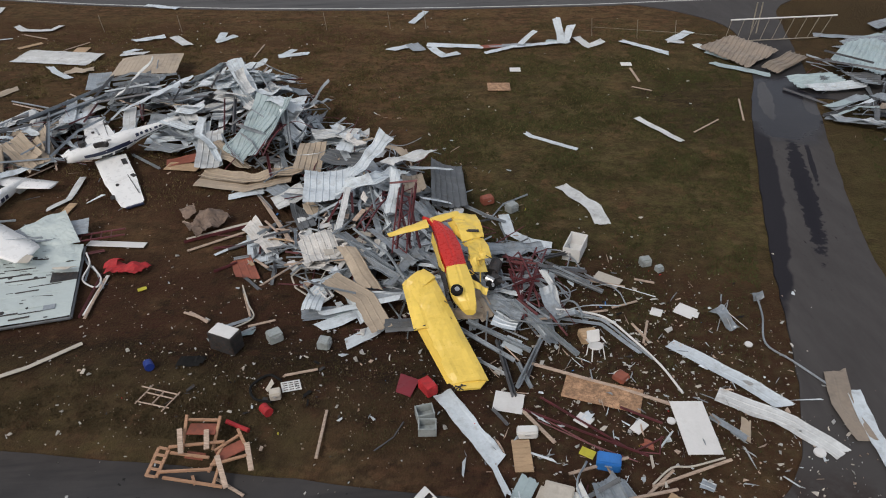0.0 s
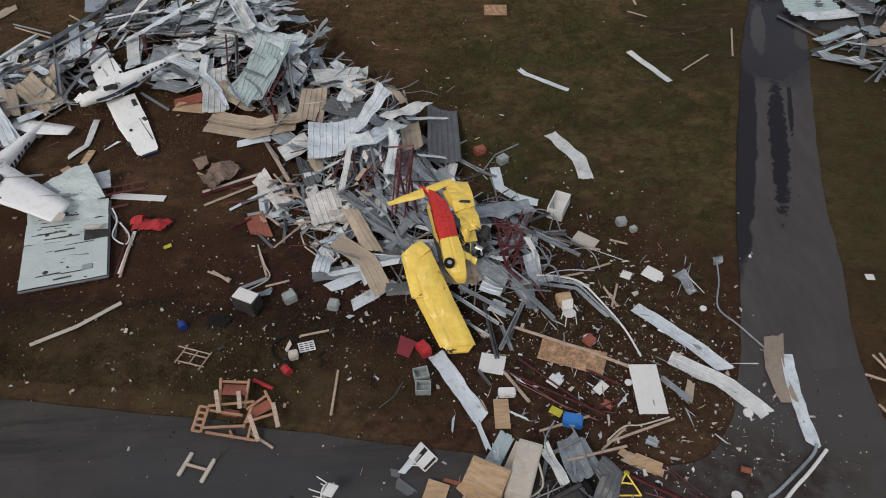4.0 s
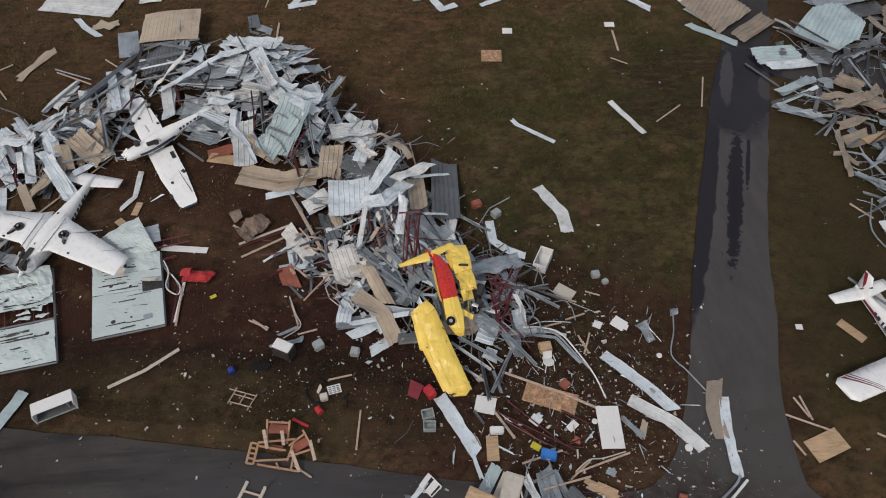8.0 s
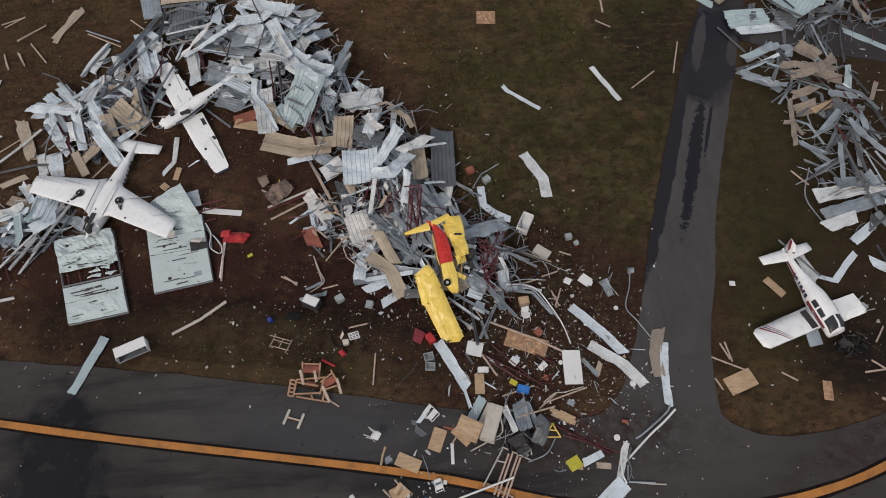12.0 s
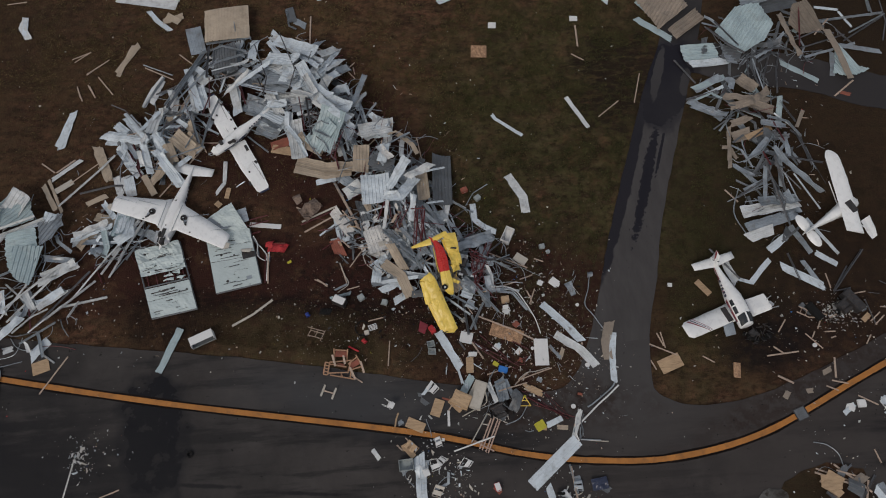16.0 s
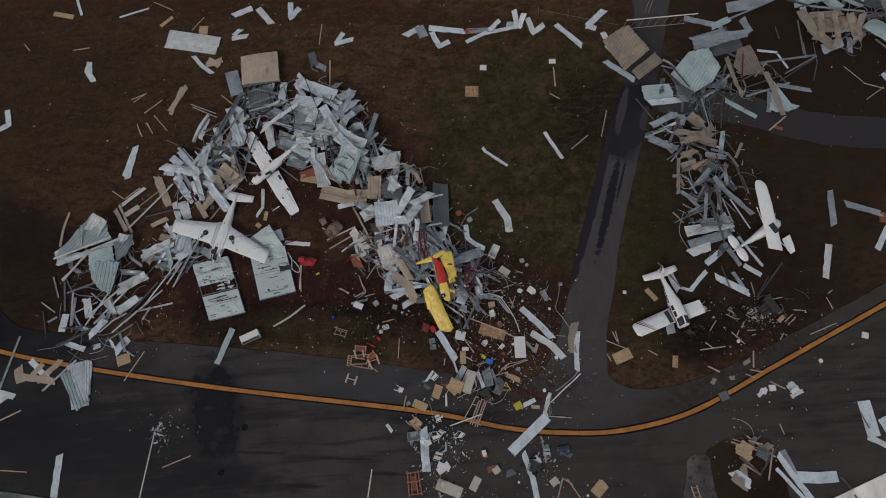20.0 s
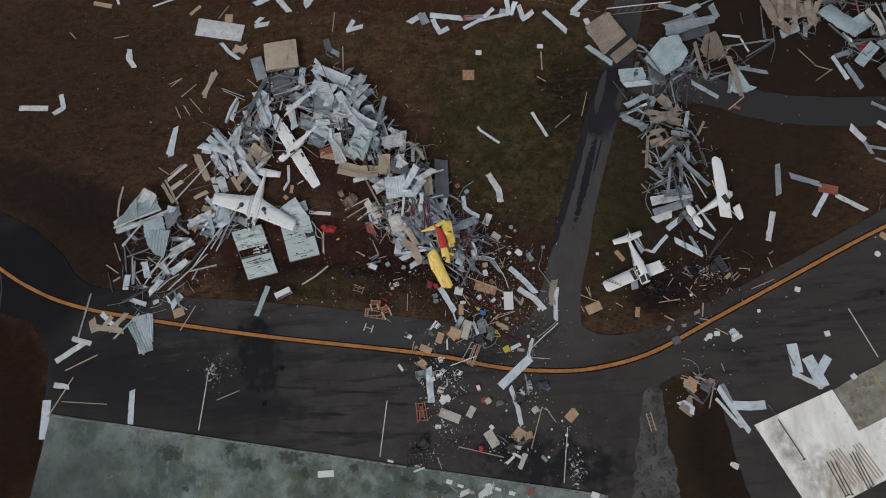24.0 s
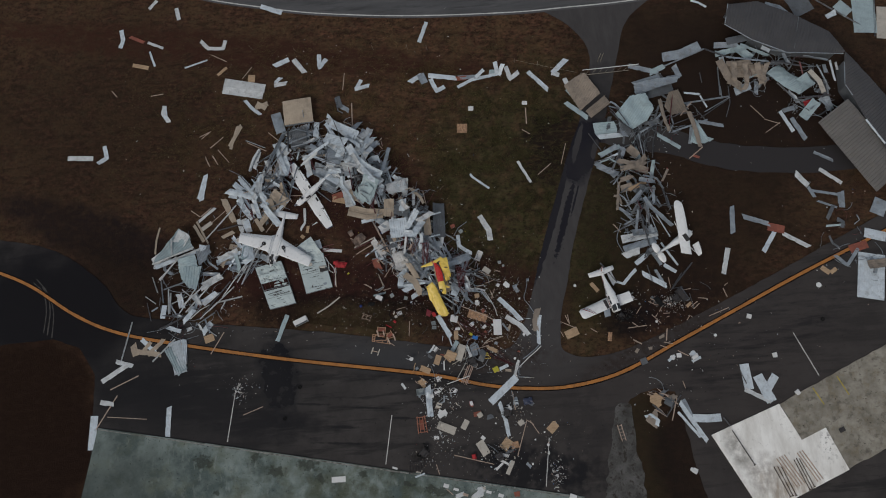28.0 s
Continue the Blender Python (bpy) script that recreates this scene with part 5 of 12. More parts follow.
S("w", 0.64, (-44.83, 60.58, 0.06), (-44.53, 58.93, 0.06), (-44.91, 57.72, 0.06))
S("r", 0.48, (-43.57, 59.38, 0.06), (-41.51, 58.28, 0.06))
S("w", 0.40, (-41.02, 58.23, 0.06), (-38.74, 57.12, 0.06))
S("w", 0.32, (-40.67, 56.78, 0.06), (-39.9, 54.41, 0.06))
S("w", 0.56, (-33.4, 57.67, 0.06), (-32.27, 56.41, 0.06), (-30.18, 56.2, 0.06), (-29.85, 57.5, 0.06))
S("w", 0.24, (-35.64, 53.74, 0.06), (-32.43, 54.66, 0.06))
S("p", 0.10, (-31.87, 55.4, 0.06), (-29.71, 54.14, 0.06))
S("k", 0.40, (-31, 52.17, 0.06), (-29.71, 53.26, 0.06))
S("p", 0.10, (-27.5, 51.32, 0.06), (-26.2, 52.93, 0.06))
S("p", 0.10, (-33.29, 42.8, 0.06), (-31.96, 43.84, 0.06))
S("p", 0.10, (-32.04, 41.37, 0.06), (-30.25, 42.85, 0.06))
S("p", 0.10, (-40.38, 49.87, 0.06), (-38.63, 50.05, 0.06))
S("p", 0.10, (-45.91, 51.16, 0.06), (-45.16, 50.23, 0.06))
S("w", 0.57, (-36.94, 63.34, 0.06), (-36.51, 61.38, 0.06))
S("w", 0.49, (-40.88, 63.55, 0.06), (-39.76, 64.81, 0.06))
S("w", 0.73, (-24.76, 62.4, 0.06), (-21.7, 61.01, 0.06))
S("p", 0.10, (-32.74, 40.2, 0.06), (-32.28, 38.93, 0.06))
S("p", 0.10, (-31.81, 40.28, 0.06), (-31.2, 39.24, 0.06))
S("p", 0.10, (-26.99, 41.73, 0.06), (-24.38, 40.26, 0.06))
S("w", 0.71, (-20.29, 53.58, 0.06), (-18.76, 51.35, 0.06))
S("w", 0.63, (-16.68, 54.02, 0.06), (-16.68, 51.93, 0.06), (-15.68, 53.23, 0.06))
S("w", 0.55, (-11.94, 48.21, 0.06), (-9.88, 48.61, 0.06))
S("w", 0.55, (-11.71, 48.27, 0.06), (-10.93, 49.57, 0.06))
S("p", 0.10, (-13.24, 50.82, 0.06), (-13.59, 48.28, 0.06))
S("w", 0.56, (-1.3, 57.56, 0.06), (-2.56, 54.5, 0.06))
S("w", 0.70, (-4.3, 48.53, 0.2), (-2.67, 49.41, 0.17))
S("g", 1.02, (-2.74, 49.61, 0.14), (-2.21, 48.21, 0.1))
S("w", 0.70, (-1.66, 49.3, 0.2), (2.19, 48.53, 0.15))
S("w", 0.62, (-1.39, 48.82, 0.09), (-0.67, 46.87, 0.1), (0.46, 47.45, 0.09))
S("r", 0.62, (2.03, 48.45, 0.18), (3.6, 48.46, 0.21))
S("g", 0.62, (2.51, 48.61, 0.11), (5.47, 48.46, 0.19))
S("w", 0.47, (2.24, 47.18, 0.12), (4.26, 48.07, 0.18), (8.46, 48.68, 0.2))
S("w", 0.54, (4.83, 48.34, 0.2), (5.98, 49.06, 0.9))
S("t", 0.70, (6.77, 49.03, 0.17), (7.7, 48.93, 0.19))
S("w", 0.62, (7.58, 49.78, 1.5), (7.82, 48.45, 0.1))
S("w", 0.62, (7.97, 48.44, 0.1), (8.66, 49.6, 1))
S("w", 0.62, (9.11, 49.68, 0.13), (9.54, 47.7, 0.08), (10.8, 48.65, 0.15))
S("w", 0.62, (12.05, 48.58, 0.06), (14.52, 45.63, 0.06))
S("w", 0.70, (15.42, 48.09, 0.06), (17.51, 49.95, 0.06))
S("w", 0.70, (15.27, 48.1, 0.06), (16.31, 47.66, 0.06))
S("o", 1.30, (1.66, 41.16, 0.06), (3.04, 41.03, 0.06))
S("b", 0.62, (3.44, 43.9, 0.06), (4.13, 43.83, 0.06))
S("b", 0.54, (10.79, 44.05, 0.06), (11.48, 43.98, 0.06))
S("p", 0.14, (11.18, 43.26, 0.06), (11.09, 40.95, 0.06))
S("p", 0.09, (10.39, 40.19, 0.06), (11.39, 39.44, 0.06))
S("w", 0.38, (9.33, 35.74, 0.06), (10.8, 32.57, 0.06))
S("w", 0.30, (2.86, 34.56, 0.06), (3.12, 34.05, 0.06), (5.22, 32.28, 0.06))
S("p", 0.09, (15.98, 37.63, 0.06), (15.03, 34.74, 0.06))
S("p", 0.09, (11.82, 33.59, 0.06), (13.71, 35.02, 0.06))
S("w", 0.66, (36.39, 27.02, 0.06), (35.91, 23.4, 0.06))
S("w", 0.65, (34.93, 21.53, 0.06), (33.79, 18.21, 0.06))
S("w", 0.66, (37.52, 25.54, 0.06), (40.78, 24.19, 0.06))
S("r", 1.09, (40.44, 23.92, 0.06), (42.5, 23.28, 0.06))
S("w", 0.58, (41.26, 23.24, 0.06), (39.33, 20.63, 0.06))
S("w", 0.58, (42.13, 22.86, 0.06), (45.2, 20.8, 0.06))
S("w", 0.74, (45.32, 30.74, 0.06), (46.66, 28.9, 0.06))
S("g", 0.37, (46.91, 28.22, 0.16), (50.56, 27.3, 0.12))
S("g", 0.29, (47.37, 26.8, 0.14), (49.7, 25.64, 0.26))
S("w", 0.44, (46.61, 28.74, 0.08), (47.18, 27.28, 0.13))
S("g", 0.88, (50.64, 27.75, 0.14), (50.26, 25.58, 0.28))
S("k", 0.65, (46.16, 18.05, 0.06), (47.06, 17.23, 0.06))
S("g", 0.43, (48.17, 19.47, 0.19), (49.42, 18.03, 0.23))
S("w", 3.29, (52.78, 19.25, 0.06), (51.39, 13.53, 0.06))
S("r", 1.08, (50.17, 20.02, 0.29), (52.51, 20.56, 0.29))
S("w", 1.30, (52.4, 22.06, 0.29), (55.02, 21.26, 0.18))
S("w", 2.19, (54.27, 25.72, 0.17), (55.83, 24.83, 0.15))
S("n", 1.14, (51.71, 17.75, 0.63), (54.18, 17.89, 0.33))
S("g", 0.43, (49.38, 17.88, 0.25), (51.25, 20.07, 0.31))
S("w", 0.45, (48.24, 33.44, 0.18), (50.57, 32.05, 0.14))
S("w", 0.37, (56.2, 30.76, 0.14), (54.69, 28.93, 0.15))
S("w", 0.52, (48.48, 31.03, 0.21), (51.03, 28.88, 0.12))
S("w", 0.65, (-45.95, 11.04, 0.16), (-42.53, 13.04, 0.17))
S("w", 0.57, (-44.21, 13.46, 0.18), (-42.01, 12.71, 0.18))
S("w", 0.64, (-46.04, 8.53, 0.09), (-44.28, 8.11, 0.15))
S("w", 0.92, (-46.98, 2.77, 0.06), (-46.72, 6.92, 0.06))
S("w", 0.63, (-37.28, 7.29, 0.06), (-37.45, 3.66, 0.06))
S("b", 0.68, (-17.25, -2.98, 0.2), (-15.55, -3.0, 0.2))
S("n", 0.87, (-42.07, 15.44, 0.2), (-41.66, 13.97, 0.21))
S("n", 0.65, (-41.72, 14.55, 0.12), (-38.4, 13.85, 0.2))
S("w", 0.58, (-41, 16.08, 0.17), (-39.12, 14.12, 0.21))
S("p", 0.13, (-44.81, 9.97, 0.2), (-41.27, 11.45, 0.15))
S("p", 0.13, (-46.49, 5.25, 0.09), (-43.9, 9.2, 0.11))
S("p", 0.09, (-45.11, 6.65, 0.1), (-40.1, 5.99, 0.09))
S("p", 0.09, (-28.02, 5.53, 0.1), (-25.5, 6.36, 0.17))
S("w", 0.77, (-4.81, 7.22, 0.12), (-4.72, 3.51, 0.21))
S("w", 0.91, (2.78, 4.63, 0.06), (6.29, 7.45, 0.06))
S("k", 0.83, (9.6, 0.78, 0.21), (10.65, 1.5, 0.21))
S("w", 0.55, (25.8, 2.82, 0.25), (27.01, 0.57, 0.09), (28.41, -2, 0.19))
S("w", 0.34, (25.43, 1.7, 0.21), (27.69, -1.48, 0.12))
S("p", 0.13, (21.99, 4.13, 0.26), (24.89, 2.95, 0.36))
S("p", 0.13, (22.24, 3.57, 0.31), (24, 1.27, 0.19))
S("k", 0.55, (22.58, 3.61, 0.34), (23.28, 2.54, 0.49))
S("n", 0.83, (21.6, 1.32, 0.17), (22.66, 0.44, 0.1))
S("p", 0.13, (24.61, 0.75, 0.15), (25.56, 3.38, 0.18))
S("p", 0.13, (23.42, 4.57, 0.33), (25.6, 2.63, 0.14))
S("b", 0.35, (25.52, 8.41, 0.13), (26.01, 8.09, 0.19))
S("b", 0.41, (25.93, -4.96, 0.08), (26.61, -5.52, 0.19))
S("k", 0.50, (47.98, 17.73, 0.14), (47.19, 17.22, 0.09))
S("p", 0.09, (31.12, 13.05, 0.12), (33.74, 13.91, 0.14))
S("w", 0.35, (25.2, 7.88, 0.22), (26.16, 8.5, 0.14))
S("p", 0.13, (5.58, 5.73, 0.19), (5.75, 3.53, 0.14))
S("d", 0.52, (7.27, 4.49, 0.2), (7.99, 3.93, 0.2))
S("w", 0.32, (-8.06, 7.82, 0.19), (-7.57, 7.11, 0.14))
S("w", 0.32, (-5.47, 8.15, 0.22), (-4.97, 7.59, 0.23))
S("k", 0.43, (-5.67, 7.75, 0.11), (-5.17, 7.09, 0.17))
S("w", 0.53, (28.05, 8.67, 0.21), (29.02, 8.23, 0.21))
S("w", 0.37, (28.12, 7.62, 0.14), (29.29, 8.06, 0.12))
S("k", 1.35, (22.52, 3.73, 0.38), (23.39, 3.05, 0.49))
S("n", 0.67, (22.43, 2.03, 0.3), (23, 1.59, 0.2))
S("w", 0.82, (21.69, 1.69, 0.18), (22.99, 0.51, 0.23))
S("u", 0.21, (22.45, 2.83, 0.37), (24.08, 1.22, 0.15))
S("d", 0.93, (23.96, 3.27, 0.44), (24.93, 2.7, 0.32))
S("p", 0.10, (23.44, 4.17, 0.37), (24.62, 3.73, 0.34))
S("w", 0.43, (4.29, 8.59, 0.15), (5.41, 9.04, 0.16))
S("r", 0.31, (0.21, 4.75, 0.1), (0.59, 4.31, 0.15))
S("t", 0.68, (16.66, 43.54, 0.15), (19.41, 40.97, 0.18))
S("t", 0.98, (17.21, 45.56, 0.19), (18.22, 44.17, 0.09))
S("d", 1.41, (23.29, 38.91, 0.53), (24.75, 38.36, 0.71))
S("n", 0.52, (29.18, 42.64, 0.61), (29.22, 39.86, 1.08), (29.76, 37.86, 0.81))
S("n", 0.61, (32.66, 40.34, 0.87), (33.15, 38.4, 0.69), (33.53, 35.38, 0.53))
S("w", 0.52, (33.82, 39.2, 0.06), (37.24, 38.21, 0.06))
S("w", 0.47, (32.93, 38.41, 0.34), (32.4, 36.08, 0.16))
S("w", 0.24, (30.17, 37.77, 0.63), (35.25, 39.27, 0.12))
S("t", 0.56, (28.25, 37.85, 0.06), (31.04, 35.64, 0.06))
S("u", 0.14, (38.78, 42.21, 0.18), (35.05, 40.38, 0.22))
S("u", 0.14, (38.45, 41.94, 0.18), (34.33, 39.56, 0.21))
S("p", 0.14, (31.99, 34.04, 0.06), (33.99, 35.48, 0.06))
S("r", 0.37, (32.56, 34.41, 0.06), (33.39, 34.06, 0.06))
S("w", 0.29, (32.7, 43.4, 0.28), (34.84, 43.05, 0.14))
S("w", 0.24, (34.82, 42.86, 0.17), (35.48, 41.01, 0.21))
S("u", 0.12, (38.75, 43.87, 0.06), (38.6, 41.42, 0.06), (37.73, 39.4, 0.06))
S("u", 0.12, (37.78, 43.95, 0.06), (37.71, 42.1, 0.06))
S("u", 0.19, (22.32, 41.42, 0.78), (23.64, 39.29, 1.09), (24.85, 38.23, 1.11))
S("u", 0.14, (25.17, 38.16, 0.73), (25.62, 35.1, 0.66))
S("u", 0.14, (25.6, 37.9, 0.66), (25.79, 34.81, 0.65))
S("u", 0.14, (27.58, 39.19, 0.64), (26.22, 36.1, 0.36))
S("u", 0.14, (28.18, 38.43, 0.44), (27.55, 36.8, 0.4), (27.1, 34.49, 0.37))
S("u", 0.14, (26.19, 38.61, 0.79), (27.99, 38.89, 0.61), (29.05, 38.58, 0.71))
S("u", 0.14, (24.37, 37.31, 0.44), (25.15, 38.14, 0.76), (26.66, 38.58, 0.78))
S("g", 0.33, (24.62, 37.52, 0.52), (25.14, 38.04, 0.71))
S("m", 0.17, (31.07, 43.59, 0.75), (29.64, 38.56, 1.22))
S("u", 0.12, (22.98, 41.77, 1.18), (24.38, 38.86, 1.38))
S("u", 0.12, (25.08, 37.66, 0.65), (24.87, 35.74, 0.61))
S("u", 0.12, (25.98, 37.18, 0.44), (26.55, 35.52, 0.35))
S("g", 0.28, (25.83, 37.98, 0.72), (26.92, 38.59, 0.73), (28.33, 39.2, 0.55))
S("g", 0.28, (26.79, 38.39, 0.64), (28.97, 40.36, 0.86))
S("u", 0.12, (29.97, 38.59, 0.78), (34.45, 40.09, 0.27))
S("u", 0.12, (29.69, 39.43, 0.85), (31.58, 40.19, 0.8), (33.55, 40.31, 0.28))
S("p", 0.12, (31.47, 39.87, 0.84), (33.53, 41.96, 0.28))
S("w", 0.34, (32.57, 41.43, 0.46), (33.34, 41.69, 0.26))
S("t", 0.56, (20.18, 35.53, 0.28), (23.03, 36.48, 0.38))
S("w", 0.28, (20.25, 34.62, 0.19), (22.56, 35.34, 0.66))
S("w", 0.77, (19.61, 34.3, 0.15), (20.98, 33.38, 0.33), (22.27, 32.53, 0.66))
S("t", 0.23, (19.83, 34.35, 0.24), (21.46, 34.85, 0.51), (22.13, 34.09, 0.75))
S("u", 0.14, (19.17, 38.74, 0.06), (20.55, 36.21, 0.06))
S("n", 0.68, (22.33, 34.38, 0.69), (23.94, 33.72, 1.18), (25.99, 33.55, 0.8))
S("n", 0.68, (22.52, 33.1, 0.97), (24.2, 33.23, 1.36), (26.1, 34.52, 0.83))
S("n", 1.06, (24.05, 36.13, 0.55), (25, 34.73, 0.85))
S("n", 0.90, (23.84, 33.26, 1.16), (26.18, 32.64, 0.61))
S("n", 0.63, (22.34, 31.66, 0.56), (24.02, 32.02, 0.82))
S("n", 0.98, (22.37, 30.49, 0.34), (23.83, 30.77, 0.54))
S("n", 0.35, (22.23, 31.5, 0.42), (21.5, 27.72, 0.4))
S("k", 0.54, (23.34, 30.25, 0.6), (25.69, 31.23, 0.4))
S("n", 0.31, (21.33, 29.71, 0.27), (21.95, 29.61, 0.35), (22.15, 28.36, 0.51))
S("g", 0.55, (22.94, 36.27, 0.49), (23.47, 35.81, 0.67), (23, 34.94, 0.78))
S("g", 0.67, (24.77, 31.52, 0.88), (26.86, 30.96, 0.67))
S("u", 0.22, (25.33, 31.98, 0.91), (27.1, 31.59, 0.49), (27.8, 30.06, 0.55))
S("n", 0.32, (27.86, 31.12, 0.3), (28.97, 32.87, 0.13))
S("d", 0.89, (24.62, 30.3, 0.79), (25.84, 29.91, 0.83))
S("g", 0.48, (23.21, 28.31, 0.9), (24.86, 29.87, 1.03))
S("g", 0.56, (24.88, 28.86, 1.44), (25.72, 27.44, 1.19), (28.27, 25, 0.36))
S("g", 0.40, (26.46, 30.24, 0.64), (26.17, 28.02, 0.99))
S("u", 0.17, (25.77, 27.86, 1.32), (28.95, 27.6, 0.46))
S("u", 0.13, (27.24, 30.91, 0.3), (27.92, 30.07, 0.3), (27.95, 27.95, 0.43))
S("u", 0.13, (27.68, 30.07, 0.33), (28.09, 27.48, 0.34))
S("g", 0.44, (21.76, 27.94, 0.42), (23.14, 26.71, 0.65))
S("g", 0.31, (21.89, 27.95, 0.38), (23.36, 26.04, 0.5))
S("u", 0.22, (21.59, 25.07, 0.29), (24.4, 26.58, 0.7))
S("g", 0.34, (24.04, 27.43, 1.01), (23.37, 24.42, 0.85))
S("g", 0.43, (25.31, 28.45, 1.22), (25.17, 25.7, 0.41))
S("u", 0.11, (25.46, 26.68, 0.83), (26.18, 24.45, 0.35))
S("m", 0.17, (24.04, 28.58, 1.18), (24.44, 27.36, 1.07))
S("u", 0.14, (26.15, 32.42, 0.55), (27.7, 30.9, 0.26))
S("u", 0.14, (26.82, 34.04, 0.47), (27.97, 31.73, 0.16))
S("u", 0.11, (24.72, 27.59, 1.06), (26.66, 25.39, 0.33))
S("w", 0.86, (22.89, 24.41, 0.69), (26.17, 24.54, 0.41))
S("u", 0.11, (23.45, 29.93, 0.7), (24.87, 30.93, 0.56), (26.15, 30.59, 0.53))
S("u", 0.11, (22.55, 27.97, 0.69), (24.03, 28.57, 1.2), (25.45, 30.17, 0.88))
S("u", 0.11, (23.19, 26.95, 0.66), (24.3, 27.64, 1.04), (25.55, 27.13, 0.9))
S("g", 0.22, (25.79, 30.9, 0.5), (27.2, 27.72, 0.5))
S("u", 0.11, (28.13, 29.26, 0.34), (28.53, 27.27, 0.22))
S("m", 0.13, (25.64, 32.39, 0.66), (26.23, 29.64, 0.81))
S("p", 0.12, (20.79, 25.98, 0.06), (21.61, 24.82, 0.06))
S("w", 1.09, (21.51, 23.73, 0.41), (26.18, 24.3, 0.43))
S("w", 0.95, (21.65, 22.39, 0.28), (25.83, 23.36, 0.39))
S("w", 0.87, (21.54, 21.59, 0.25), (23.6, 22.11, 0.45))
S("g", 0.44, (22.14, 25.58, 0.35), (24.39, 26.45, 0.65))
S("w", 0.65, (22.9, 20.43, 0.26), (24.48, 21.46, 0.34))
S("g", 0.51, (24.93, 22.29, 0.47), (26.13, 20.03, 0.13))
S("u", 0.22, (26.26, 26.67, 0.63), (27.73, 23.61, 0.24))
S("u", 0.22, (24.86, 28.15, 1.22), (25.38, 25.29, 0.4))
S("u", 0.18, (27.65, 30.51, 0.32), (28.13, 27.96, 0.4))
S("w", 0.29, (26.53, 22.95, 0.26), (28.26, 19.84, 0.17))
S("u", 0.15, (24.07, 27.5, 1.08), (24.93, 22.3, 0.45))
S("g", 0.51, (25.36, 25.27, 0.49), (25.97, 23.34, 0.41))
S("u", 0.14, (24.34, 20.18, 0.13), (24.75, 17.94, 0.09))
S("g", 0.36, (25.3, 19.49, 0.22), (26.4, 17.06, 0.14))
S("w", 0.70, (25.85, 48.12, 0.06), (29.75, 46.72, 0.06))
S("w", 0.62, (26.09, 45.38, 0.06), (30.07, 46.27, 0.06))
S("w", 0.77, (31.97, 47.53, 0.06), (32.54, 45.78, 0.06))
S("w", 0.62, (30.77, 45.78, 0.06), (32.57, 45.94, 0.06))
S("u", 0.23, (29.73, 46.68, 0.14), (30.96, 44.82, 0.24))
S("t", 0.77, (28.58, 46.78, 0.17), (30.64, 47.61, 0.15))
S("d", 1.69, (26.61, 43.65, 0.06), (31.34, 44.46, 0.06))
S("g", 1.39, (30.55, 48.82, 0.3), (32.92, 48.77, 0.9), (35.5, 49.63, 1.2))
S("u", 0.23, (30.62, 47.58, 0.2), (35.95, 49.08, 1.2))
S("n", 1.07, (37.7, 47.22, 1.2), (38.65, 44.5, 1.1), (40.62, 43.21, 0.3))
S("n", 0.76, (39.51, 46.6, 1.4), (39.35, 44.38, 1.2), (38.77, 43.95, 0.5))
S("n", 0.68, (40.95, 46.41, 1.5), (40.94, 43.5, 1), (40.62, 43, 0.4))
S("n", 0.76, (42.59, 46.25, 1.5), (43.11, 43.54, 0.5))
S("n", 0.69, (43.94, 46.12, 1.5), (43.24, 44.53, 1), (43.69, 43.54, 0.4))
S("n", 0.76, (38.71, 46.69, 0.9), (41.95, 46.42, 1.3))
S("n", 1.68, (38.24, 45.75, 0.7), (43.48, 45.36, 0.8))
S("g", 1.07, (39.5, 42.91, 0.1), (41.59, 43.52, 0.5))
S("w", 0.77, (38.1, 47.79, 1), (38.58, 46.21, 0.4))
S("w", 0.92, (37.65, 49.77, 0.6), (40.4, 49.1, 1.6))
S("t", 0.77, (37.62, 48.45, 0.5), (41.55, 48.68, 1.4))
S("t", 1.08, (40.05, 48.82, 1.4), (42.43, 47.4, 0.5))
S("t", 0.46, (40.78, 49.06, 1.6), (44.72, 47.54, 0.6))
S("d", 1.07, (39.02, 49.72, 1.5), (42.19, 49.94, 1.9))
S("w", 0.27, (38.63, 47.47, 1.5), (44.06, 46.22, 1.6))
S("u", 0.23, (36.11, 49.29, 0.8), (39.02, 47.32, 1.4))
S("w", 0.54, (43.64, 48.62, 1.3), (44.64, 47.84, 1.3))
S("w", 0.23, (44.74, 47.84, 1.6), (47.38, 47.27, 1.4))
S("u", 0.23, (44.74, 46.48, 1), (48.24, 45.37, 1.2))
S("g", 0.53, (46.1, 47.23, 1.7), (47.12, 46.04, 0.6))
S("t", 2.59, (45.04, 45.71, 0.5), (46.43, 43.59, 1.1), (48.29, 42.54, 0.7))
S("t", 1.97, (47.21, 42.33, 0.5), (49.48, 43.52, 1))
S("u", 0.30, (45.38, 43.72, 0.06), (48.43, 39.78, 0.06))
S("w", 0.30, (48.62, 46.56, 1.7), (51.82, 45.59, 1.7))
S("w", 0.30, (52.04, 45.57, 1.7), (52.46, 42.72, 1.2))
S("w", 0.23, (50.46, 45.35, 1.3), (51.94, 41.93, 0.4))
S("w", 0.53, (51.41, 45.31, 1.2), (51.53, 44.05, 1.2))
S("w", 0.38, (53.02, 45.41, 1.2), (53.09, 44.32, 1.2))
S("m", 0.30, (48.2, 45.88, 1.5), (48.91, 43.04, 0.4))
S("c", 0.68, (49.37, 44.59, 1.2), (50.51, 43.01, 1), (51.06, 41.55, 0.5))
S("t", 1.36, (47.75, 38.35, 0.1), (49.63, 40.26, 0.9))
S("w", 0.91, (51.04, 40.92, 0.6), (51.61, 39.09, 0.2))
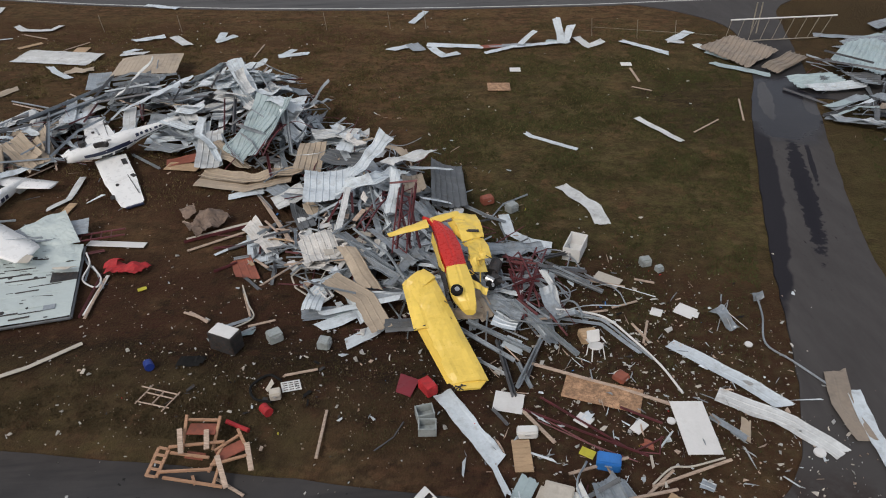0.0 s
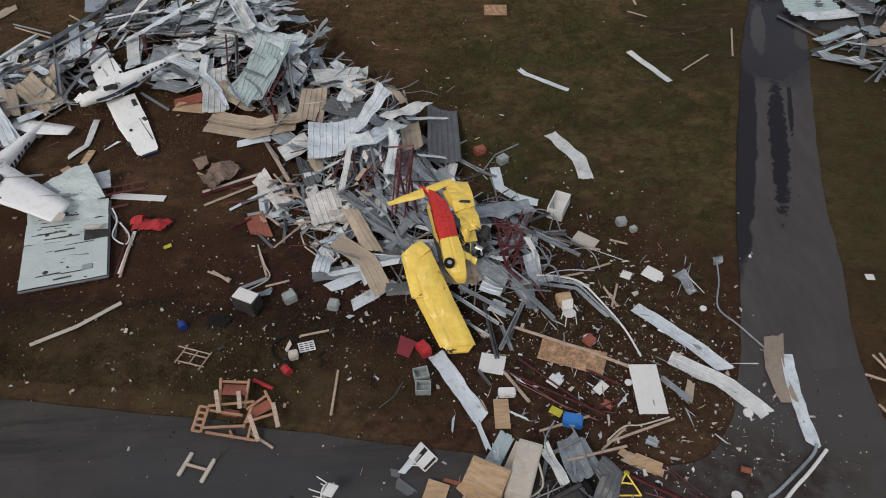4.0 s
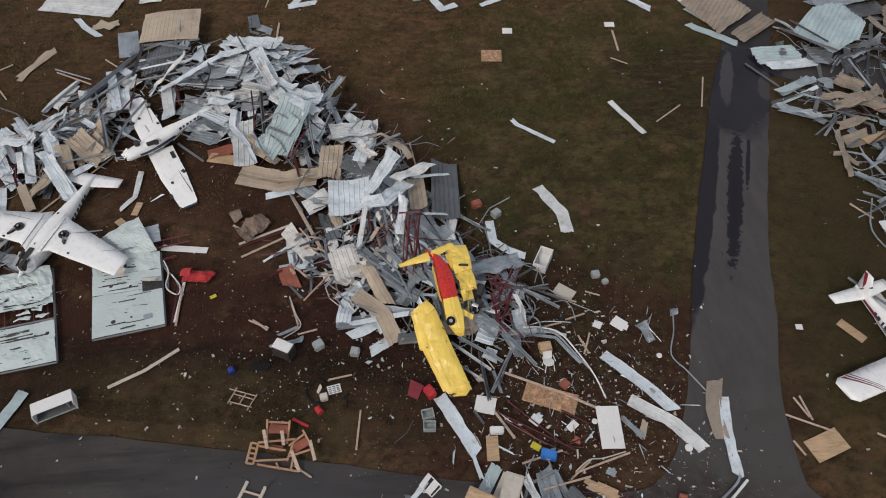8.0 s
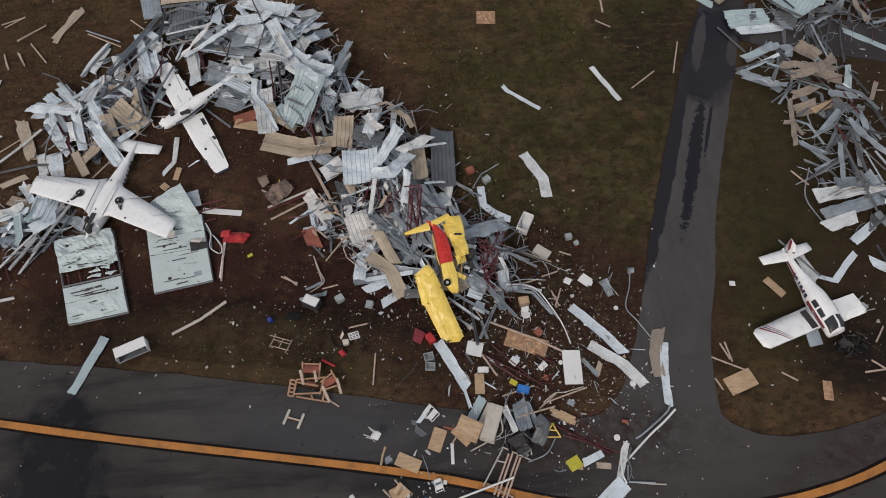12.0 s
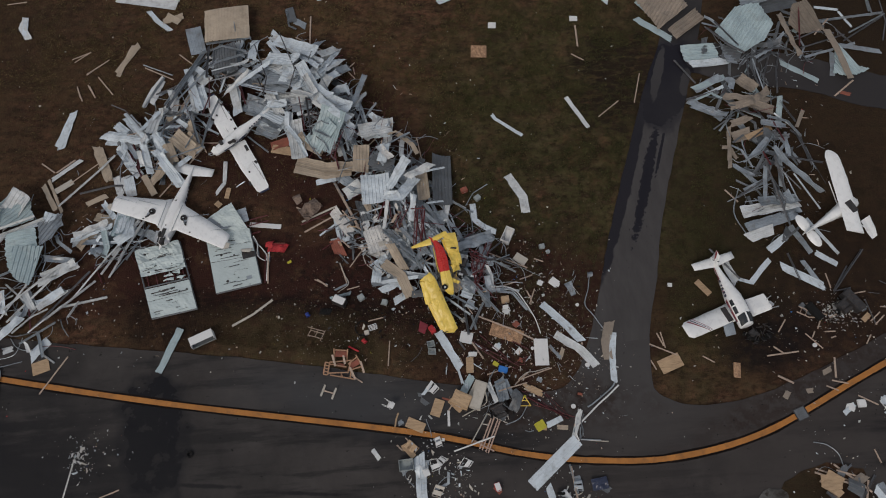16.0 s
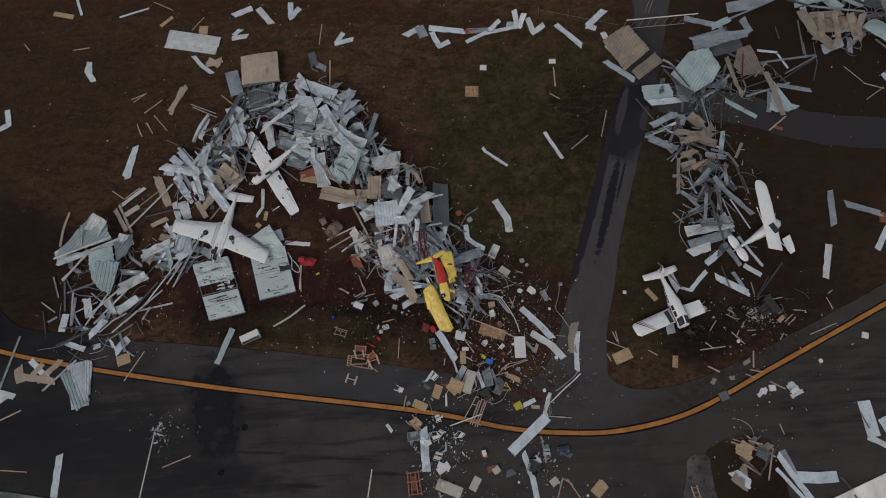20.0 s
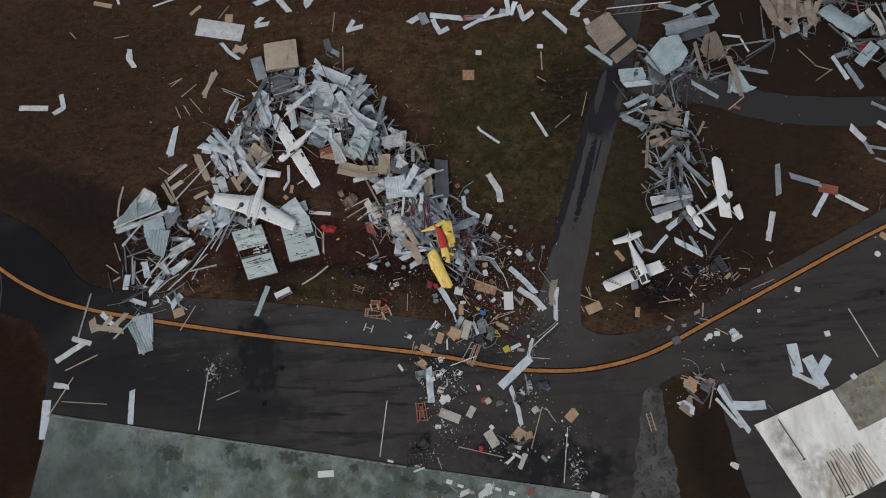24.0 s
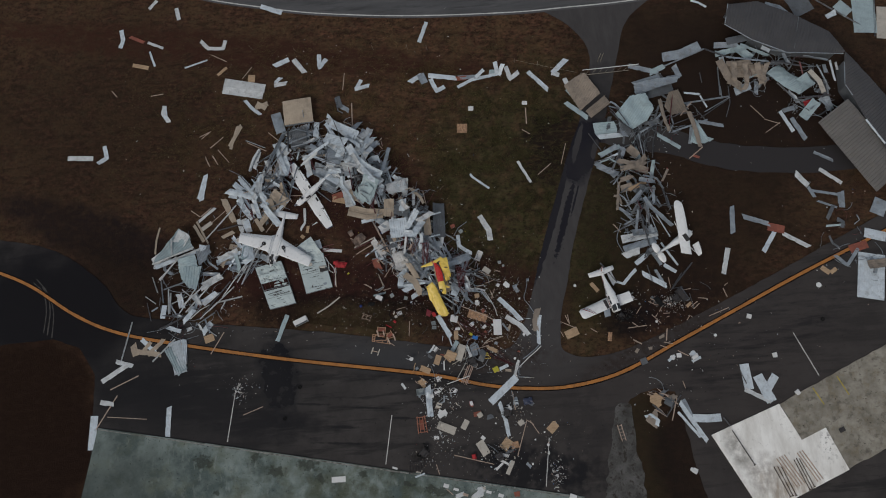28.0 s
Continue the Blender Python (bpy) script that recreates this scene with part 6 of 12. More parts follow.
S("w", 0.53, (50.31, 40.79, 0.5), (51.28, 39.64, 0.5))
S("u", 0.23, (47.24, 40.99, 0.7), (51.75, 40.97, 0.7))
S("u", 0.15, (51.31, 42.52, 1), (51.61, 38.81, 0.1))
S("w", 0.53, (44.99, 39.61, 0.06), (46.22, 36.56, 0.06))
S("w", 0.68, (46.29, 38.5, 0.06), (47.62, 35.3, 0.06))
S("p", 0.09, (41.27, 40.78, 0.06), (42.73, 38.83, 0.06))
S("p", 0.09, (42.7, 38.67, 0.06), (44.66, 37.84, 0.06))
S("p", 0.09, (44.69, 38, 0.06), (42.58, 36.73, 0.06))
S("g", 0.61, (45.36, 39.57, 0.06), (47.34, 40.04, 0.06))
S("u", 0.15, (37.87, 46.79, 0.06), (37.55, 42.62, 0.06))
S("u", 0.23, (32.09, 41.88, 0.06), (38.65, 42.35, 0.06))
S("u", 0.15, (33.99, 40.88, 0.06), (35.07, 39.13, 0.06))
S("g", 1.73, (45.74, 55.22, 0.06), (47.41, 54.53, 0.06), (48.76, 52.98, 0.06))
S("d", 2.83, (50, 56.57, 0.06), (51.17, 53.71, 0.06))
S("b", 0.63, (49.42, 53.18, 0.06), (49.99, 52.86, 0.06))
S("t", 1.72, (55.68, 54.77, 0.06), (57.03, 53.05, 0.06))
S("t", 3.13, (59.38, 55.99, 0.06), (59.13, 53.37, 0.06), (58.7, 49.92, 0.06))
S("w", 0.78, (53.88, 52.83, 0.06), (55.24, 53.4, 0.06))
S("c", 1.71, (61.83, 53.62, 0.06), (60.85, 48.85, 0.06))
S("u", 0.23, (52.75, 55.77, 0.06), (58.19, 51.19, 0.06))
S("u", 0.23, (60.97, 55.39, 0.06), (59.79, 49.3, 0.06))
S("w", 0.32, (35.84, 57.27, 0.06), (36.87, 56.81, 0.06), (37.84, 56.01, 0.06))
S("u", 0.15, (35.31, 46.19, 0.06), (35.37, 44.67, 0.06))
S("c", 0.97, (-3.9, 2.5, 0.06), (-1.82, 1.52, 0.06))
S("c", 0.69, (-0.9, 1.72, 0.06), (-0.25, 2.75, 0.06))
S("b", 0.63, (-3.76, 3.43, 0.06), (-2.73, 4.03, 0.06))
S("b", 0.42, (-4.5, 0.99, 0.06), (-3.88, 0.94, 0.06))
S("c", 1.03, (0.97, 0.1, 0.06), (1.79, -1.49, 0.06))
S("b", 0.41, (1.3, 0.68, 0.06), (1.68, 0.32, 0.06))
S("k", 1.03, (3.77, -0.98, 0.06), (4.71, 0.08, 0.06))
S("o", 0.76, (4.83, -0.73, 0.06), (5.75, -0.53, 0.06))
S("c", 0.48, (4.03, -3.96, 0.06), (4.86, -2.45, 0.06))
S("b", 0.34, (3.44, -1.55, 0.06), (4.37, -1.88, 0.06))
S("b", 0.27, (2.98, -2.04, 0.06), (4.28, -2.8, 0.06))
S("b", 0.27, (2.72, -3.34, 0.06), (3.61, -2.62, 0.06))
S("p", 0.10, (-2.18, -1.25, 0.06), (2.51, -2.67, 0.06))
S("p", 0.10, (5.46, -1.97, 0.06), (6.99, 2.12, 0.06))
S("k", 0.97, (9.6, 0.64, 0.06), (10.53, 1.51, 0.06))
S("g", 0.63, (-6.08, 6.22, 0.06), (-5.47, 6.86, 0.06))
S("d", 0.56, (2.19, 2.83, 0.06), (2.91, 3.05, 0.06))
S("b", 0.42, (4.61, 4.01, 0.06), (5.04, 3.43, 0.06))
S("c", 0.62, (5.98, 1.73, 0.06), (6.58, 2.15, 0.06))
S("u", 0.14, (5.49, 5.86, 0.06), (5.79, 3.91, 0.06))
S("g", 0.56, (5.73, 4.74, 0.06), (6.16, 4.84, 0.06))
S("p", 0.07, (7, 2.19, 0.06), (7.84, 1.58, 0.06))
S("p", 0.07, (7.41, 2.09, 0.06), (8.34, 0.47, 0.06))
S("r", 0.56, (0.56, 3.3, 0.06), (1.41, 3.44, 0.06))
S("w", 0.68, (-0.51, -6.52, 0.22), (0.95, -5.42, 0.1))
S("w", 0.68, (0.57, -5.13, 0.1), (0.67, -6.3, 0.09))
S("w", 0.54, (-2.44, -6.07, 0.14), (-1.32, -5.76, 0.17))
S("p", 0.08, (-3.45, -5.09, 0.06), (-2.69, -5.8, 0.06))
S("b", 0.61, (11.18, -6.96, 0.06), (11.95, -7.27, 0.06))
S("r", 0.61, (4.61, -6.34, 0.06), (5.29, -6.26, 0.06))
S("w", 0.21, (-7.1, -3.45, 0.06), (-5.91, -3.08, 0.06))
S("g", 0.34, (6.47, -2.83, 0.06), (6.96, -3.4, 0.06))
S("p", 0.08, (-4.46, -2.14, 0.06), (-4.14, -3.35, 0.06))
S("u", 0.14, (33.77, 5.81, 0.06), (34.21, 4.41, 0.06))
S("w", 0.95, (27.12, 0.86, 0.06), (28.9, 0.66, 0.22), (30.55, 0.66, 0.06))
S("g", 0.69, (26.25, 3.12, 0.06), (27, 0.9, 0.06))
S("u", 0.21, (30.8, 0.61, 0.06), (31.55, -0.59, 0.06))
S("w", 1.11, (34.36, 6.8, 0.06), (34.5, 3.7, 0.06))
S("w", 1.25, (35.76, 5.31, 0.06), (36.95, 2.01, 0.06))
S("w", 0.97, (36.15, 2.89, 0.06), (37.95, 5.14, 0.06))
S("w", 0.55, (33.96, 3.74, 0.06), (36.88, 2.02, 0.06))
S("k", 0.83, (22.23, 3.57, 0.35), (23.54, 3.33, 0.47))
S("p", 0.11, (22.23, 4.39, 0.26), (25.09, 3.08, 0.23))
S("p", 0.11, (22.73, 2.25, 0.34), (24, 1.27, 0.18))
S("n", 0.62, (24.35, 3.13, 0.41), (25.49, 3.73, 0.15))
S("n", 0.83, (21.81, 1.17, 0.06), (22.79, 0.29, 0.06))
S("c", 0.48, (22.29, 1.61, 0.06), (22.77, 1.1, 0.06))
S("u", 0.17, (26.09, 3.68, 0.2), (24, 1.27, 0.16))
S("b", 0.61, (26.18, -5.11, 0.06), (26.67, -5.41, 0.06))
S("p", 0.06, (26.6, 5.35, 0.06), (26.8, 4.44, 0.06))
S("u", 0.08, (-0.01, 26.18, 0.06), (0.64, 27.23, 0.06), (1.88, 27.96, 0.06))
S("u", 0.07, (0.34, 23.41, 0.42), (0.35, 24.69, 0.2), (0.23, 25.61, 0.24))
S("u", 0.07, (-0.65, 22.87, 0.75), (0.4, 23.34, 0.38), (1.21, 24, 0.27))
S("u", 0.09, (-7.69, 26.91, 0.82), (-6.99, 25.68, 1.06), (-6.71, 24.35, 0.84))
S("u", 0.10, (-6.62, 23.93, 1.02), (-5.51, 22.82, 1.08), (-4.32, 21.77, 0.77))
S("u", 0.10, (-6.48, 24.02, 1.01), (-5.38, 22.3, 1.08), (-4.07, 21.2, 0.85))
S("u", 0.10, (-5.9, 23.95, 1.26), (-4.56, 22.49, 0.97), (-3.94, 20.72, 1.06))
S("w", 0.29, (-7.09, 20.12, 0.15), (-4.12, 20.2, 0.66))
S("t", 0.40, (-7.16, 20.1, 0.19), (-5.61, 20.07, 0.3))
S("h", 0.84, (-7.74, 24.45, 0.59), (-7.21, 22.43, 0.63))
S("g", 0.28, (-3.38, 25.15, 1.57), (-2.11, 24.04, 0.78))
S("u", 0.12, (-1.32, 26.66, 0.53), (-0.21, 25.78, 0.32), (0.5, 25.43, 0.21))
S("w", 0.18, (-1.33, 26.51, 0.59), (-0.05, 25.8, 0.28))
S("u", 0.09, (-1.32, 24.93, 0.52), (-0.06, 25.75, 0.22))
S("g", 0.56, (-0.67, 22.66, 0.8), (1.81, 23.57, 0.18))
S("g", 0.29, (-0.73, 20.75, 1.11), (-0.16, 19.85, 0.96))
S("w", 0.24, (1.1, 20.5, 1.27), (1.42, 19.75, 0.93), (1.44, 18.73, 0.58))
S("w", 0.18, (1.45, 18.86, 0.62), (2.66, 18.8, 0.31), (3.44, 18.64, 0.18))
S("u", 0.09, (1.56, 20.87, 1.16), (2.92, 20.52, 0.56))
S("u", 0.09, (1.36, 21.32, 1.01), (3.76, 20.46, 0.32))
S("u", 0.08, (1.86, 20.98, 0.98), (2.97, 21.54, 0.41))
S("u", 0.08, (0.31, 19.27, 0.84), (1.03, 18.64, 0.53))
S("u", 0.08, (-0.81, 19.96, 0.88), (-0.52, 18.82, 0.42))
S("u", 0.08, (-1.24, 19.65, 0.92), (-0.77, 18.91, 0.57))
S("m", 0.09, (0.21, 21.85, 0.87), (0.84, 19.34, 0.9))
S("m", 0.09, (0.84, 21.51, 1.04), (-0.03, 19.86, 0.94))
S("m", 0.09, (1.04, 21.03, 1.22), (0.3, 19.17, 0.76))
S("m", 0.09, (-0.1, 20.42, 1.06), (0.9, 19.94, 1.18))
S("p", 0.06, (3.57, 19.6, 0.06), (4.58, 19.89, 0.06))
S("b", 0.32, (5.82, 19.34, 0.06), (6.53, 18.9, 0.06))
S("b", 0.17, (4.96, 19.32, 0.06), (5.26, 19.2, 0.06))
S("p", 0.06, (4.88, 21.22, 0.06), (5.57, 20.92, 0.06))
S("c", 0.69, (3.43, 21.59, 0.06), (4.22, 20.94, 0.06))
S("u", 0.08, (-8.35, 22.41, 0.31), (-7.92, 22.77, 0.47), (-7.64, 22.43, 0.44))
S("u", 0.08, (-7.92, 21.86, 0.33), (-7.21, 20.66, 0.32))
S("u", 0.07, (-7.08, 21.56, 0.43), (-6.68, 20.8, 0.28))
S("p", 0.08, (-6.78, 22.59, 0.72), (-5.32, 22.45, 0.88))
S("g", 0.41, (-2.91, 22.43, 0.88), (-2.47, 20.79, 1.25))
S("w", 0.37, (-4.44, 24.86, 1.78), (-3.94, 26.45, 2.09))
S("u", 0.10, (-5.25, 26.59, 1.84), (-5.02, 24.93, 1.54))
S("w", 0.28, (-6.54, 24.14, 1.08), (-6.11, 26.2, 1.91))
S("u", 0.10, (-15.05, 43.79, 0.97), (-13.12, 38.03, 3.27), (-13.76, 36.79, 2.42))
S("u", 0.10, (-12.2, 33.43, 1.78), (-11.1, 33.44, 2.52), (-10.11, 33.22, 1.82))
S("u", 0.09, (-11.67, 32.57, 1.67), (-11.06, 32.12, 1.4), (-10.57, 31.19, 1.16))
S("u", 0.10, (-12.73, 33.16, 1.42), (-12.21, 32.02, 1.14), (-11.38, 30.88, 0.87))
S("u", 0.13, (-8.71, 33.56, 1.62), (-8.51, 35.73, 1.25))
S("g", 0.51, (-8.71, 34.88, 1.97), (-7.65, 39.02, 0.52))
S("u", 0.08, (-8.19, 35.59, 1.14), (-7.98, 34.36, 1.2))
S("w", 0.82, (-8.12, 32.67, 1.1), (-5.89, 33.91, 0.69))
S("h", 0.61, (-6.4, 30.7, 2.15), (-5.73, 29.78, 1.94))
S("w", 0.50, (-7.38, 34.93, 0.78), (-6.81, 34.44, 0.62))
S("d", 1.07, (-7.39, 30.18, 1.47), (-5.55, 29.38, 1.47))
S("u", 0.14, (-10.8, 29.56, 0.17), (-9.77, 27.77, 0.21))
S("u", 0.13, (-17.71, 33.98, 0.06), (-15.92, 32.3, 0.06))
S("r", 0.82, (-15.71, 32.84, 0.2), (-13.94, 33.23, 0.36))
S("u", 0.10, (-17.46, 34.48, 0.36), (-15.55, 33.28, 0.43), (-14.26, 33.71, 0.61))
S("p", 0.06, (-9.17, 39.87, 0.06), (-8.6, 39.11, 0.06))
S("p", 0.06, (-8.73, 40.27, 0.06), (-8.58, 39.54, 0.06))
S("u", 0.18, (-39.53, 13.09, 0.06), (-36.66, 15.74, 0.06))
S("u", 0.18, (-43.54, 13.42, 0.06), (-42.21, 18.38, 0.06))
S("n", 0.51, (-40.87, 14.28, 0.06), (-39.73, 15.63, 0.06))
S("n", 0.58, (-40.13, 14, 0.06), (-38.48, 15.31, 0.06), (-38.12, 15.86, 0.06))
S("w", 0.69, (-16.09, 40.77, 1.13), (-13.19, 37.49, 2.71))
S("w", 0.53, (-16.13, 43.32, 0.49), (-13.04, 37.86, 2.79))
S("w", 0.49, (-14.34, 41.98, 1.22), (-11.33, 38.76, 2.52))
S("w", 0.53, (-15.91, 44.66, 0.16), (-14.76, 43.1, 0.53))
S("w", 0.45, (-11.42, 37.88, 2.57), (-9.96, 41.19, 1.16))
S("w", 0.35, (-10.87, 38.51, 2.12), (-9.62, 40.01, 1.25))
S("w", 0.57, (-12.46, 37.58, 3.06), (-12.21, 37.3, 2.55), (-11.61, 36.29, 2.27))
S("w", 0.50, (-13.58, 36.88, 2.18), (-11.88, 36.13, 2.1))
S("w", 0.63, (-11.83, 37.38, 2.01), (-10.35, 35.85, 2.22))
S("w", 0.65, (-11.48, 36.36, 1.68), (-9.97, 34.02, 2.87), (-8.86, 33.53, 2.25))
S("w", 0.38, (-18.22, 38.69, 0.91), (-14.78, 36.71, 1.93))
S("w", 0.35, (-18.11, 39.99, 1.09), (-16.98, 38.83, 1.09))
S("w", 0.39, (-18.9, 40.32, 1.27), (-17.57, 41.05, 1.08))
S("w", 0.81, (-15.72, 37.08, 1.39), (-15.19, 36.08, 1.31), (-14.72, 35.17, 1.09))
S("w", 0.42, (-14.09, 35.27, 1.38), (-14.21, 34.2, 1.03), (-13.06, 32.46, 1.02))
S("w", 0.73, (-15.52, 34.65, 0.61), (-14.31, 34.75, 0.77))
S("w", 0.57, (-16.98, 35.09, 0.33), (-15.45, 34.13, 0.31))
S("w", 0.32, (-13.66, 33.6, 0.88), (-13.09, 32.36, 0.89), (-12.6, 31.27, 0.81))
S("w", 0.25, (-9.65, 33.36, 2.49), (-9.37, 32.44, 1.19))
S("w", 0.55, (-9.14, 33.43, 1.94), (-8.55, 33.16, 1.33))
S("g", 0.43, (-13.13, 35.82, 1.49), (-12.14, 35.95, 1.53))
S("g", 0.40, (-14.81, 35.2, 1.07), (-13.8, 35.73, 1.4))
S("u", 0.10, (-17.2, 42.7, 0.99), (-15.8, 38.31, 2), (-16.11, 37.25, 1.59))
S("u", 0.10, (-17.53, 38.13, 1.2), (-13.87, 36.39, 2.13))
S("u", 0.10, (-15.66, 36.42, 1.6), (-13.75, 35.71, 1.63), (-12.51, 35.66, 2))
S("u", 0.10, (-11.39, 38, 2.78), (-10.95, 37.38, 2.2), (-10.62, 36.67, 1.9))
S("u", 0.08, (-18.14, 37.02, 0.84), (-16.45, 36.73, 1.29))
S("m", 0.14, (-18.43, 38.79, 0.95), (-17.72, 36.65, 0.9))
S("m", 0.13, (-13.05, 36.21, 2.01), (-12.59, 33.16, 1.63))
S("w", 0.59, (-23.13, 41.02, 0.46), (-22.45, 38.98, 0.51), (-21.44, 36.21, 1.09))
S("w", 0.61, (-22.37, 41.09, 0.52), (-21.26, 39.95, 0.6))
S("u", 0.15, (-22.2, 35.84, 1.57), (-21.62, 33.31, 0.75))
S("u", 0.15, (-22.03, 35.46, 1.45), (-21.43, 33.24, 0.69))
S("w", 0.42, (-28.08, 36.94, 0.38), (-26.29, 34.37, 1.43), (-25.21, 33.01, 1.74))
S("w", 0.42, (-25.71, 35.42, 1.06), (-24.27, 33.06, 1.61))
S("w", 0.46, (-26.06, 34.22, 1.65), (-25.51, 35.45, 1.17), (-24.82, 36.64, 0.85))
S("w", 0.53, (-24.86, 32.34, 1.48), (-24.22, 31.77, 1.12), (-23.54, 30.97, 0.72))
S("w", 0.39, (-23.55, 35.58, 1.2), (-22.42, 34.65, 1.12))
S("u", 0.25, (-26.67, 37.49, 0.21), (-25.17, 40.47, 0.18))
S("u", 0.16, (-25.58, 38.52, 0.39), (-23.38, 39.33, 0.47))
S("u", 0.16, (-24.41, 36.79, 0.92), (-22.95, 39.59, 0.46))
S("u", 0.15, (-21.25, 32.91, 0.66), (-20.68, 35.24, 0.9), (-20.01, 37.42, 0.7))
S("u", 0.15, (-21.97, 42.18, 0.78), (-19.85, 42.44, 1.33), (-17.76, 41.74, 1.34))
S("u", 0.14, (-20.69, 40.01, 1.17), (-18.24, 40.36, 1.39))
S("u", 0.14, (-20.98, 39.17, 0.88), (-18.02, 39.56, 1.13))
S("u", 0.11, (-27.17, 42, 0.06), (-24.5, 40.68, 0.06))
S("w", 0.39, (-26.67, 37.54, 0.22), (-26.1, 39.37, 0.11), (-25.25, 40.6, 0.14))
S("m", 0.12, (-21, 39.6, 0.81), (-20.78, 36.51, 0.9))
S("m", 0.12, (-21.2, 35.76, 1.14), (-20.82, 38.07, 0.7))
S("u", 0.10, (-23.66, 39.02, 0.56), (-22.24, 35.77, 1.41))
S("u", 0.10, (-29.34, 37.75, 0.45), (-28.06, 37.02, 0.54), (-26.21, 34.73, 1.31))
S("g", 0.38, (-27.8, 34.31, 0.72), (-26.21, 31.86, 1.19))
S("w", 0.37, (-26.09, 32.45, 1.47), (-25.85, 31.24, 0.9))
S("u", 0.11, (-24.25, 33.42, 1.71), (-24.17, 35.38, 1.24))
S("u", 0.11, (-23.68, 31.86, 0.98), (-21.17, 33.06, 0.51))
S("w", 0.42, (-23.11, 31.34, 0.57), (-21.24, 33.17, 0.41))
S("u", 0.11, (-22.5, 32.69, 0.97), (-21.84, 34.02, 0.99))
S("m", 0.14, (-18.37, 39.07, 0.83), (-17.75, 36.68, 0.77))
S("w", 0.69, (-19.1, 38.95, 0.65), (-18.42, 36.16, 0.49))
S("u", 0.10, (-17.29, 40.39, 1.05), (-15.99, 37.12, 1.57))
S("g", 0.63, (-18.3, 40.17, 1.07), (-16.54, 38.8, 1.36))
S("m", 0.05, (2.3, 11.53, 0.06), (3.64, 10.48, 0.06), (6.31, 8.91, 0.06))
S("m", 0.05, (2.78, 11.08, 0.06), (4.39, 10.97, 0.06), (5.96, 9.13, 0.06))
S("m", 0.05, (3.45, 10.1, 0.06), (4.71, 9.61, 0.06), (6.46, 8.96, 0.06))
S("m", 0.05, (4.37, 10.83, 0.06), (4.91, 9.99, 0.06), (5.67, 9.02, 0.06))
S("m", 0.05, (3.81, 10.74, 0.06), (4.6, 9.75, 0.06), (5.34, 9.43, 0.06))
S("m", 0.06, (-0.11, 14.54, 0.06), (1.18, 13.57, 0.06), (2.47, 12.77, 0.06))
S("m", 0.06, (0.17, 14.52, 0.06), (1.56, 13.26, 0.06))
S("m", 0.07, (2.52, 13.19, 0.06), (2.97, 13.37, 0.06), (3.49, 13.62, 0.06))
S("m", 0.07, (2.58, 13.11, 0.06), (3.19, 13, 0.06), (3.45, 13.62, 0.06))
S("u", 0.04, (-5.05, 13.82, 0.06), (-4.47, 14.28, 0.06), (-4.16, 14.84, 0.06))
S("u", 0.07, (-1.6, 9.65, 0.06), (-0.56, 10.13, 0.06), (0.22, 10.53, 0.06))
S("u", 0.07, (0.22, 10.53, 0.06), (0.23, 11, 0.06), (0.19, 11.48, 0.06))
S("u", 0.07, (2.72, 8.34, 0.06), (2.97, 8.23, 0.06), (3.33, 8.29, 0.06))
S("u", 0.08, (-1.12, 7.8, 0.06), (0.12, 9.62, 0.06))
S("n", 0.34, (4.97, 8.43, 0.06), (5.74, 8.31, 0.06))
S("r", 0.13, (-2.96, 11.03, 0.06), (-2.44, 10.86, 0.06))
S("k", 0.11, (-6.41, 9.26, 0.06), (-6.31, 9.76, 0.06), (-6.14, 10.21, 0.06))
S("g", 0.34, (-6.17, 9.43, 0.06), (-5.83, 9.6, 0.06))
S("d", 0.37, (-4.5, 11.08, 0.06), (-3.99, 10.64, 0.06))
S("d", 0.27, (-4.69, 11.43, 0.06), (-4.36, 11.34, 0.06))
S("g", 0.39, (-3.69, 8.05, 0.06), (-3.3, 8.15, 0.06))
S("b", 0.21, (-3.17, 8.14, 0.06), (-2.98, 8.12, 0.06))
S("p", 0.07, (-5.71, 8.45, 0.06), (-5.19, 7.79, 0.06))
S("p", 0.07, (-6.34, 8, 0.06), (-5.97, 7.6, 0.06))
S("k", 0.44, (-5.97, 7.72, 0.06), (-5.38, 7.99, 0.06))
S("u", 0.05, (-4.19, 9.61, 0.06), (-3.96, 8.95, 0.06), (-3.86, 8.44, 0.06))
S("u", 0.08, (6.38, 8.58, 0.06), (6.07, 7.97, 0.06))
S("u", 0.08, (6.62, 8.31, 0.06), (6.47, 7.56, 0.06))
S("u", 0.10, (6.49, 7.43, 0.06), (7.89, 7.27, 0.06))
S("b", 0.21, (6.54, 9.08, 0.06), (6.82, 9.46, 0.06))
S("n", 0.46, (3.1, 11.4, 0.06), (4.1, 10.85, 0.06))
S("k", 0.27, (2.99, 11.61, 0.06), (3.59, 11.03, 0.06), (4.22, 10.71, 0.06))
S("p", 0.05, (2.39, 11.66, 0.06), (3.38, 12.42, 0.06))
S("p", 0.05, (2.63, 11.92, 0.06), (3.77, 12.25, 0.06), (5.15, 12.64, 0.06))
S("g", 0.35, (4, 11.95, 0.06), (4.31, 11.72, 0.06))
S("p", 0.08, (12.51, 13.87, 0.06), (14.39, 12.9, 0.06))
S("k", 1.04, (12.97, 12.06, 0.06), (14.58, 12.62, 0.06))
S("p", 0.06, (12.4, 12.64, 0.06), (12.68, 11.95, 0.06))
S("p", 0.04, (13.18, 14.66, 0.06), (13.53, 13.66, 0.06))
S("p", 0.04, (13.47, 14.71, 0.06), (13.62, 13.51, 0.06))
S("k", 0.50, (16.93, 18.47, 0.06), (17.73, 17.33, 0.06))
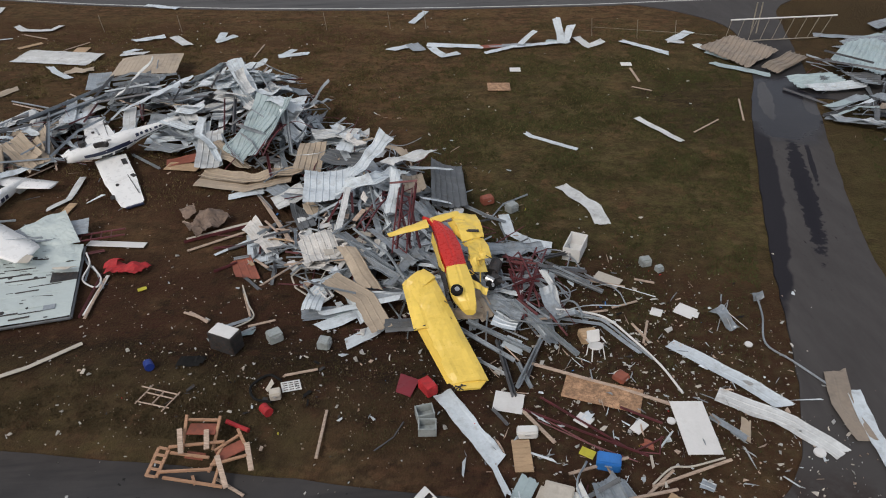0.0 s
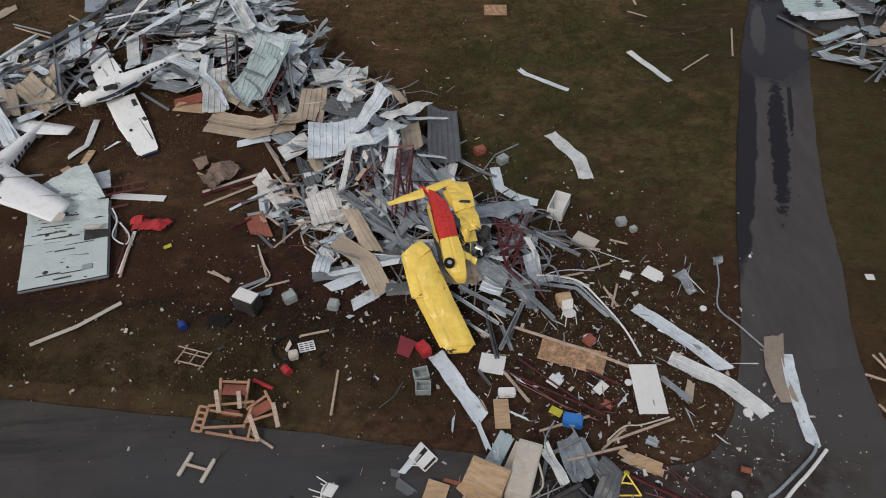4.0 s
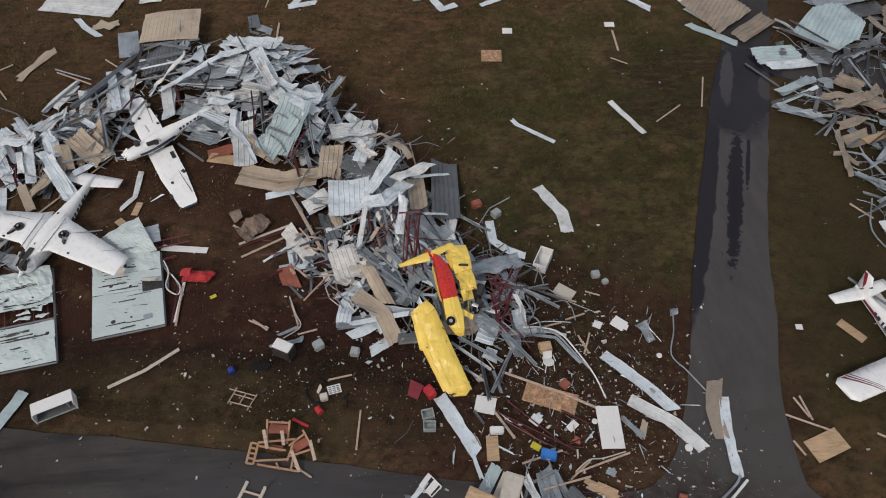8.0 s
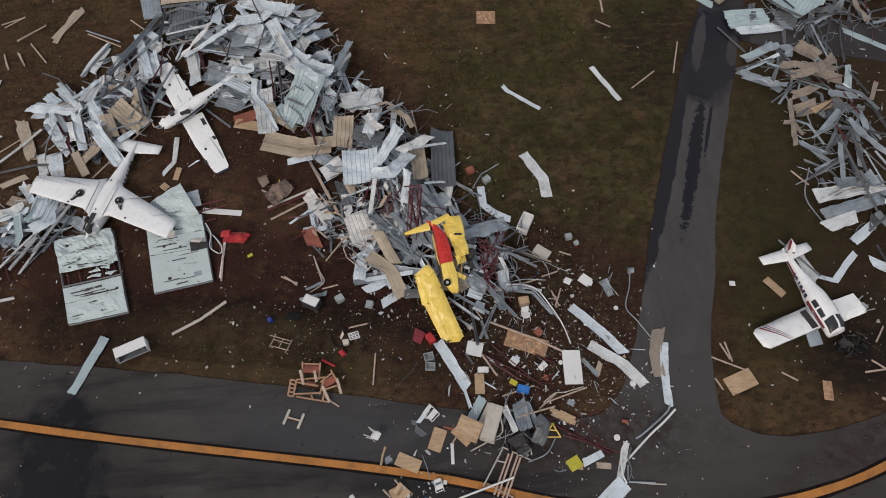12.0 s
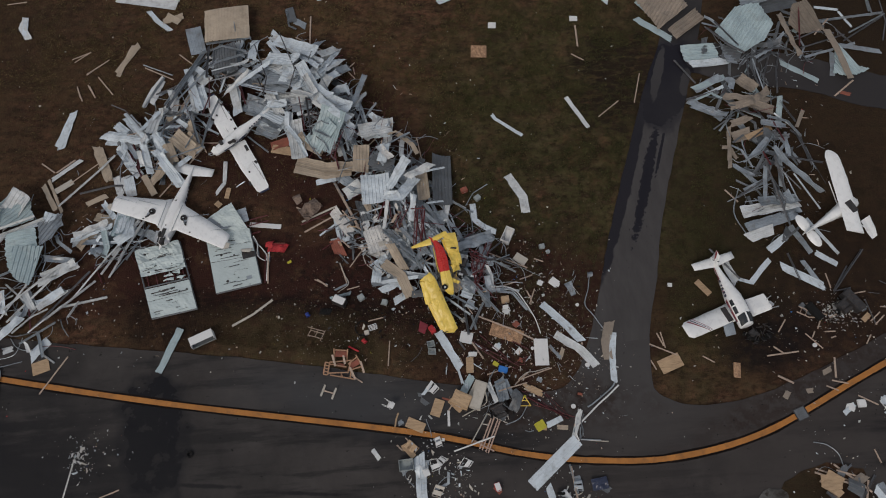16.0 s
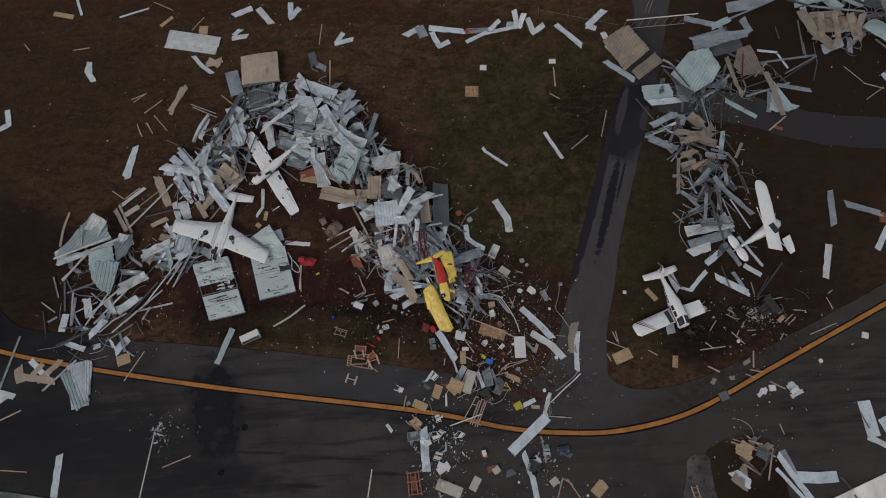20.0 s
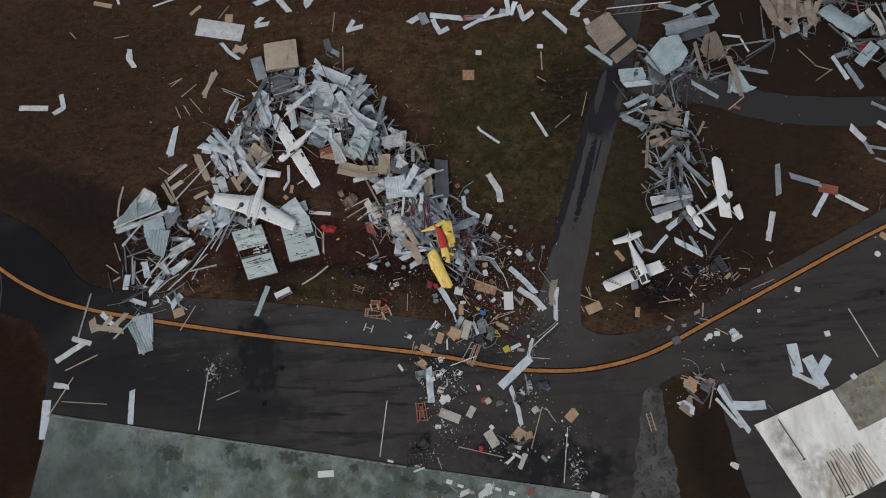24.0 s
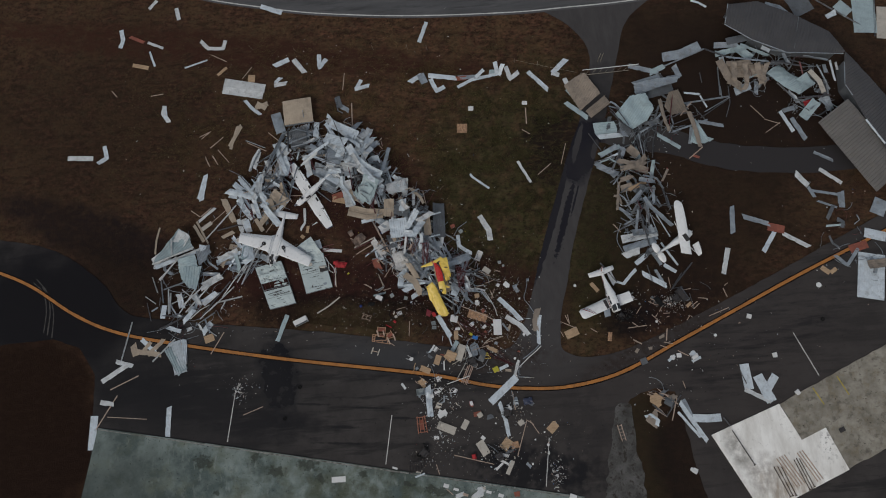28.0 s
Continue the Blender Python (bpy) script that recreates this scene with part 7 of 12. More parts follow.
S("b", 0.31, (14.71, 18.34, 0.06), (15.04, 18.29, 0.06))
S("p", 0.05, (16.2, 12.7, 0.06), (16.97, 12.17, 0.06))
S("w", 0.65, (19.31, 20.24, 0.12), (19.53, 19.16, 0.17), (19.95, 18.15, 0.1))
S("w", 0.31, (20.06, 18.44, 0.06), (21.13, 18, 0.06))
S("w", 0.42, (20.97, 17.93, 0.06), (21.96, 18.96, 0.06), (22.89, 19.77, 0.06))
S("m", 0.19, (-13.16, 25.48, 0.06), (-10.21, 26.68, 0.06))
S("c", 0.15, (-13.11, 25.73, 0.06), (-10.3, 26.93, 0.06))
S("m", 0.11, (-15.88, 20.81, 0.06), (-15.91, 23.48, 0.06))
S("u", 0.08, (-17.12, 24.85, 0.06), (-16.62, 24.06, 0.06), (-16.45, 23.05, 0.06))
S("u", 0.08, (-16.83, 24.38, 0.06), (-16.2, 23.68, 0.06), (-15.57, 22.56, 0.06))
S("t", 0.25, (-10.92, 19.16, 0.06), (-9.34, 19.45, 0.06))
S("g", 0.18, (-10.57, 19.79, 0.06), (-9.55, 20.24, 0.06))
S("u", 0.06, (-10.14, 21.97, 0.06), (-9.8, 20.89, 0.06), (-9.49, 20.19, 0.06))
S("p", 0.05, (-12.09, 20.78, 0.06), (-11.49, 20.45, 0.06), (-11.11, 20.12, 0.06))
S("h", 0.83, (-10.61, 26.52, 0.22), (-9.21, 24.35, 0.32))
S("g", 0.90, (-10.08, 29.58, 0.34), (-8.59, 28.2, 0.43))
S("w", 1.71, (-37.07, 27.13, 0.4), (-35.86, 28.1, 0.9), (-34.9, 29.32, 1.4))
S("w", 0.85, (-39.73, 26.14, 0.1), (-38.23, 26.99, 0.4), (-36.45, 27.68, 0.9))
S("w", 0.55, (-39.49, 25.67, 0.1), (-36.2, 26.13, 0.6))
S("u", 0.25, (-36.85, 26.68, 0.9), (-36.79, 28.7, 1.3))
S("g", 1.19, (-33.57, 26.3, 0.8), (-31.91, 27.05, 0.9))
S("u", 0.21, (-39.48, 25.22, 0.2), (-36.4, 26.12, 0.8), (-33.14, 27.07, 1.2))
S("u", 0.17, (-38.77, 23.63, 0.1), (-36.3, 25.69, 0.7))
S("u", 0.17, (-38.52, 23.43, 0.32), (-38.23, 20.49, 0.25))
S("u", 0.17, (-38.1, 22.23, 0.2), (-35.35, 22.8, 0.8))
S("u", 0.25, (-37.12, 21.68, 0.32), (-37.15, 18.96, 0.51))
S("u", 0.18, (-36.22, 18.68, 0.1), (-33.83, 21.74, 0.7))
S("u", 0.18, (-35.19, 19, 0.2), (-32, 22.03, 0.7))
S("u", 0.16, (-33.02, 18.39, 0.3), (-29.24, 22.54, 0.5))
S("u", 0.16, (-32.05, 18.83, 0.73), (-28.93, 21.88, 0.12))
S("u", 0.19, (-31.27, 20.02, 0.06), (-27.91, 20.55, 0.06))
S("u", 0.16, (-30.59, 19.02, 0.41), (-29.93, 20.26, 0.34))
S("u", 0.15, (-30.43, 20.55, 0.2), (-28.08, 23.55, 0.5), (-25.85, 26.63, 0.3))
S("u", 0.17, (-27.89, 22.11, 0.16), (-25.69, 26.45, 0.42))
S("u", 0.17, (-28.52, 22.36, 0.2), (-27.07, 24.35, 0.54))
S("w", 0.51, (-31.09, 25.26, 0.46), (-27.83, 26.22, 0.85))
S("g", 0.50, (-32.75, 23.8, 0.83), (-30.7, 23.62, 0.27))
S("w", 0.58, (-33.11, 21.85, 0.52), (-30.35, 23.36, 0.29))
S("w", 0.53, (-32.7, 19.69, 0.83), (-30.94, 21.19, 0.36))
S("w", 0.57, (-35.93, 21.25, 0.7), (-35.52, 19.63, 0.3))
S("w", 0.53, (-33.9, 21.07, 0.8), (-33.23, 19.75, 0.4))
S("w", 0.69, (-38.17, 18.44, 0.39), (-38, 20.16, 0.22))
S("g", 0.21, (-39.76, 19.55, 0.22), (-38.91, 20.02, 0.22))
S("u", 0.12, (-40.54, 21.57, 0.13), (-39.12, 20.48, 0.14))
S("u", 0.12, (-40.27, 20.67, 0.17), (-39.73, 18.31, 0.13))
S("u", 0.15, (-39.7, 24.05, 0.06), (-38.97, 21.9, 0.06))
S("n", 0.26, (-39.4, 27.1, 0.06), (-39.25, 29.08, 0.06), (-38.83, 30.72, 0.06))
S("u", 0.16, (-38.49, 17.13, 0.37), (-36, 17.99, 0.71), (-35.63, 18.17, 0.7))
S("w", 0.52, (-37.39, 17.21, 0.54), (-35.7, 16.57, 0.54))
S("w", 0.81, (-33.09, 16.18, 0.06), (-31.92, 17.43, 0.06))
S("w", 0.44, (-35, 16.66, 0.38), (-34.37, 16.94, 0.3))
S("w", 0.32, (-33.38, 17.32, 0.55), (-33.08, 16.52, 0.36))
S("u", 0.12, (-38.4, 18.81, 0.26), (-35.99, 18.56, 0.68))
S("u", 0.12, (-32.1, 16.31, 0.06), (-31.23, 15.67, 0.06))
S("m", 0.16, (-33.35, 19.76, 0.78), (-33.03, 17.9, 0.59))
S("m", 0.13, (-29.23, 23.31, 0.2), (-28.45, 21.69, 0.23))
S("w", 0.61, (-35.39, 17.65, 0.64), (-33.92, 19.18, 0.72))
S("g", 0.45, (-34.84, 18.91, 0.45), (-33.99, 19.62, 0.69))
S("u", 0.14, (-33.8, 17.16, 0.48), (-31.28, 18.6, 0.59))
S("u", 0.14, (-33.17, 17.89, 0.69), (-31.01, 19.85, 0.57))
S("u", 0.12, (-37.13, 20.18, 0.31), (-34.98, 21.08, 0.32))
S("u", 0.12, (-35.64, 21.96, 0.45), (-33.93, 20.48, 0.61))
S("u", 0.12, (-34.55, 18.06, 0.42), (-33.04, 19.09, 0.82), (-31.91, 19.64, 0.79))
S("p", 0.11, (-34.67, 32.7, 0.06), (-33.46, 31.74, 0.06))
S("p", 0.14, (-33.35, 31.73, 0.06), (-31.92, 32.85, 0.06))
S("n", 0.43, (-34.28, 30.66, 0.17), (-32.87, 28.24, 0.28))
S("n", 0.26, (-33.91, 31.14, 0.13), (-32.24, 27.91, 0.4))
S("c", 0.52, (-33.18, 29.94, 0.24), (-31.88, 30.82, 0.19))
S("u", 0.17, (-32.54, 28.43, 0.33), (-29.72, 31.48, 0.24), (-28.44, 32.77, 0.4))
S("u", 0.17, (-31.11, 29.58, 0.15), (-28.52, 30.07, 0.2), (-27.65, 30, 0.2))
S("n", 0.52, (-30.5, 28.59, 0.12), (-28.91, 29.28, 0.15))
S("n", 0.62, (-30.29, 33.78, 0.17), (-28.81, 30.6, 0.14))
S("w", 0.47, (-29.06, 28.57, 0.18), (-27.73, 26.84, 0.72))
S("w", 0.48, (-28.24, 30.75, 0.23), (-27.75, 29.01, 0.3))
S("t", 0.85, (-27.45, 25.19, 0.8), (-27, 27.01, 0.71))
S("t", 0.55, (-28.46, 25.94, 0.81), (-28.11, 24.42, 0.59), (-28.37, 23.64, 0.33))
S("w", 0.29, (-29.03, 24.86, 0.5), (-27.07, 24.81, 0.65))
S("w", 0.64, (23.58, 19.2, 0.06), (26.46, 17.29, 0.06))
S("w", 0.49, (26.47, 20.09, 0.06), (27.91, 18.97, 0.06))
S("u", 0.11, (27.17, 17.14, 0.06), (28.54, 18.82, 0.06))
S("p", 0.08, (26.81, 18.36, 0.06), (26.9, 17.16, 0.06))
S("p", 0.08, (28.25, 16.57, 0.06), (29.38, 16.71, 0.06))
S("u", 0.09, (29.17, 16.11, 0.06), (29.4, 14.16, 0.06))
S("p", 0.09, (29.39, 14.13, 0.06), (30.21, 14.77, 0.06))
S("p", 0.09, (24.05, 13.81, 0.06), (25.05, 12.61, 0.06))
S("p", 0.11, (20.87, 12.37, 0.06), (23.23, 12.53, 0.06))
S("p", 0.11, (21.47, 13.03, 0.06), (22.16, 12.42, 0.06))
S("p", 0.15, (21.28, 10.87, 0.06), (22.28, 10.26, 0.06))
S("o", 0.51, (18.57, 12.03, 0.06), (18.35, 10.95, 0.06))
S("n", 0.36, (24.52, 10.81, 0.06), (25.23, 11.13, 0.06))
S("p", 0.13, (25.67, 11.92, 0.06), (25.37, 10.43, 0.06))
S("p", 0.10, (25.03, 10.27, 0.06), (26.12, 9.97, 0.06))
S("p", 0.09, (24.54, 9.91, 0.06), (25.3, 9.53, 0.06))
S("n", 0.39, (21.37, 9.25, 0.06), (21.74, 9.72, 0.06))
S("n", 0.36, (23.03, 9.63, 0.06), (23.53, 9.66, 0.06))
S("p", 0.10, (26.57, 9.08, 0.06), (27.8, 8.33, 0.06))
S("w", 0.36, (28.14, 8.4, 0.06), (28.54, 8.9, 0.06))
S("w", 0.28, (28.13, 7.69, 0.06), (29.1, 7.97, 0.06))
S("b", 0.46, (25.62, 8.32, 0.06), (26.08, 8.37, 0.06))
S("r", 0.26, (28.8, 14.69, 0.06), (29.07, 14.67, 0.06))
S("u", 0.07, (30.65, 17.46, 0.06), (31.54, 16.9, 0.06), (31.87, 16.39, 0.06))
S("p", 0.08, (30.12, 15.45, 0.06), (31.28, 15.27, 0.06))
S("p", 0.06, (33.66, 16.74, 0.06), (34.18, 17.05, 0.06))
S("n", 3.96, (-19.89, 47.08, 0.9), (-19.62, 43.51, 0.9))
S("d", 2.38, (-19.9, 42.83, 0.9), (-19.65, 40.03, 0.9))
S("u", 0.19, (-20.43, 40.74, 1.3), (-17.99, 41.49, 1.3))
S("u", 0.19, (-21.08, 42.74, 1.1), (-21.09, 39.45, 1.1))
S("g", 1.37, (-22.92, 45.48, 0.4), (-22.19, 42.58, 0.4))
S("w", 1.21, (-15.48, 43.22, 0.72), (-11.61, 40.42, 2.31))
S("w", 0.82, (-11.3, 40.04, 2.34), (-9.99, 41.66, 1.02))
S("w", 1.39, (-16.13, 41.01, 1.07), (-13.11, 39.22, 3))
S("g", 1.51, (-15.95, 38.73, 1.51), (-12.92, 37.67, 2.69))
S("w", 0.93, (-12.79, 38.79, 3.15), (-11.53, 36.53, 1.94))
S("w", 0.75, (-13.49, 36.86, 2.35), (-10.77, 38.34, 2.25))
S("w", 1.06, (-11.27, 36.29, 1.67), (-8.77, 34.68, 2.19))
S("t", 2.35, (-9.89, 34.31, 2.77), (-11.28, 31.54, 1.05))
S("w", 1.20, (-13.62, 34.79, 0.91), (-13.27, 31.23, 0.53))
S("w", 1.20, (-16.14, 37.14, 0.91), (-12.54, 36.25, 1.63))
S("g", 1.21, (-17.71, 36.64, 0.4), (-15.29, 35.35, 0.73))
S("w", 0.89, (-17.3, 35.29, 0.3), (-14.37, 34.62, 0.66))
S("w", 1.50, (-8.21, 32.97, 1.21), (-5.7, 33.57, 0.79))
S("w", 0.57, (-18.59, 38.27, 0.53), (-18.51, 36.07, 0.49))
S("w", 0.89, (-21.99, 39.14, 0.42), (-21.12, 36.48, 0.86))
S("u", 0.22, (-24.32, 36.76, 0.87), (-21.56, 42.7, 0.55))
S("u", 0.23, (-24.69, 37.21, 0.68), (-21.91, 42.6, 0.46))
S("u", 0.19, (-25.47, 38.69, 0.2), (-22.67, 40.33, 0.23))
S("u", 0.19, (-21.52, 43.36, 0.62), (-17.57, 43.65, 0.74))
S("w", 0.41, (-19.34, 38.24, 0.76), (-15.5, 39.99, 1.95))
S("d", 0.79, (-14.46, 47.36, 0.13), (-14.03, 45.58, 0.16))
S("g", 0.65, (-14.01, 45.92, 0.17), (-12.88, 45.07, 0.24))
S("p", 0.14, (-12.44, 46.2, 0.06), (-12.52, 42.82, 0.06))
S("u", 0.16, (-14.62, 47.06, 0.17), (-14.37, 45.25, 0.15), (-13.71, 44.79, 0.24))
S("w", 0.88, (-25, 36.54, 0.74), (-25.18, 33.81, 1.76))
S("w", 0.75, (-26.77, 35.33, 0.77), (-25.52, 33.19, 1.72))
S("w", 0.63, (-24.95, 33.88, 1.52), (-24.28, 32.28, 1.2))
S("w", 0.70, (-28.16, 33.55, 0.47), (-27.17, 31.91, 0.6))
S("w", 0.88, (-27.59, 30.88, 0.31), (-26.86, 29.05, 0.17))
S("n", 1.32, (-23.44, 33.84, 1.28), (-22.05, 32.59, 0.71))
S("n", 0.88, (-22.44, 34.06, 0.9), (-21.62, 32.62, 0.53))
S("w", 0.88, (-24.3, 31.64, 1.16), (-22.67, 29.44, 0.41))
S("u", 0.19, (-12.48, 36.08, 2.03), (-12.08, 32.72, 1.61))
S("u", 0.19, (-9.43, 33.49, 2.44), (-9.1, 31.34, 1.07))
S("u", 0.16, (-11.72, 32.93, 1.84), (-9.64, 31.9, 1.48))
S("m", 0.22, (-10.34, 31.45, 1.07), (-10.02, 29.94, 0.6))
S("w", 0.91, (-32.64, 27.53, 1.1), (-33.27, 25.65, 0.7))
S("w", 0.76, (-35.94, 21.45, 0.6), (-35.6, 19.61, 0.5))
S("w", 0.62, (-32.95, 20.1, 0.5), (-31.11, 21.2, 0.6))
S("w", 0.63, (-32.97, 22.37, 0.5), (-30.55, 23.47, 0.4))
S("w", 0.70, (-30.94, 25.5, 0.5), (-28.22, 26.51, 0.8))
S("g", 0.63, (-33.95, 21.31, 0.5), (-33.24, 19.87, 0.3))
S("u", 0.21, (-39.41, 25.61, 0.9), (-33.87, 27.32, 1.2))
S("u", 0.21, (-38.57, 23.44, 0.3), (-35.96, 26.12, 0.9))
S("u", 0.21, (-37.37, 22.18, 0.4), (-37.39, 18.96, 0.2))
S("u", 0.21, (-35.42, 19.86, 0.6), (-31.57, 23.25, 0.5))
S("u", 0.21, (-38.15, 17.2, 0.3), (-34.06, 19.07, 0.5))



def cut_sheet(kind, outline, base, slope, ribs, label, pitch=0.32):
    """A flat ribbed wall or roof panel cut to an outline in plan: z at its middle, slopes along x and y, ribs at an angle."""
    mat, name, _, category, group = KINDS[kind]
    mid = sum((Vector(p) for p in outline), Vector((0, 0))) / len(outline)
    pts = [Vector(p) - mid for p in outline]

    def lift(q, up=0.0):
        bend = 0.08 * sawtooth((q.x * 0.8 + q.y * 0.5) * 0.45 + mid.x) + 0.05 * noise.noise((q.x * 0.9, q.y * 0.9, mid.y))
        return Vector((q.x, q.y, base + slope[0] * q.x + slope[1] * q.y + bend + up))
    c, d = math.cos(radians(ribs)), math.sin(radians(ribs))
    along, across = Vector((c, d)), Vector((-d, c))
    lo, hi = min(p.dot(across) for p in pts), max(p.dot(across) for p in pts)

    def span(v):
        cuts = []
        for a, b in zip(pts, pts[1:] + pts[:1]):
            p, q = a.dot(across) - v, b.dot(across) - v
            if p * q < 0:
                cuts.append(a.lerp(b, p / (p - q)).dot(along))
        return (min(cuts), max(cuts)) if len(cuts) >= 2 else None
    verts, faces, n = [], [], max(3, round((hi - lo) / pitch))
    rows = []
    for k in range(n):
        for f, h in ((0.02, 0.0), (0.3, 0.012), (0.58, 0.0), (0.68, 0.065), (0.84, 0.065), (0.96, 0.0)):
            rows.append((lo + (hi - lo) * (k + f) / n, h))
    rows = [(v, h, span(v)) for v, h in rows if span(v)]
    m = 9
    for layer in (0.0, -0.012):
        for v, h, (a, b) in rows:
            for i in range(m):
                verts.append(lift(along * (a + (b - a) * i / (m - 1) + (0.16 * noise.noise((v * 4.1, mid.x + (i > 4) * 9, 2)) if i in (0, m - 1) else 0)) + across * v, h + layer))
    half = len(rows) * m
    for k in range(len(rows) - 1):
        for i in range(m - 1):
            a = k * m + i
            faces += [(a, a + 1, a + m + 1, a + m), (half + a, half + a + m, half + a + m + 1, half + a + 1)]
        a, b = k * m, k * m + m - 1
        faces += [(a, a + m, half + a + m, half + a), (b + m, b, half + b, half + b + m)]
    for i in range(m - 1):
        a = (len(rows) - 1) * m + i
        faces += [(i + 1, i, half + i, half + i + 1), (a, a + 1, half + a + 1, half + a)]
    bm = raw(verts, faces)
    bmesh.ops.recalc_face_normals(bm, faces=bm.faces[:])
    ob = part(name, bm, BROWNSHEET if kind == "n" else mat)
    ob.location = (mid.x, mid.y, 0.0)
    return tagged(ob, label, category, group)


cut_sheet("t", [(-39.35, 26.1), (-35.91, 30.06), (-34.95, 29.4), (-34.3, 28.4), (-33.91, 27.1), (-36.77, 26.45), (-39.18, 25.66)], 0.9, (0.06, 0.04), 40, "pale blue-green curved hangar end panel")
cut_sheet("w", [(-39.16, 25.5), (-35.9, 26.1), (-33.0, 27.14), (-33.7, 26.5), (-38.97, 24.89)], 0.8, (0.05, 0.0), 14, "long white strip under curved hangar panels")
cut_sheet("t", [(-35.99, 25.95), (-33.73, 26.43), (-33.45, 24.9), (-34.2, 22.0), (-34.82, 22.25), (-35.53, 23.14), (-35.93, 24.66)], 0.85, (0.02, 0.12), 12, "pale blue-green curved hangar end panel")
cut_sheet("t", [(-35.2, 24.88), (-32.83, 24.72), (-33.7, 21.68), (-34.95, 22.44)], 0.95, (-0.05, 0.14), 82, "pale blue-green hangar panel folded over another")
cut_sheet("g", [(-33.66, 26.76), (-31.92, 27.5), (-31.79, 26.72), (-32.41, 25.46), (-33.31, 24.88)], 0.9, (-0.1, 0.05), 55, "grey curved hangar panel piece")
cut_sheet("t", [(-37.97, 14.32), (-36.38, 15.26), (-34.97, 11.84), (-36.17, 11.01)], 0.12, (0.0, 0.0), -66, "pale blue roofing panel lying on the asphalt")
cut_sheet("w", [(-35.82, 15.6), (-35.14, 15.55), (-35.04, 15.06), (-35.08, 12.3), (-35.45, 12.8)], 0.2, (0.0, 0.0), -84, "white roofing strip lying on a panel")
cut_sheet("n", [(18.3, 46.98), (19.7, 47.5), (21.44, 44.31), (18.5, 42.08), (16.7, 45.9)], 0.35, (0.04, 0.03), 55, "wide tan wall panel lying across the drive")
cut_sheet("n", [(19.16, 41.95), (21.93, 43.91), (22.56, 42.68), (19.8, 40.83)], 0.35, (0.02, 0.06), 35, "tan wall panel strip lying on the drive")
cut_sheet("t", [(25.13, 43.17), (27.2, 43.29), (28.04, 41.04), (27.0, 39.57), (24.75, 38.42), (22.85, 40.77)], 1.1, (0.03, 0.08), 52, "broad pale blue hangar door panel on the heap")
cut_sheet("t", [(19.9, 40.1), (22.7, 40.0), (23.0, 38.9), (22.9, 38.3), (20.1, 38.4)], 0.35, (0.05, 0.04), -1, "pale blue ribbed wall panel beside the drive")
cut_sheet("w", [(20.0, 38.3), (22.8, 38.35), (23.9, 38.05), (23.6, 37.75), (20.6, 37.7)], 0.4, (0.02, 0.3), -1, "white ribbed panel edge curled up", 0.2)
cut_sheet("g", [(23.3, 40.1), (24.48, 38.4), (24.3, 37.6), (23.4, 37.8)], 0.6, (0.05, 0.02), 0, "grey panel end pushed under a door")
cut_sheet("n", [(30.39, 43.33), (31.67, 43.57), (32.59, 40.38), (30.38, 40.14), (29.58, 41.36)], 0.8, (0.03, 0.1), -70, "tan wall panel leaning on the heap")
cut_sheet("t", [(33.56, 39.59), (33.95, 37.3), (35.56, 36.35), (34.28, 35.91), (33.21, 35.86), (32.4, 36.2)], 0.25, (0.0, 0.0), -68, "fan-shaped pale sheet torn along its ribs")
cut_sheet("g", [(26.07, 45.24), (29.0, 45.6), (32.15, 45.61), (31.83, 44.8), (30.32, 44.57), (26.96, 43.68), (25.98, 43.62)], 0.7, (0.03, 0.0), 8, "grey ribbed sheet bent over the heap")


# ---- loose members and torn strips buried in the heaps, too many to count ----
HEAPED = {}


def bury(kind, w, pts):
    me, mid = piece(kind, w, pts)
    verts, faces = HEAPED.setdefault(kind, ([], []))
    base = len(verts)
    verts += [tuple(v.co + mid) for v in me.vertices]
    faces += [tuple(base + i for i in p.vertices) for p in me.polygons]
    bpy.data.meshes.remove(me)


def x_near(x, y):
    """The heaps west of the drive are packed tighter than those to the east."""
    return x < 8 and y > 15


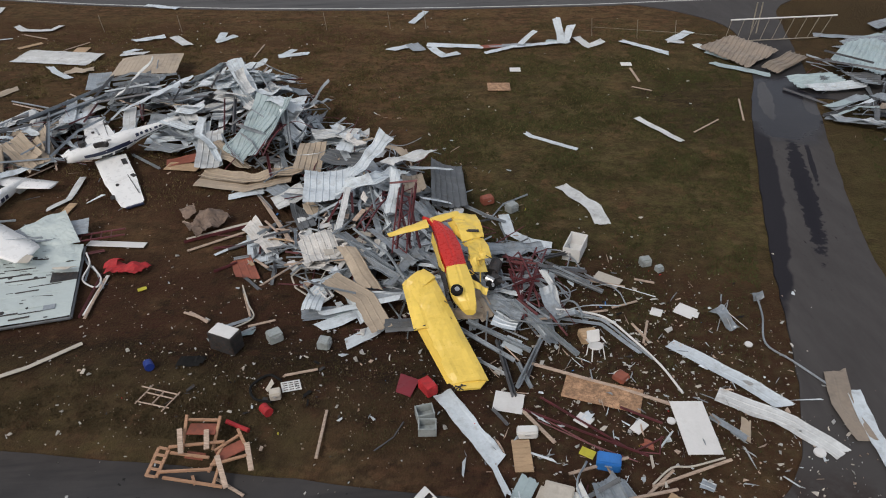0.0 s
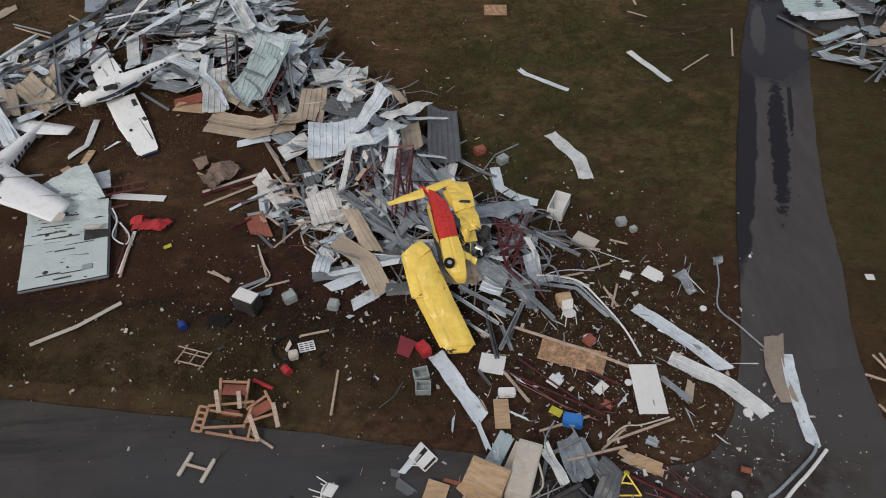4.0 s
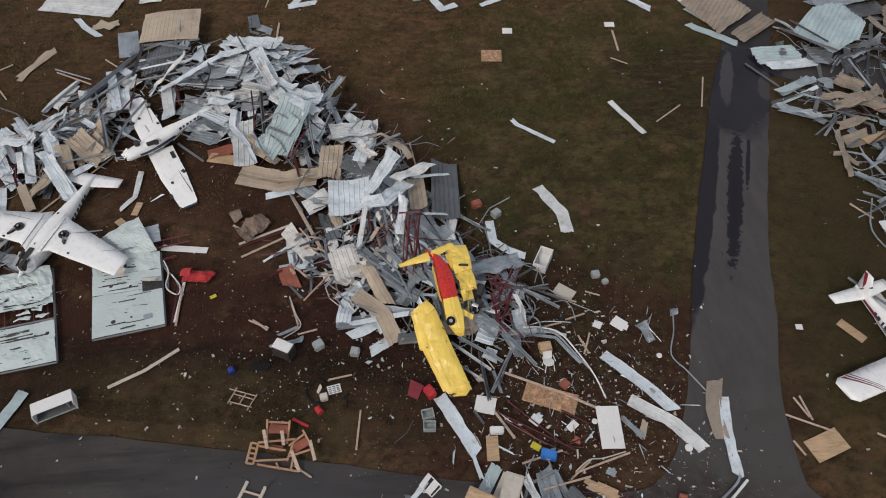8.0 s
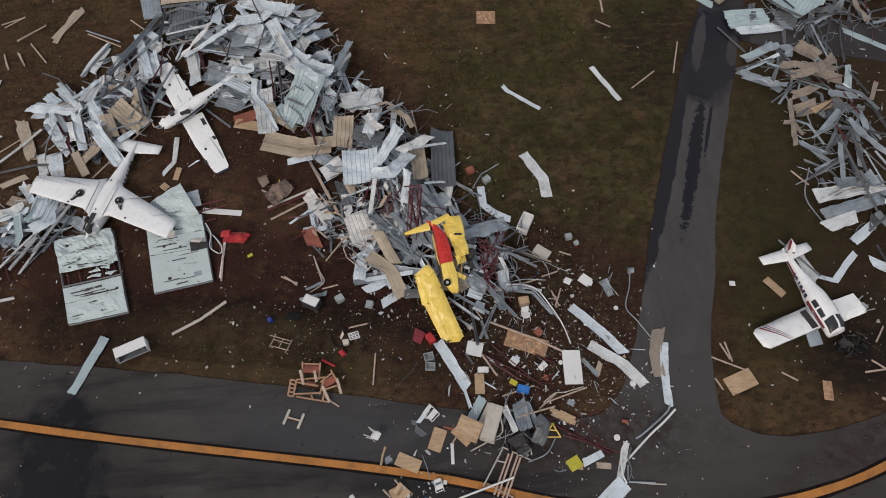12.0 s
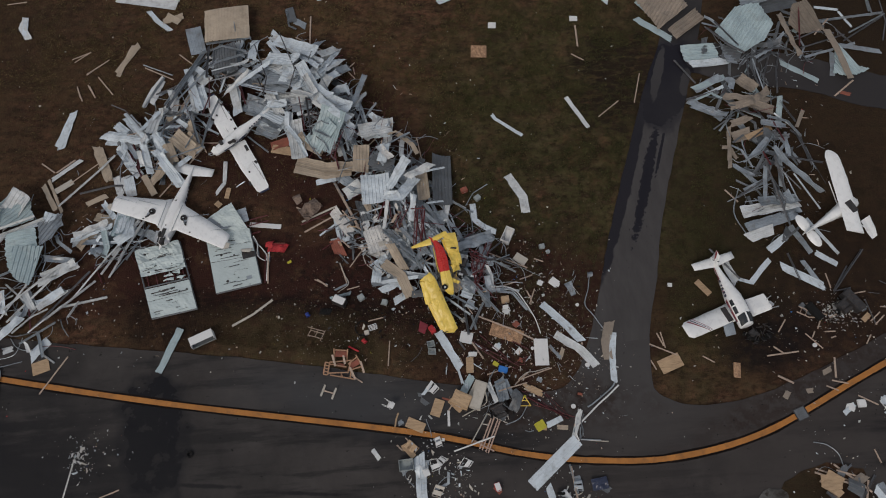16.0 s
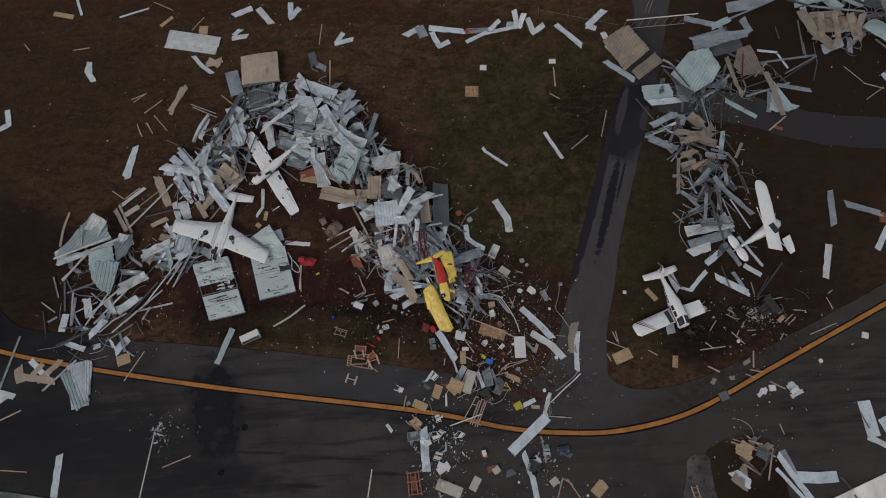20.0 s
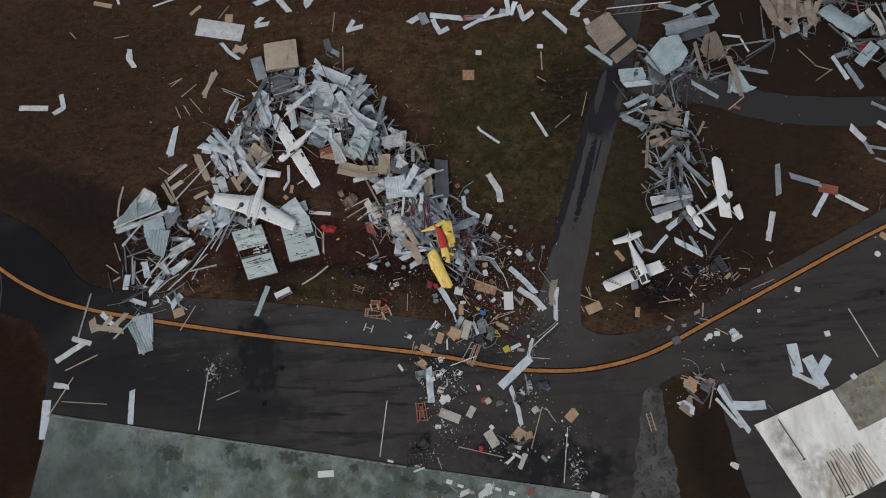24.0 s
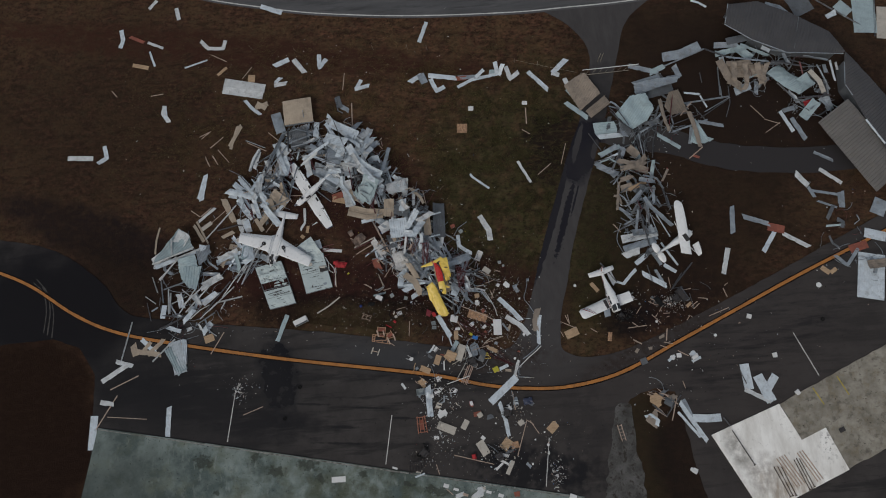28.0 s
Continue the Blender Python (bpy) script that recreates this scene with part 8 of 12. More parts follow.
COUNT = {"w": 240, "g": 120, "n": 80, "u": 150, "m": 40, "p": 100, "d": 20, "t": 60}
# many of the dark "d" sheets are added for the shaded gaps in the heaps
FILL = "wwwwggguuuuuuuuuummpgndd"
for a, b, r, h in PILES:
    packed = x_near(a, b)
    for _ in range(int((4 if a < -28 else 8 if -4 < a < 3 and b < 24 else 16 if packed else 7 if 15 < a < 36 and b > 20 else 5) * r * min(1.3, h))):
        ang, far = rng.uniform(0, 6.283), r * math.sqrt(rng.random())
        x, y = a + far * math.cos(ang), b + far * math.sin(ang)
        kind = rng.choice(FILL if packed and a > -28 else "uuuugg" if a < -28 else "uuuuuddddddddggmt")
        turn, length = rng.uniform(0, 6.283), rng.uniform(1.4, 4.6 if kind in "ump" else 3.0) * (0.7 if h < 0.6 else 1)
        dx, dy = math.cos(turn) * length / 2, math.sin(turn) * length / 2
        z = heap(x, y) * rng.uniform(0.05, 0.62) + 0.06
        lift = rng.uniform(-0.2, 0.2) * length
        ends = [(x - dx, y - dy, max(0.06, z - lift)), (x + dx, y + dy, max(0.06, z + lift))]
        if kind in "um" and rng.random() < 0.75:
            k = rng.uniform(-0.25, 0.25) * length
            ends.insert(1, (x - dy / length * 2 * k, y + dx / length * 2 * k, z + rng.uniform(0, 0.3)))
            if rng.random() < 0.7:
                q = [Vector(v) for v in ends]
                ends = [tuple(v) for v in curve_through(q, 4)]
        if kind in "wgnd" and rng.random() < 0.75:
            ends.insert(1, (x + rng.uniform(-0.5, 0.5), y + rng.uniform(-0.5, 0.5), z + rng.uniform(0.0, 0.45)))
        w = rng.choice((0.14, 0.2, 0.28, 0.4, 0.55, 0.75) if a < 15 else (0.12, 0.18, 0.28, 0.5)) if kind in "wgndt" else rng.uniform(0.04, 0.085)
        COUNT[kind] += 1
        (S(kind, w, *ends) if COUNT[kind] <= 295 else bury(kind, w, ends))
# long corrugated strips combed through the heap from the north-west to the south-east
comb = random.Random(52)
for k in range(46):
    f = 0.8 * comb.random()
    x, y = -6.2 + 6.6 * f + comb.gauss(0, 0.9), 27.6 - 8.6 * f + comb.gauss(0, 1.0)
    turn, length = math.atan2(-8.6, 6.6) + comb.gauss(0, 0.42), comb.uniform(2.0, 4.6)
    bend = comb.uniform(-0.5, 0.5)
    pts = []
    for j in range(4):
        d = (j / 3 - 0.5) * length
        px, py = x + math.cos(turn) * d - math.sin(turn) * bend * (1 - (2 * j / 3 - 1) ** 2), y + math.sin(turn) * d + math.cos(turn) * bend * (1 - (2 * j / 3 - 1) ** 2)
        pts.append((px, py, 0.12 + heap(px, py) * comb.uniform(0.5, 0.85)))
    kind = comb.choice("ggggwwu")
    COUNT[kind] += 1
    (S if COUNT[kind] <= 295 else lambda a, b, *c: bury(a, b, c))(kind, comb.choice((0.14, 0.2, 0.28, 0.36)) if kind != "u" else 0.07, *pts)
# thin curled strips of trim and tie rods over the heaps
loose = random.Random(77)
for a, b, r, h in PILES:
    for _ in range(int((9 if x_near(a, b) and a > -28 else 5) * r * min(1.2, h))):
        ang, far = loose.uniform(0, 6.283), r * math.sqrt(loose.random()) * 1.05
        x, y = a + far * math.cos(ang), b + far * math.sin(ang)
        turn, reach = loose.uniform(0, 6.283), loose.uniform(0.35, 0.9)
        z = heap(x, y) * loose.uniform(0.35, 0.85) + 0.08
        pts, bend = [Vector((x, y, z))], loose.uniform(-0.9, 0.9)
        for _ in range(3):
            turn += bend + loose.uniform(-0.5, 0.5)
            pts.append(pts[-1] + Vector((math.cos(turn) * reach, math.sin(turn) * reach, loose.uniform(-0.16, 0.12))))
        bury(loose.choice("uuuum"), loose.uniform(0.03, 0.06), [(p.x, p.y, max(0.06, p.z)) for p in curve_through(pts, 4)])
for kind, (verts, faces) in HEAPED.items():
    me = bpy.data.meshes.new("wreckage_heap")
    me.from_pydata(verts, [], faces)
    me.materials.append(KINDS[kind][0])
    tagged(new("wreckage_heap", me), "tangled heap of " + KINDS[kind][4], "wreckage", kind="stuff")


# ---- aircraft ----
def power(v, e):
    return math.copysign(abs(v) ** e, v)


def section_at(sections, x):
    for a, b in zip(sections, sections[1:]):
        if b[0] <= x <= a[0]:
            k = (a[0] - x) / (a[0] - b[0])
            k = k * k * (3 - 2 * k) * 0.5 + k * 0.5
            return [a[i] + (b[i] - a[i]) * k for i in range(1, 4)]
    return sections[-1][1:] if x < sections[-1][0] else sections[0][1:]


def skin_point(sections, x, angle, off=0.0):
    hw, hh, zc = section_at(sections, x)
    c, s = math.cos(angle), math.sin(angle)
    return Vector((x, power(c, 0.8) * (hw + off), zc + power(s, 0.8) * (hh + off)))


def body_mesh(sections, dent=0.0, sides=20):
    """A closed, lofted fuselage; nose towards +x."""
    xs, x = [], sections[0][0]
    while x > sections[-1][0]:
        xs.append(x)
        x -= 0.18
    xs.append(sections[-1][0])
    verts = []
    for x in xs:
        for k in range(sides):
            v = skin_point(sections, x, 2 * math.pi * k / sides)
            v += Vector((0, 1, 1)) * dent * noise.noise(v * 1.6)
            verts.append(v)
    faces = [tuple(range(sides)), tuple(len(verts) - 1 - k for k in range(sides))]
    for j in range(len(xs) - 1):
        for k in range(sides):
            a, b = j * sides + k, j * sides + (k + 1) % sides
            faces.append((b, a, a + sides, b + sides))
    bm = raw(verts, faces)
    bmesh.ops.recalc_face_normals(bm, faces=bm.faces[:])
    for f in bm.faces:
        f.smooth = len(f.verts) == 4
    return bm


def patch_mesh(sections, x0, x1, a0, a1, off=0.012, slant=0.0):
    """A thin plate that follows the fuselage skin: a window, a stripe or a mark."""
    verts, faces, nx, na = [], [], 6, 5
    for layer in (off, off - 0.03):
        for i in range(nx + 1):
            for j in range(na + 1):
                x = x0 + (x1 - x0) * i / nx + slant * j / na
                verts.append(skin_point(sections, x, radians(a0 + (a1 - a0) * j / na), layer))
    w, half = na + 1, (nx + 1) * (na + 1)
    for i in range(nx):
        for j in range(na):
            a = i * w + j
            faces += [(a, a + 1, a + w + 1, a + w), (half + a, half + a + w, half + a + w + 1, half + a + 1)]
    rim = [j for j in range(na)] + [i * w + na for i in range(nx)] + [nx * w + j for j in range(na, 0, -1)] + [i * w for i in range(nx, 0, -1)]
    for a, b in zip(rim, rim[1:] + rim[:1]):
        faces.append((b, a, half + a, half + b))
    bm = raw(verts, faces)
    bmesh.ops.recalc_face_normals(bm, faces=bm.faces[:])
    return bm


AIRFOIL = [(0, 0), (0.03, 0.045), (0.12, 0.085), (0.3, 0.1), (0.6, 0.07), (1, 0.004), (1, -0.004), (0.6, -0.025), (0.3, -0.04), (0.12, -0.04), (0.03, -0.025)]


def wing_mesh(places, crumple=0.0):
    """A wing through stations of (y, leading edge x, z, chord, thickness), ends closed and slightly rounded."""
    verts, faces, n = [], [], len(AIRFOIL)
    rows = []
    for a, b in zip(places, places[1:]):
        k = max(1, round(abs(b[0] - a[0]) / 0.45))
        rows += [[a[i] + (b[i] - a[i]) * j / k for i in range(5)] for j in range(k)]
    rows.append(places[-1])
    for y, x, z, chord, thick in rows:
        for u, h in AIRFOIL:
            v = Vector((x - u * chord, y, z + h * chord * thick))
            if crumple:
                v.z += crumple * noise.noise((v.x * 1.7, v.y * 1.7, 4)) + crumple * 0.5 * noise.noise((v.x * 5, v.y * 5, 8))
                v.x += crumple * 0.5 * noise.noise((v.x * 1.3, v.y * 2.1, 15))
            verts.append(v)
    for j in range(len(rows) - 1):
        for i in range(n):
            a, b = j * n + i, j * n + (i + 1) % n
            faces.append((a, b, b + n, a + n))
    faces += [tuple(range(n)), tuple(len(verts) - 1 - i for i in range(n))]
    bm = raw(verts, faces)
    bmesh.ops.recalc_face_normals(bm, faces=bm.faces[:])
    for f in bm.faces:
        f.smooth = len(f.verts) == 4 and crumple < 0.02
    return bm


def wing_stripe(places, a, b, wide):
    """A painted stripe over the upper side of a wing, from (span place, share of chord) a to b."""
    def on(y, u):
        for p, q in zip(places, places[1:]):
            if min(p[0], q[0]) <= y <= max(p[0], q[0]):
                k = (y - p[0]) / (q[0] - p[0])
                x, z, chord, thick = (p[i] + (q[i] - p[i]) * k for i in range(1, 5))
                for (u0, h0), (u1, h1) in zip(AIRFOIL[:5], AIRFOIL[1:6]):
                    if u0 <= u <= u1:
                        return Vector((x - u * chord, y, z + (h0 + (h1 - h0) * (u - u0) / (u1 - u0)) * chord * thick))
        return None
    verts, faces, n = [], [], 12
    for lift in (0.012, -0.01):
        for k in range(n + 1):
            y, u = a[0] + (b[0] - a[0]) * k / n, a[1] + (b[1] - a[1]) * k / n
            half = wide * (0.25 + 0.75 * (1 - k / n)) / 2
            verts += [on(y - half, u) + Vector((0, 0, lift)), on(y + half, u) + Vector((0, 0, lift))]
    m = 2 * (n + 1)
    for k in range(n):
        i = 2 * k
        faces += [(i, i + 1, i + 3, i + 2), (m + i, m + i + 2, m + i + 3, m + i + 1), (i, i + 2, m + i + 2, m + i), (i + 1, m + i + 1, m + i + 3, i + 3)]
    faces += [(0, m, m + 1, 1), (2 * n, 2 * n + 1, m + 2 * n + 1, m + 2 * n)]
    bm = raw(verts, faces)
    bmesh.ops.recalc_face_normals(bm, faces=bm.faces[:])
    return bm


def skewed(degrees, about, places, crumple=0.0):
    """A wing wrenched round on its root."""
    bm = wing_mesh(places, crumple)
    c = Matrix.Translation((*about, 0))
    bm.transform(c @ Matrix.Rotation(radians(degrees), 4, "Z") @ c.inverted())
    return bm


def wheel(parent, at, r=0.24, axis=(0, 1, 0)):
    a, d = Vector(at), Vector(axis).normalized() * 0.085
    tyre = joined(rod(a - d, a + d, r * 0.9, 18), rod(a - d * 0.6, a + d * 0.6, r, 18))
    ob = part("tyre", tyre, RUBBER, parent, "black rubber tyre")
    part("rim", rod(a - d * 1.12, a + d * 1.12, r * 0.42, 12), STEEL, ob)
    return ob


def marks(parent, sections, x0, step, count, angle, tall):
    """Registration letters as plain dark bars on the fuselage side."""
    for k in range(count):
        x = x0 - k * step
        part("marking", patch_mesh(sections, x, x - step * (0.7, 0.5, 0.62, 0.4)[k % 4], angle - tall * 0.8, angle + tall * 0.8, 0.014), NAVY, parent, "dark registration mark")


def plate(corners, thick, crumple=0.0, camber=0.0, step=0.22, seed=0.0):
    """A skin with thickness between four corners (a to b along one edge, d to c along the other), cambered and creased."""
    a, b, c, d = (Vector(p) for p in corners)
    n, m = max(3, round(max((b - a).length, (c - d).length) / step)), max(4, round(max((d - a).length, (c - b).length) / step))
    up = ((b - a).cross(d - a) + (c - b).cross(d - b)).normalized()
    if up.z < 0:
        up.negate()
    top, low = [], []
    for i in range(n + 1):
        for j in range(m + 1):
            u, v = i / n, j / m
            p = a.lerp(b, u).lerp(d.lerp(c, u), v)
            h = camber * 4 * v * (1 - v) + crumple * (noise.noise((p.x * 1.5 + seed, p.y * 1.5, seed)) + 0.6 * abs(noise.noise((p.x * 3.3, p.y * 3.3 + seed, 7))))
            rim = 0.35 + 0.65 * min(1, 5 * min(v, 1 - v))
            top.append(p + up * (h + thick * rim * 0.5))
            low.append(p + up * (h - thick * rim * 0.5))
    w, total = m + 1, len(top)
    faces = []
    for i in range(n):
        for j in range(m):
            k = i * w + j
            faces += [(k, k + w, k + w + 1, k + 1), (total + k, total + k + 1, total + k + w + 1, total + k + w)]
    ring = [j for j in range(m)] + [i * w + m for i in range(n)] + [n * w + j for j in range(m, 0, -1)] + [i * w for i in range(n, 0, -1)]
    for p, q in zip(ring, ring[1:] + ring[:1]):
        faces.append((p, q, total + q, total + p))
    bm = raw(top + low, faces)
    bmesh.ops.recalc_face_normals(bm, faces=bm.faces[:])
    return bm


def wedge(stations, depth, lean):
    """A flat-topped fuselage skin: each station a left and a right top corner; its sides drop by depth and draw in by lean."""
    verts, faces = [], []
    for k, (a, b, z) in enumerate(stations):
        a, b = Vector((*a, z)), Vector((*b, z))
        side, drop = (b - a).normalized(), Vector((0, 0, -depth[k]))
        crown = (a + b) / 2 + Vector((0, 0, 0.08 * (b - a).length))
        verts += [a, a.lerp(crown, 0.8) + Vector((0, 0, 0.03)), crown, b.lerp(crown, 0.8) + Vector((0, 0, 0.03)), b, b + drop * 0.5 + side * lean * 0.3, b + drop - side * lean, a + drop + side * lean, a + drop * 0.5 - side * lean * 0.3]
        if k:
            p, q = 9 * (k - 1), 9 * k
            faces += [(p + i, p + (i + 1) % 9, q + (i + 1) % 9, q + i) for i in range(9)]
    faces += [tuple(range(8, -1, -1)), tuple(len(verts) - 9 + i for i in range(9))]
    bm = raw(verts, faces)
    bmesh.ops.recalc_face_normals(bm, faces=bm.faces[:])
    return bm


LOW = [(0.0, 0.10, 0.10, -0.04), (-0.12, 0.36, 0.34, -0.04), (-0.7, 0.50, 0.44, -0.02), (-1.6, 0.56, 0.52, 0.04), (-2.4, 0.60, 0.66, 0.14), (-3.2, 0.58, 0.64, 0.14), (-4.3, 0.40, 0.46, 0.12), (-5.6, 0.22, 0.30, 0.12), (-6.9, 0.09, 0.20, 0.14), (-7.3, 0.03, 0.14, 0.16)]
WIDE = HIGH = [(0.0, 0.12, 0.12, -0.06), (-0.12, 0.40, 0.36, -0.06), (-0.8, 0.54, 0.46, -0.04), (-1.5, 0.58, 0.60, 0.08), (-2.1, 0.60, 0.74, 0.14), (-3.3, 0.58, 0.72, 0.12), (-4.3, 0.40, 0.46, 0.08), (-5.8, 0.22, 0.27, 0.10), (-7.2, 0.09, 0.18, 0.14), (-7.6, 0.03, 0.12, 0.16)]


def propeller(parent, at=(0.06, 0, -0.04), turn=25):
    hub = part("spinner", rod((at[0] - 0.1, 0, at[2]), (at[0] + 0.26, 0, at[2]), 0.15, 14, 0.02), PAINT, parent)
    for k in (0, 180):
        m = Matrix.Translation(at) @ Matrix.Rotation(radians(turn + k), 4, "X")
        part("blade", box(0.03, 0.13, 0.82, (0, 0, 0), m @ Matrix.Translation((0, 0, 0.5)) @ Matrix.Rotation(0.5, 4, "Z"), 0.012), SOOT, parent, "dark bent propeller blade")
    return hub


def tail(parent, x, z, span, chord, fin, fin_mat=PAINT):
    part("tailplane", wing_mesh([(-span, x - 0.28, z, chord * 0.7, 0.8), (0, x, z, chord, 0.9), (span, x - 0.28, z, chord * 0.7, 0.8)]), PAINT, parent)
    verts = wing_mesh([(0.0, x + 0.25, 0, chord * 1.25, 0.7), (fin, x - 0.42, 0, chord * 0.65, 0.7)])
    verts.transform(Matrix.Translation((0, 0, z - 0.05)) @ Matrix.Rotation(radians(90), 4, "X"))
    return part("fin", verts, fin_mat, parent)


def inverted_low_wing(m):
    e = empty("airplane", m, "white low-wing airplane lying belly up on torn sheets", "airplane", "wrecked airplanes")
    part("fuselage", body_mesh(LOW, 0.03), PAINT, e)
    for s in (1, -1):
        swept = 1.25 if s < 0 else 0.0

        def fore(y):
            """How far the wrenched wing leans forward at a place along its span."""
            return swept * max(0.0, (abs(y) - 0.9) / 3.95)
        w = part("wing", wing_mesh([(s * 0.35, -1.15, -0.40, 2.75, 0.8), (s * 0.9, -1.5 + 0.15 * (s < 0), -0.42, 2.15, 0.9), (s * 4.85, -1.95 + swept, -0.22, 1.35, 0.85), (s * 5.05, -2.05 + swept, -0.2, 1.1, 0.5)], 0.019), PAINT, e)
        well = 1.15 if s < 0 else 1.5
        part("wheel_well", joined(rod((-2.45, s * well, -0.56), (-2.45, s * well, -0.32), 0.27, 9), box(0.42, 0.2, 0.2, (-2.2, s * (well + 0.16), -0.44), Matrix.Rotation(0.5 * s, 4, "Z"), 0.02), box(0.2, 0.12, 0.2, (-1.95, s * (well + 0.3), -0.44), Matrix.Rotation(0.9 * s, 4, "Z"), 0.02)), SOOT, w, "dark open wheel well")
        wheel(w, (-2.4, s * well, -0.575), 0.14, (0, 0.12, 1))
        part("gear_plate", joined(box(0.2, 0.16, 0.05, (-2.2, s * (well + 0.22), -0.53), Matrix.Rotation(0.5 * s, 4, "Z"), 0.02), rod((-2.4, s * well, -0.6), (-1.95, s * (well + 0.3), -0.57), 0.025, 6)), GALV, w, "bent grey gear leg in the well")
        part("flap_gap", box(0.012, 2.2, 0.10, (-3.15 + fore(1.9), s * 1.9, -0.40), Matrix.Rotation(s * (0.06 if s > 0 else 0.36), 4, "Z")), GALV, w)
        part("aileron_gap", box(0.012, 1.9, 0.10, (-3.05 + fore(3.9), s * 3.9, -0.28), Matrix.Rotation(s * (0.06 if s > 0 else 0.36), 4, "Z")), GALV, w)
        part("root_seam", box(2.3, 0.02, 0.05, (-2.35, s * 0.62, -0.515), Matrix.Rotation(s * -0.03, 4, "Z")), GALV, w, "grey joint along the wing root")
        part("jack_point", box(0.09, 0.12, 0.14, (-1.75 + fore(2.0), s * 2.0, -0.4), None, 0.01), SOOT, w)
        part("wing_tip", plate([(-1.95 + swept, s * 4.95, -0.26), (-2.5 + swept, s * 5.0, -0.3), (-2.5 + swept, s * 5.28, -0.24), (-2.1 + swept, s * 5.3, -0.22)], 0.03, 0.08, 0.03, 0.12, 3), CREAM, w, "torn cream wing tip")
    tail(e, -6.35, 0.12, 1.75, 1.0, 0.7)
    marks(e, LOW, -3.9, 0.34, 6, 170, 16)
    marks(e, LOW, -3.9, 0.34, 6, 10, 16)
    part("engine", joined(box(0.5, 0.34, 0.4, (-0.25, -0.12, -0.36), None, 0.05), box(0.36, 0.2, 0.3, (-0.75, 0.22, -0.46), None, 0.04), rod((-0.1, 0.2, -0.4), (-1.0, 0.25, -0.5), 0.05), rod((0.1, -0.2, -0.35), (-0.6, -0.3, -0.52), 0.04)), SOOT, e, "dark exposed engine parts")
    part("torn_cowl", joined(plate([(-0.05, 0.5, -0.25), (-1.05, 0.72, -0.3), (-1.0, 0.3, -0.5), (-0.1, 0.2, -0.42)], 0.02, 0.12, 0.06, 0.12, 4), plate([(-0.9, -0.35, -0.5), (-0.3, -0.75, -0.35), (-0.1, -0.4, -0.4), (-0.6, -0.15, -0.52)], 0.02, 0.1, 0.04, 0.12, 7)), STEEL, e, "crumpled bare metal engine cowl")
    part("gear_door", box(0.8, 0.3, 0.03, (-0.9, 0, -0.5), None, 0.01), SOOT, e)
    propeller(e, (0.08, 0, -0.04), 70)
    for x in (-1.6, -3.1, -3.8):
        part("belly_hatch", box(0.16, 0.12, 0.04, (x, 0.05, -0.5 + 0.06 * (abs(x + 2.4))), None, 0.02), SOOT, e)
    return e


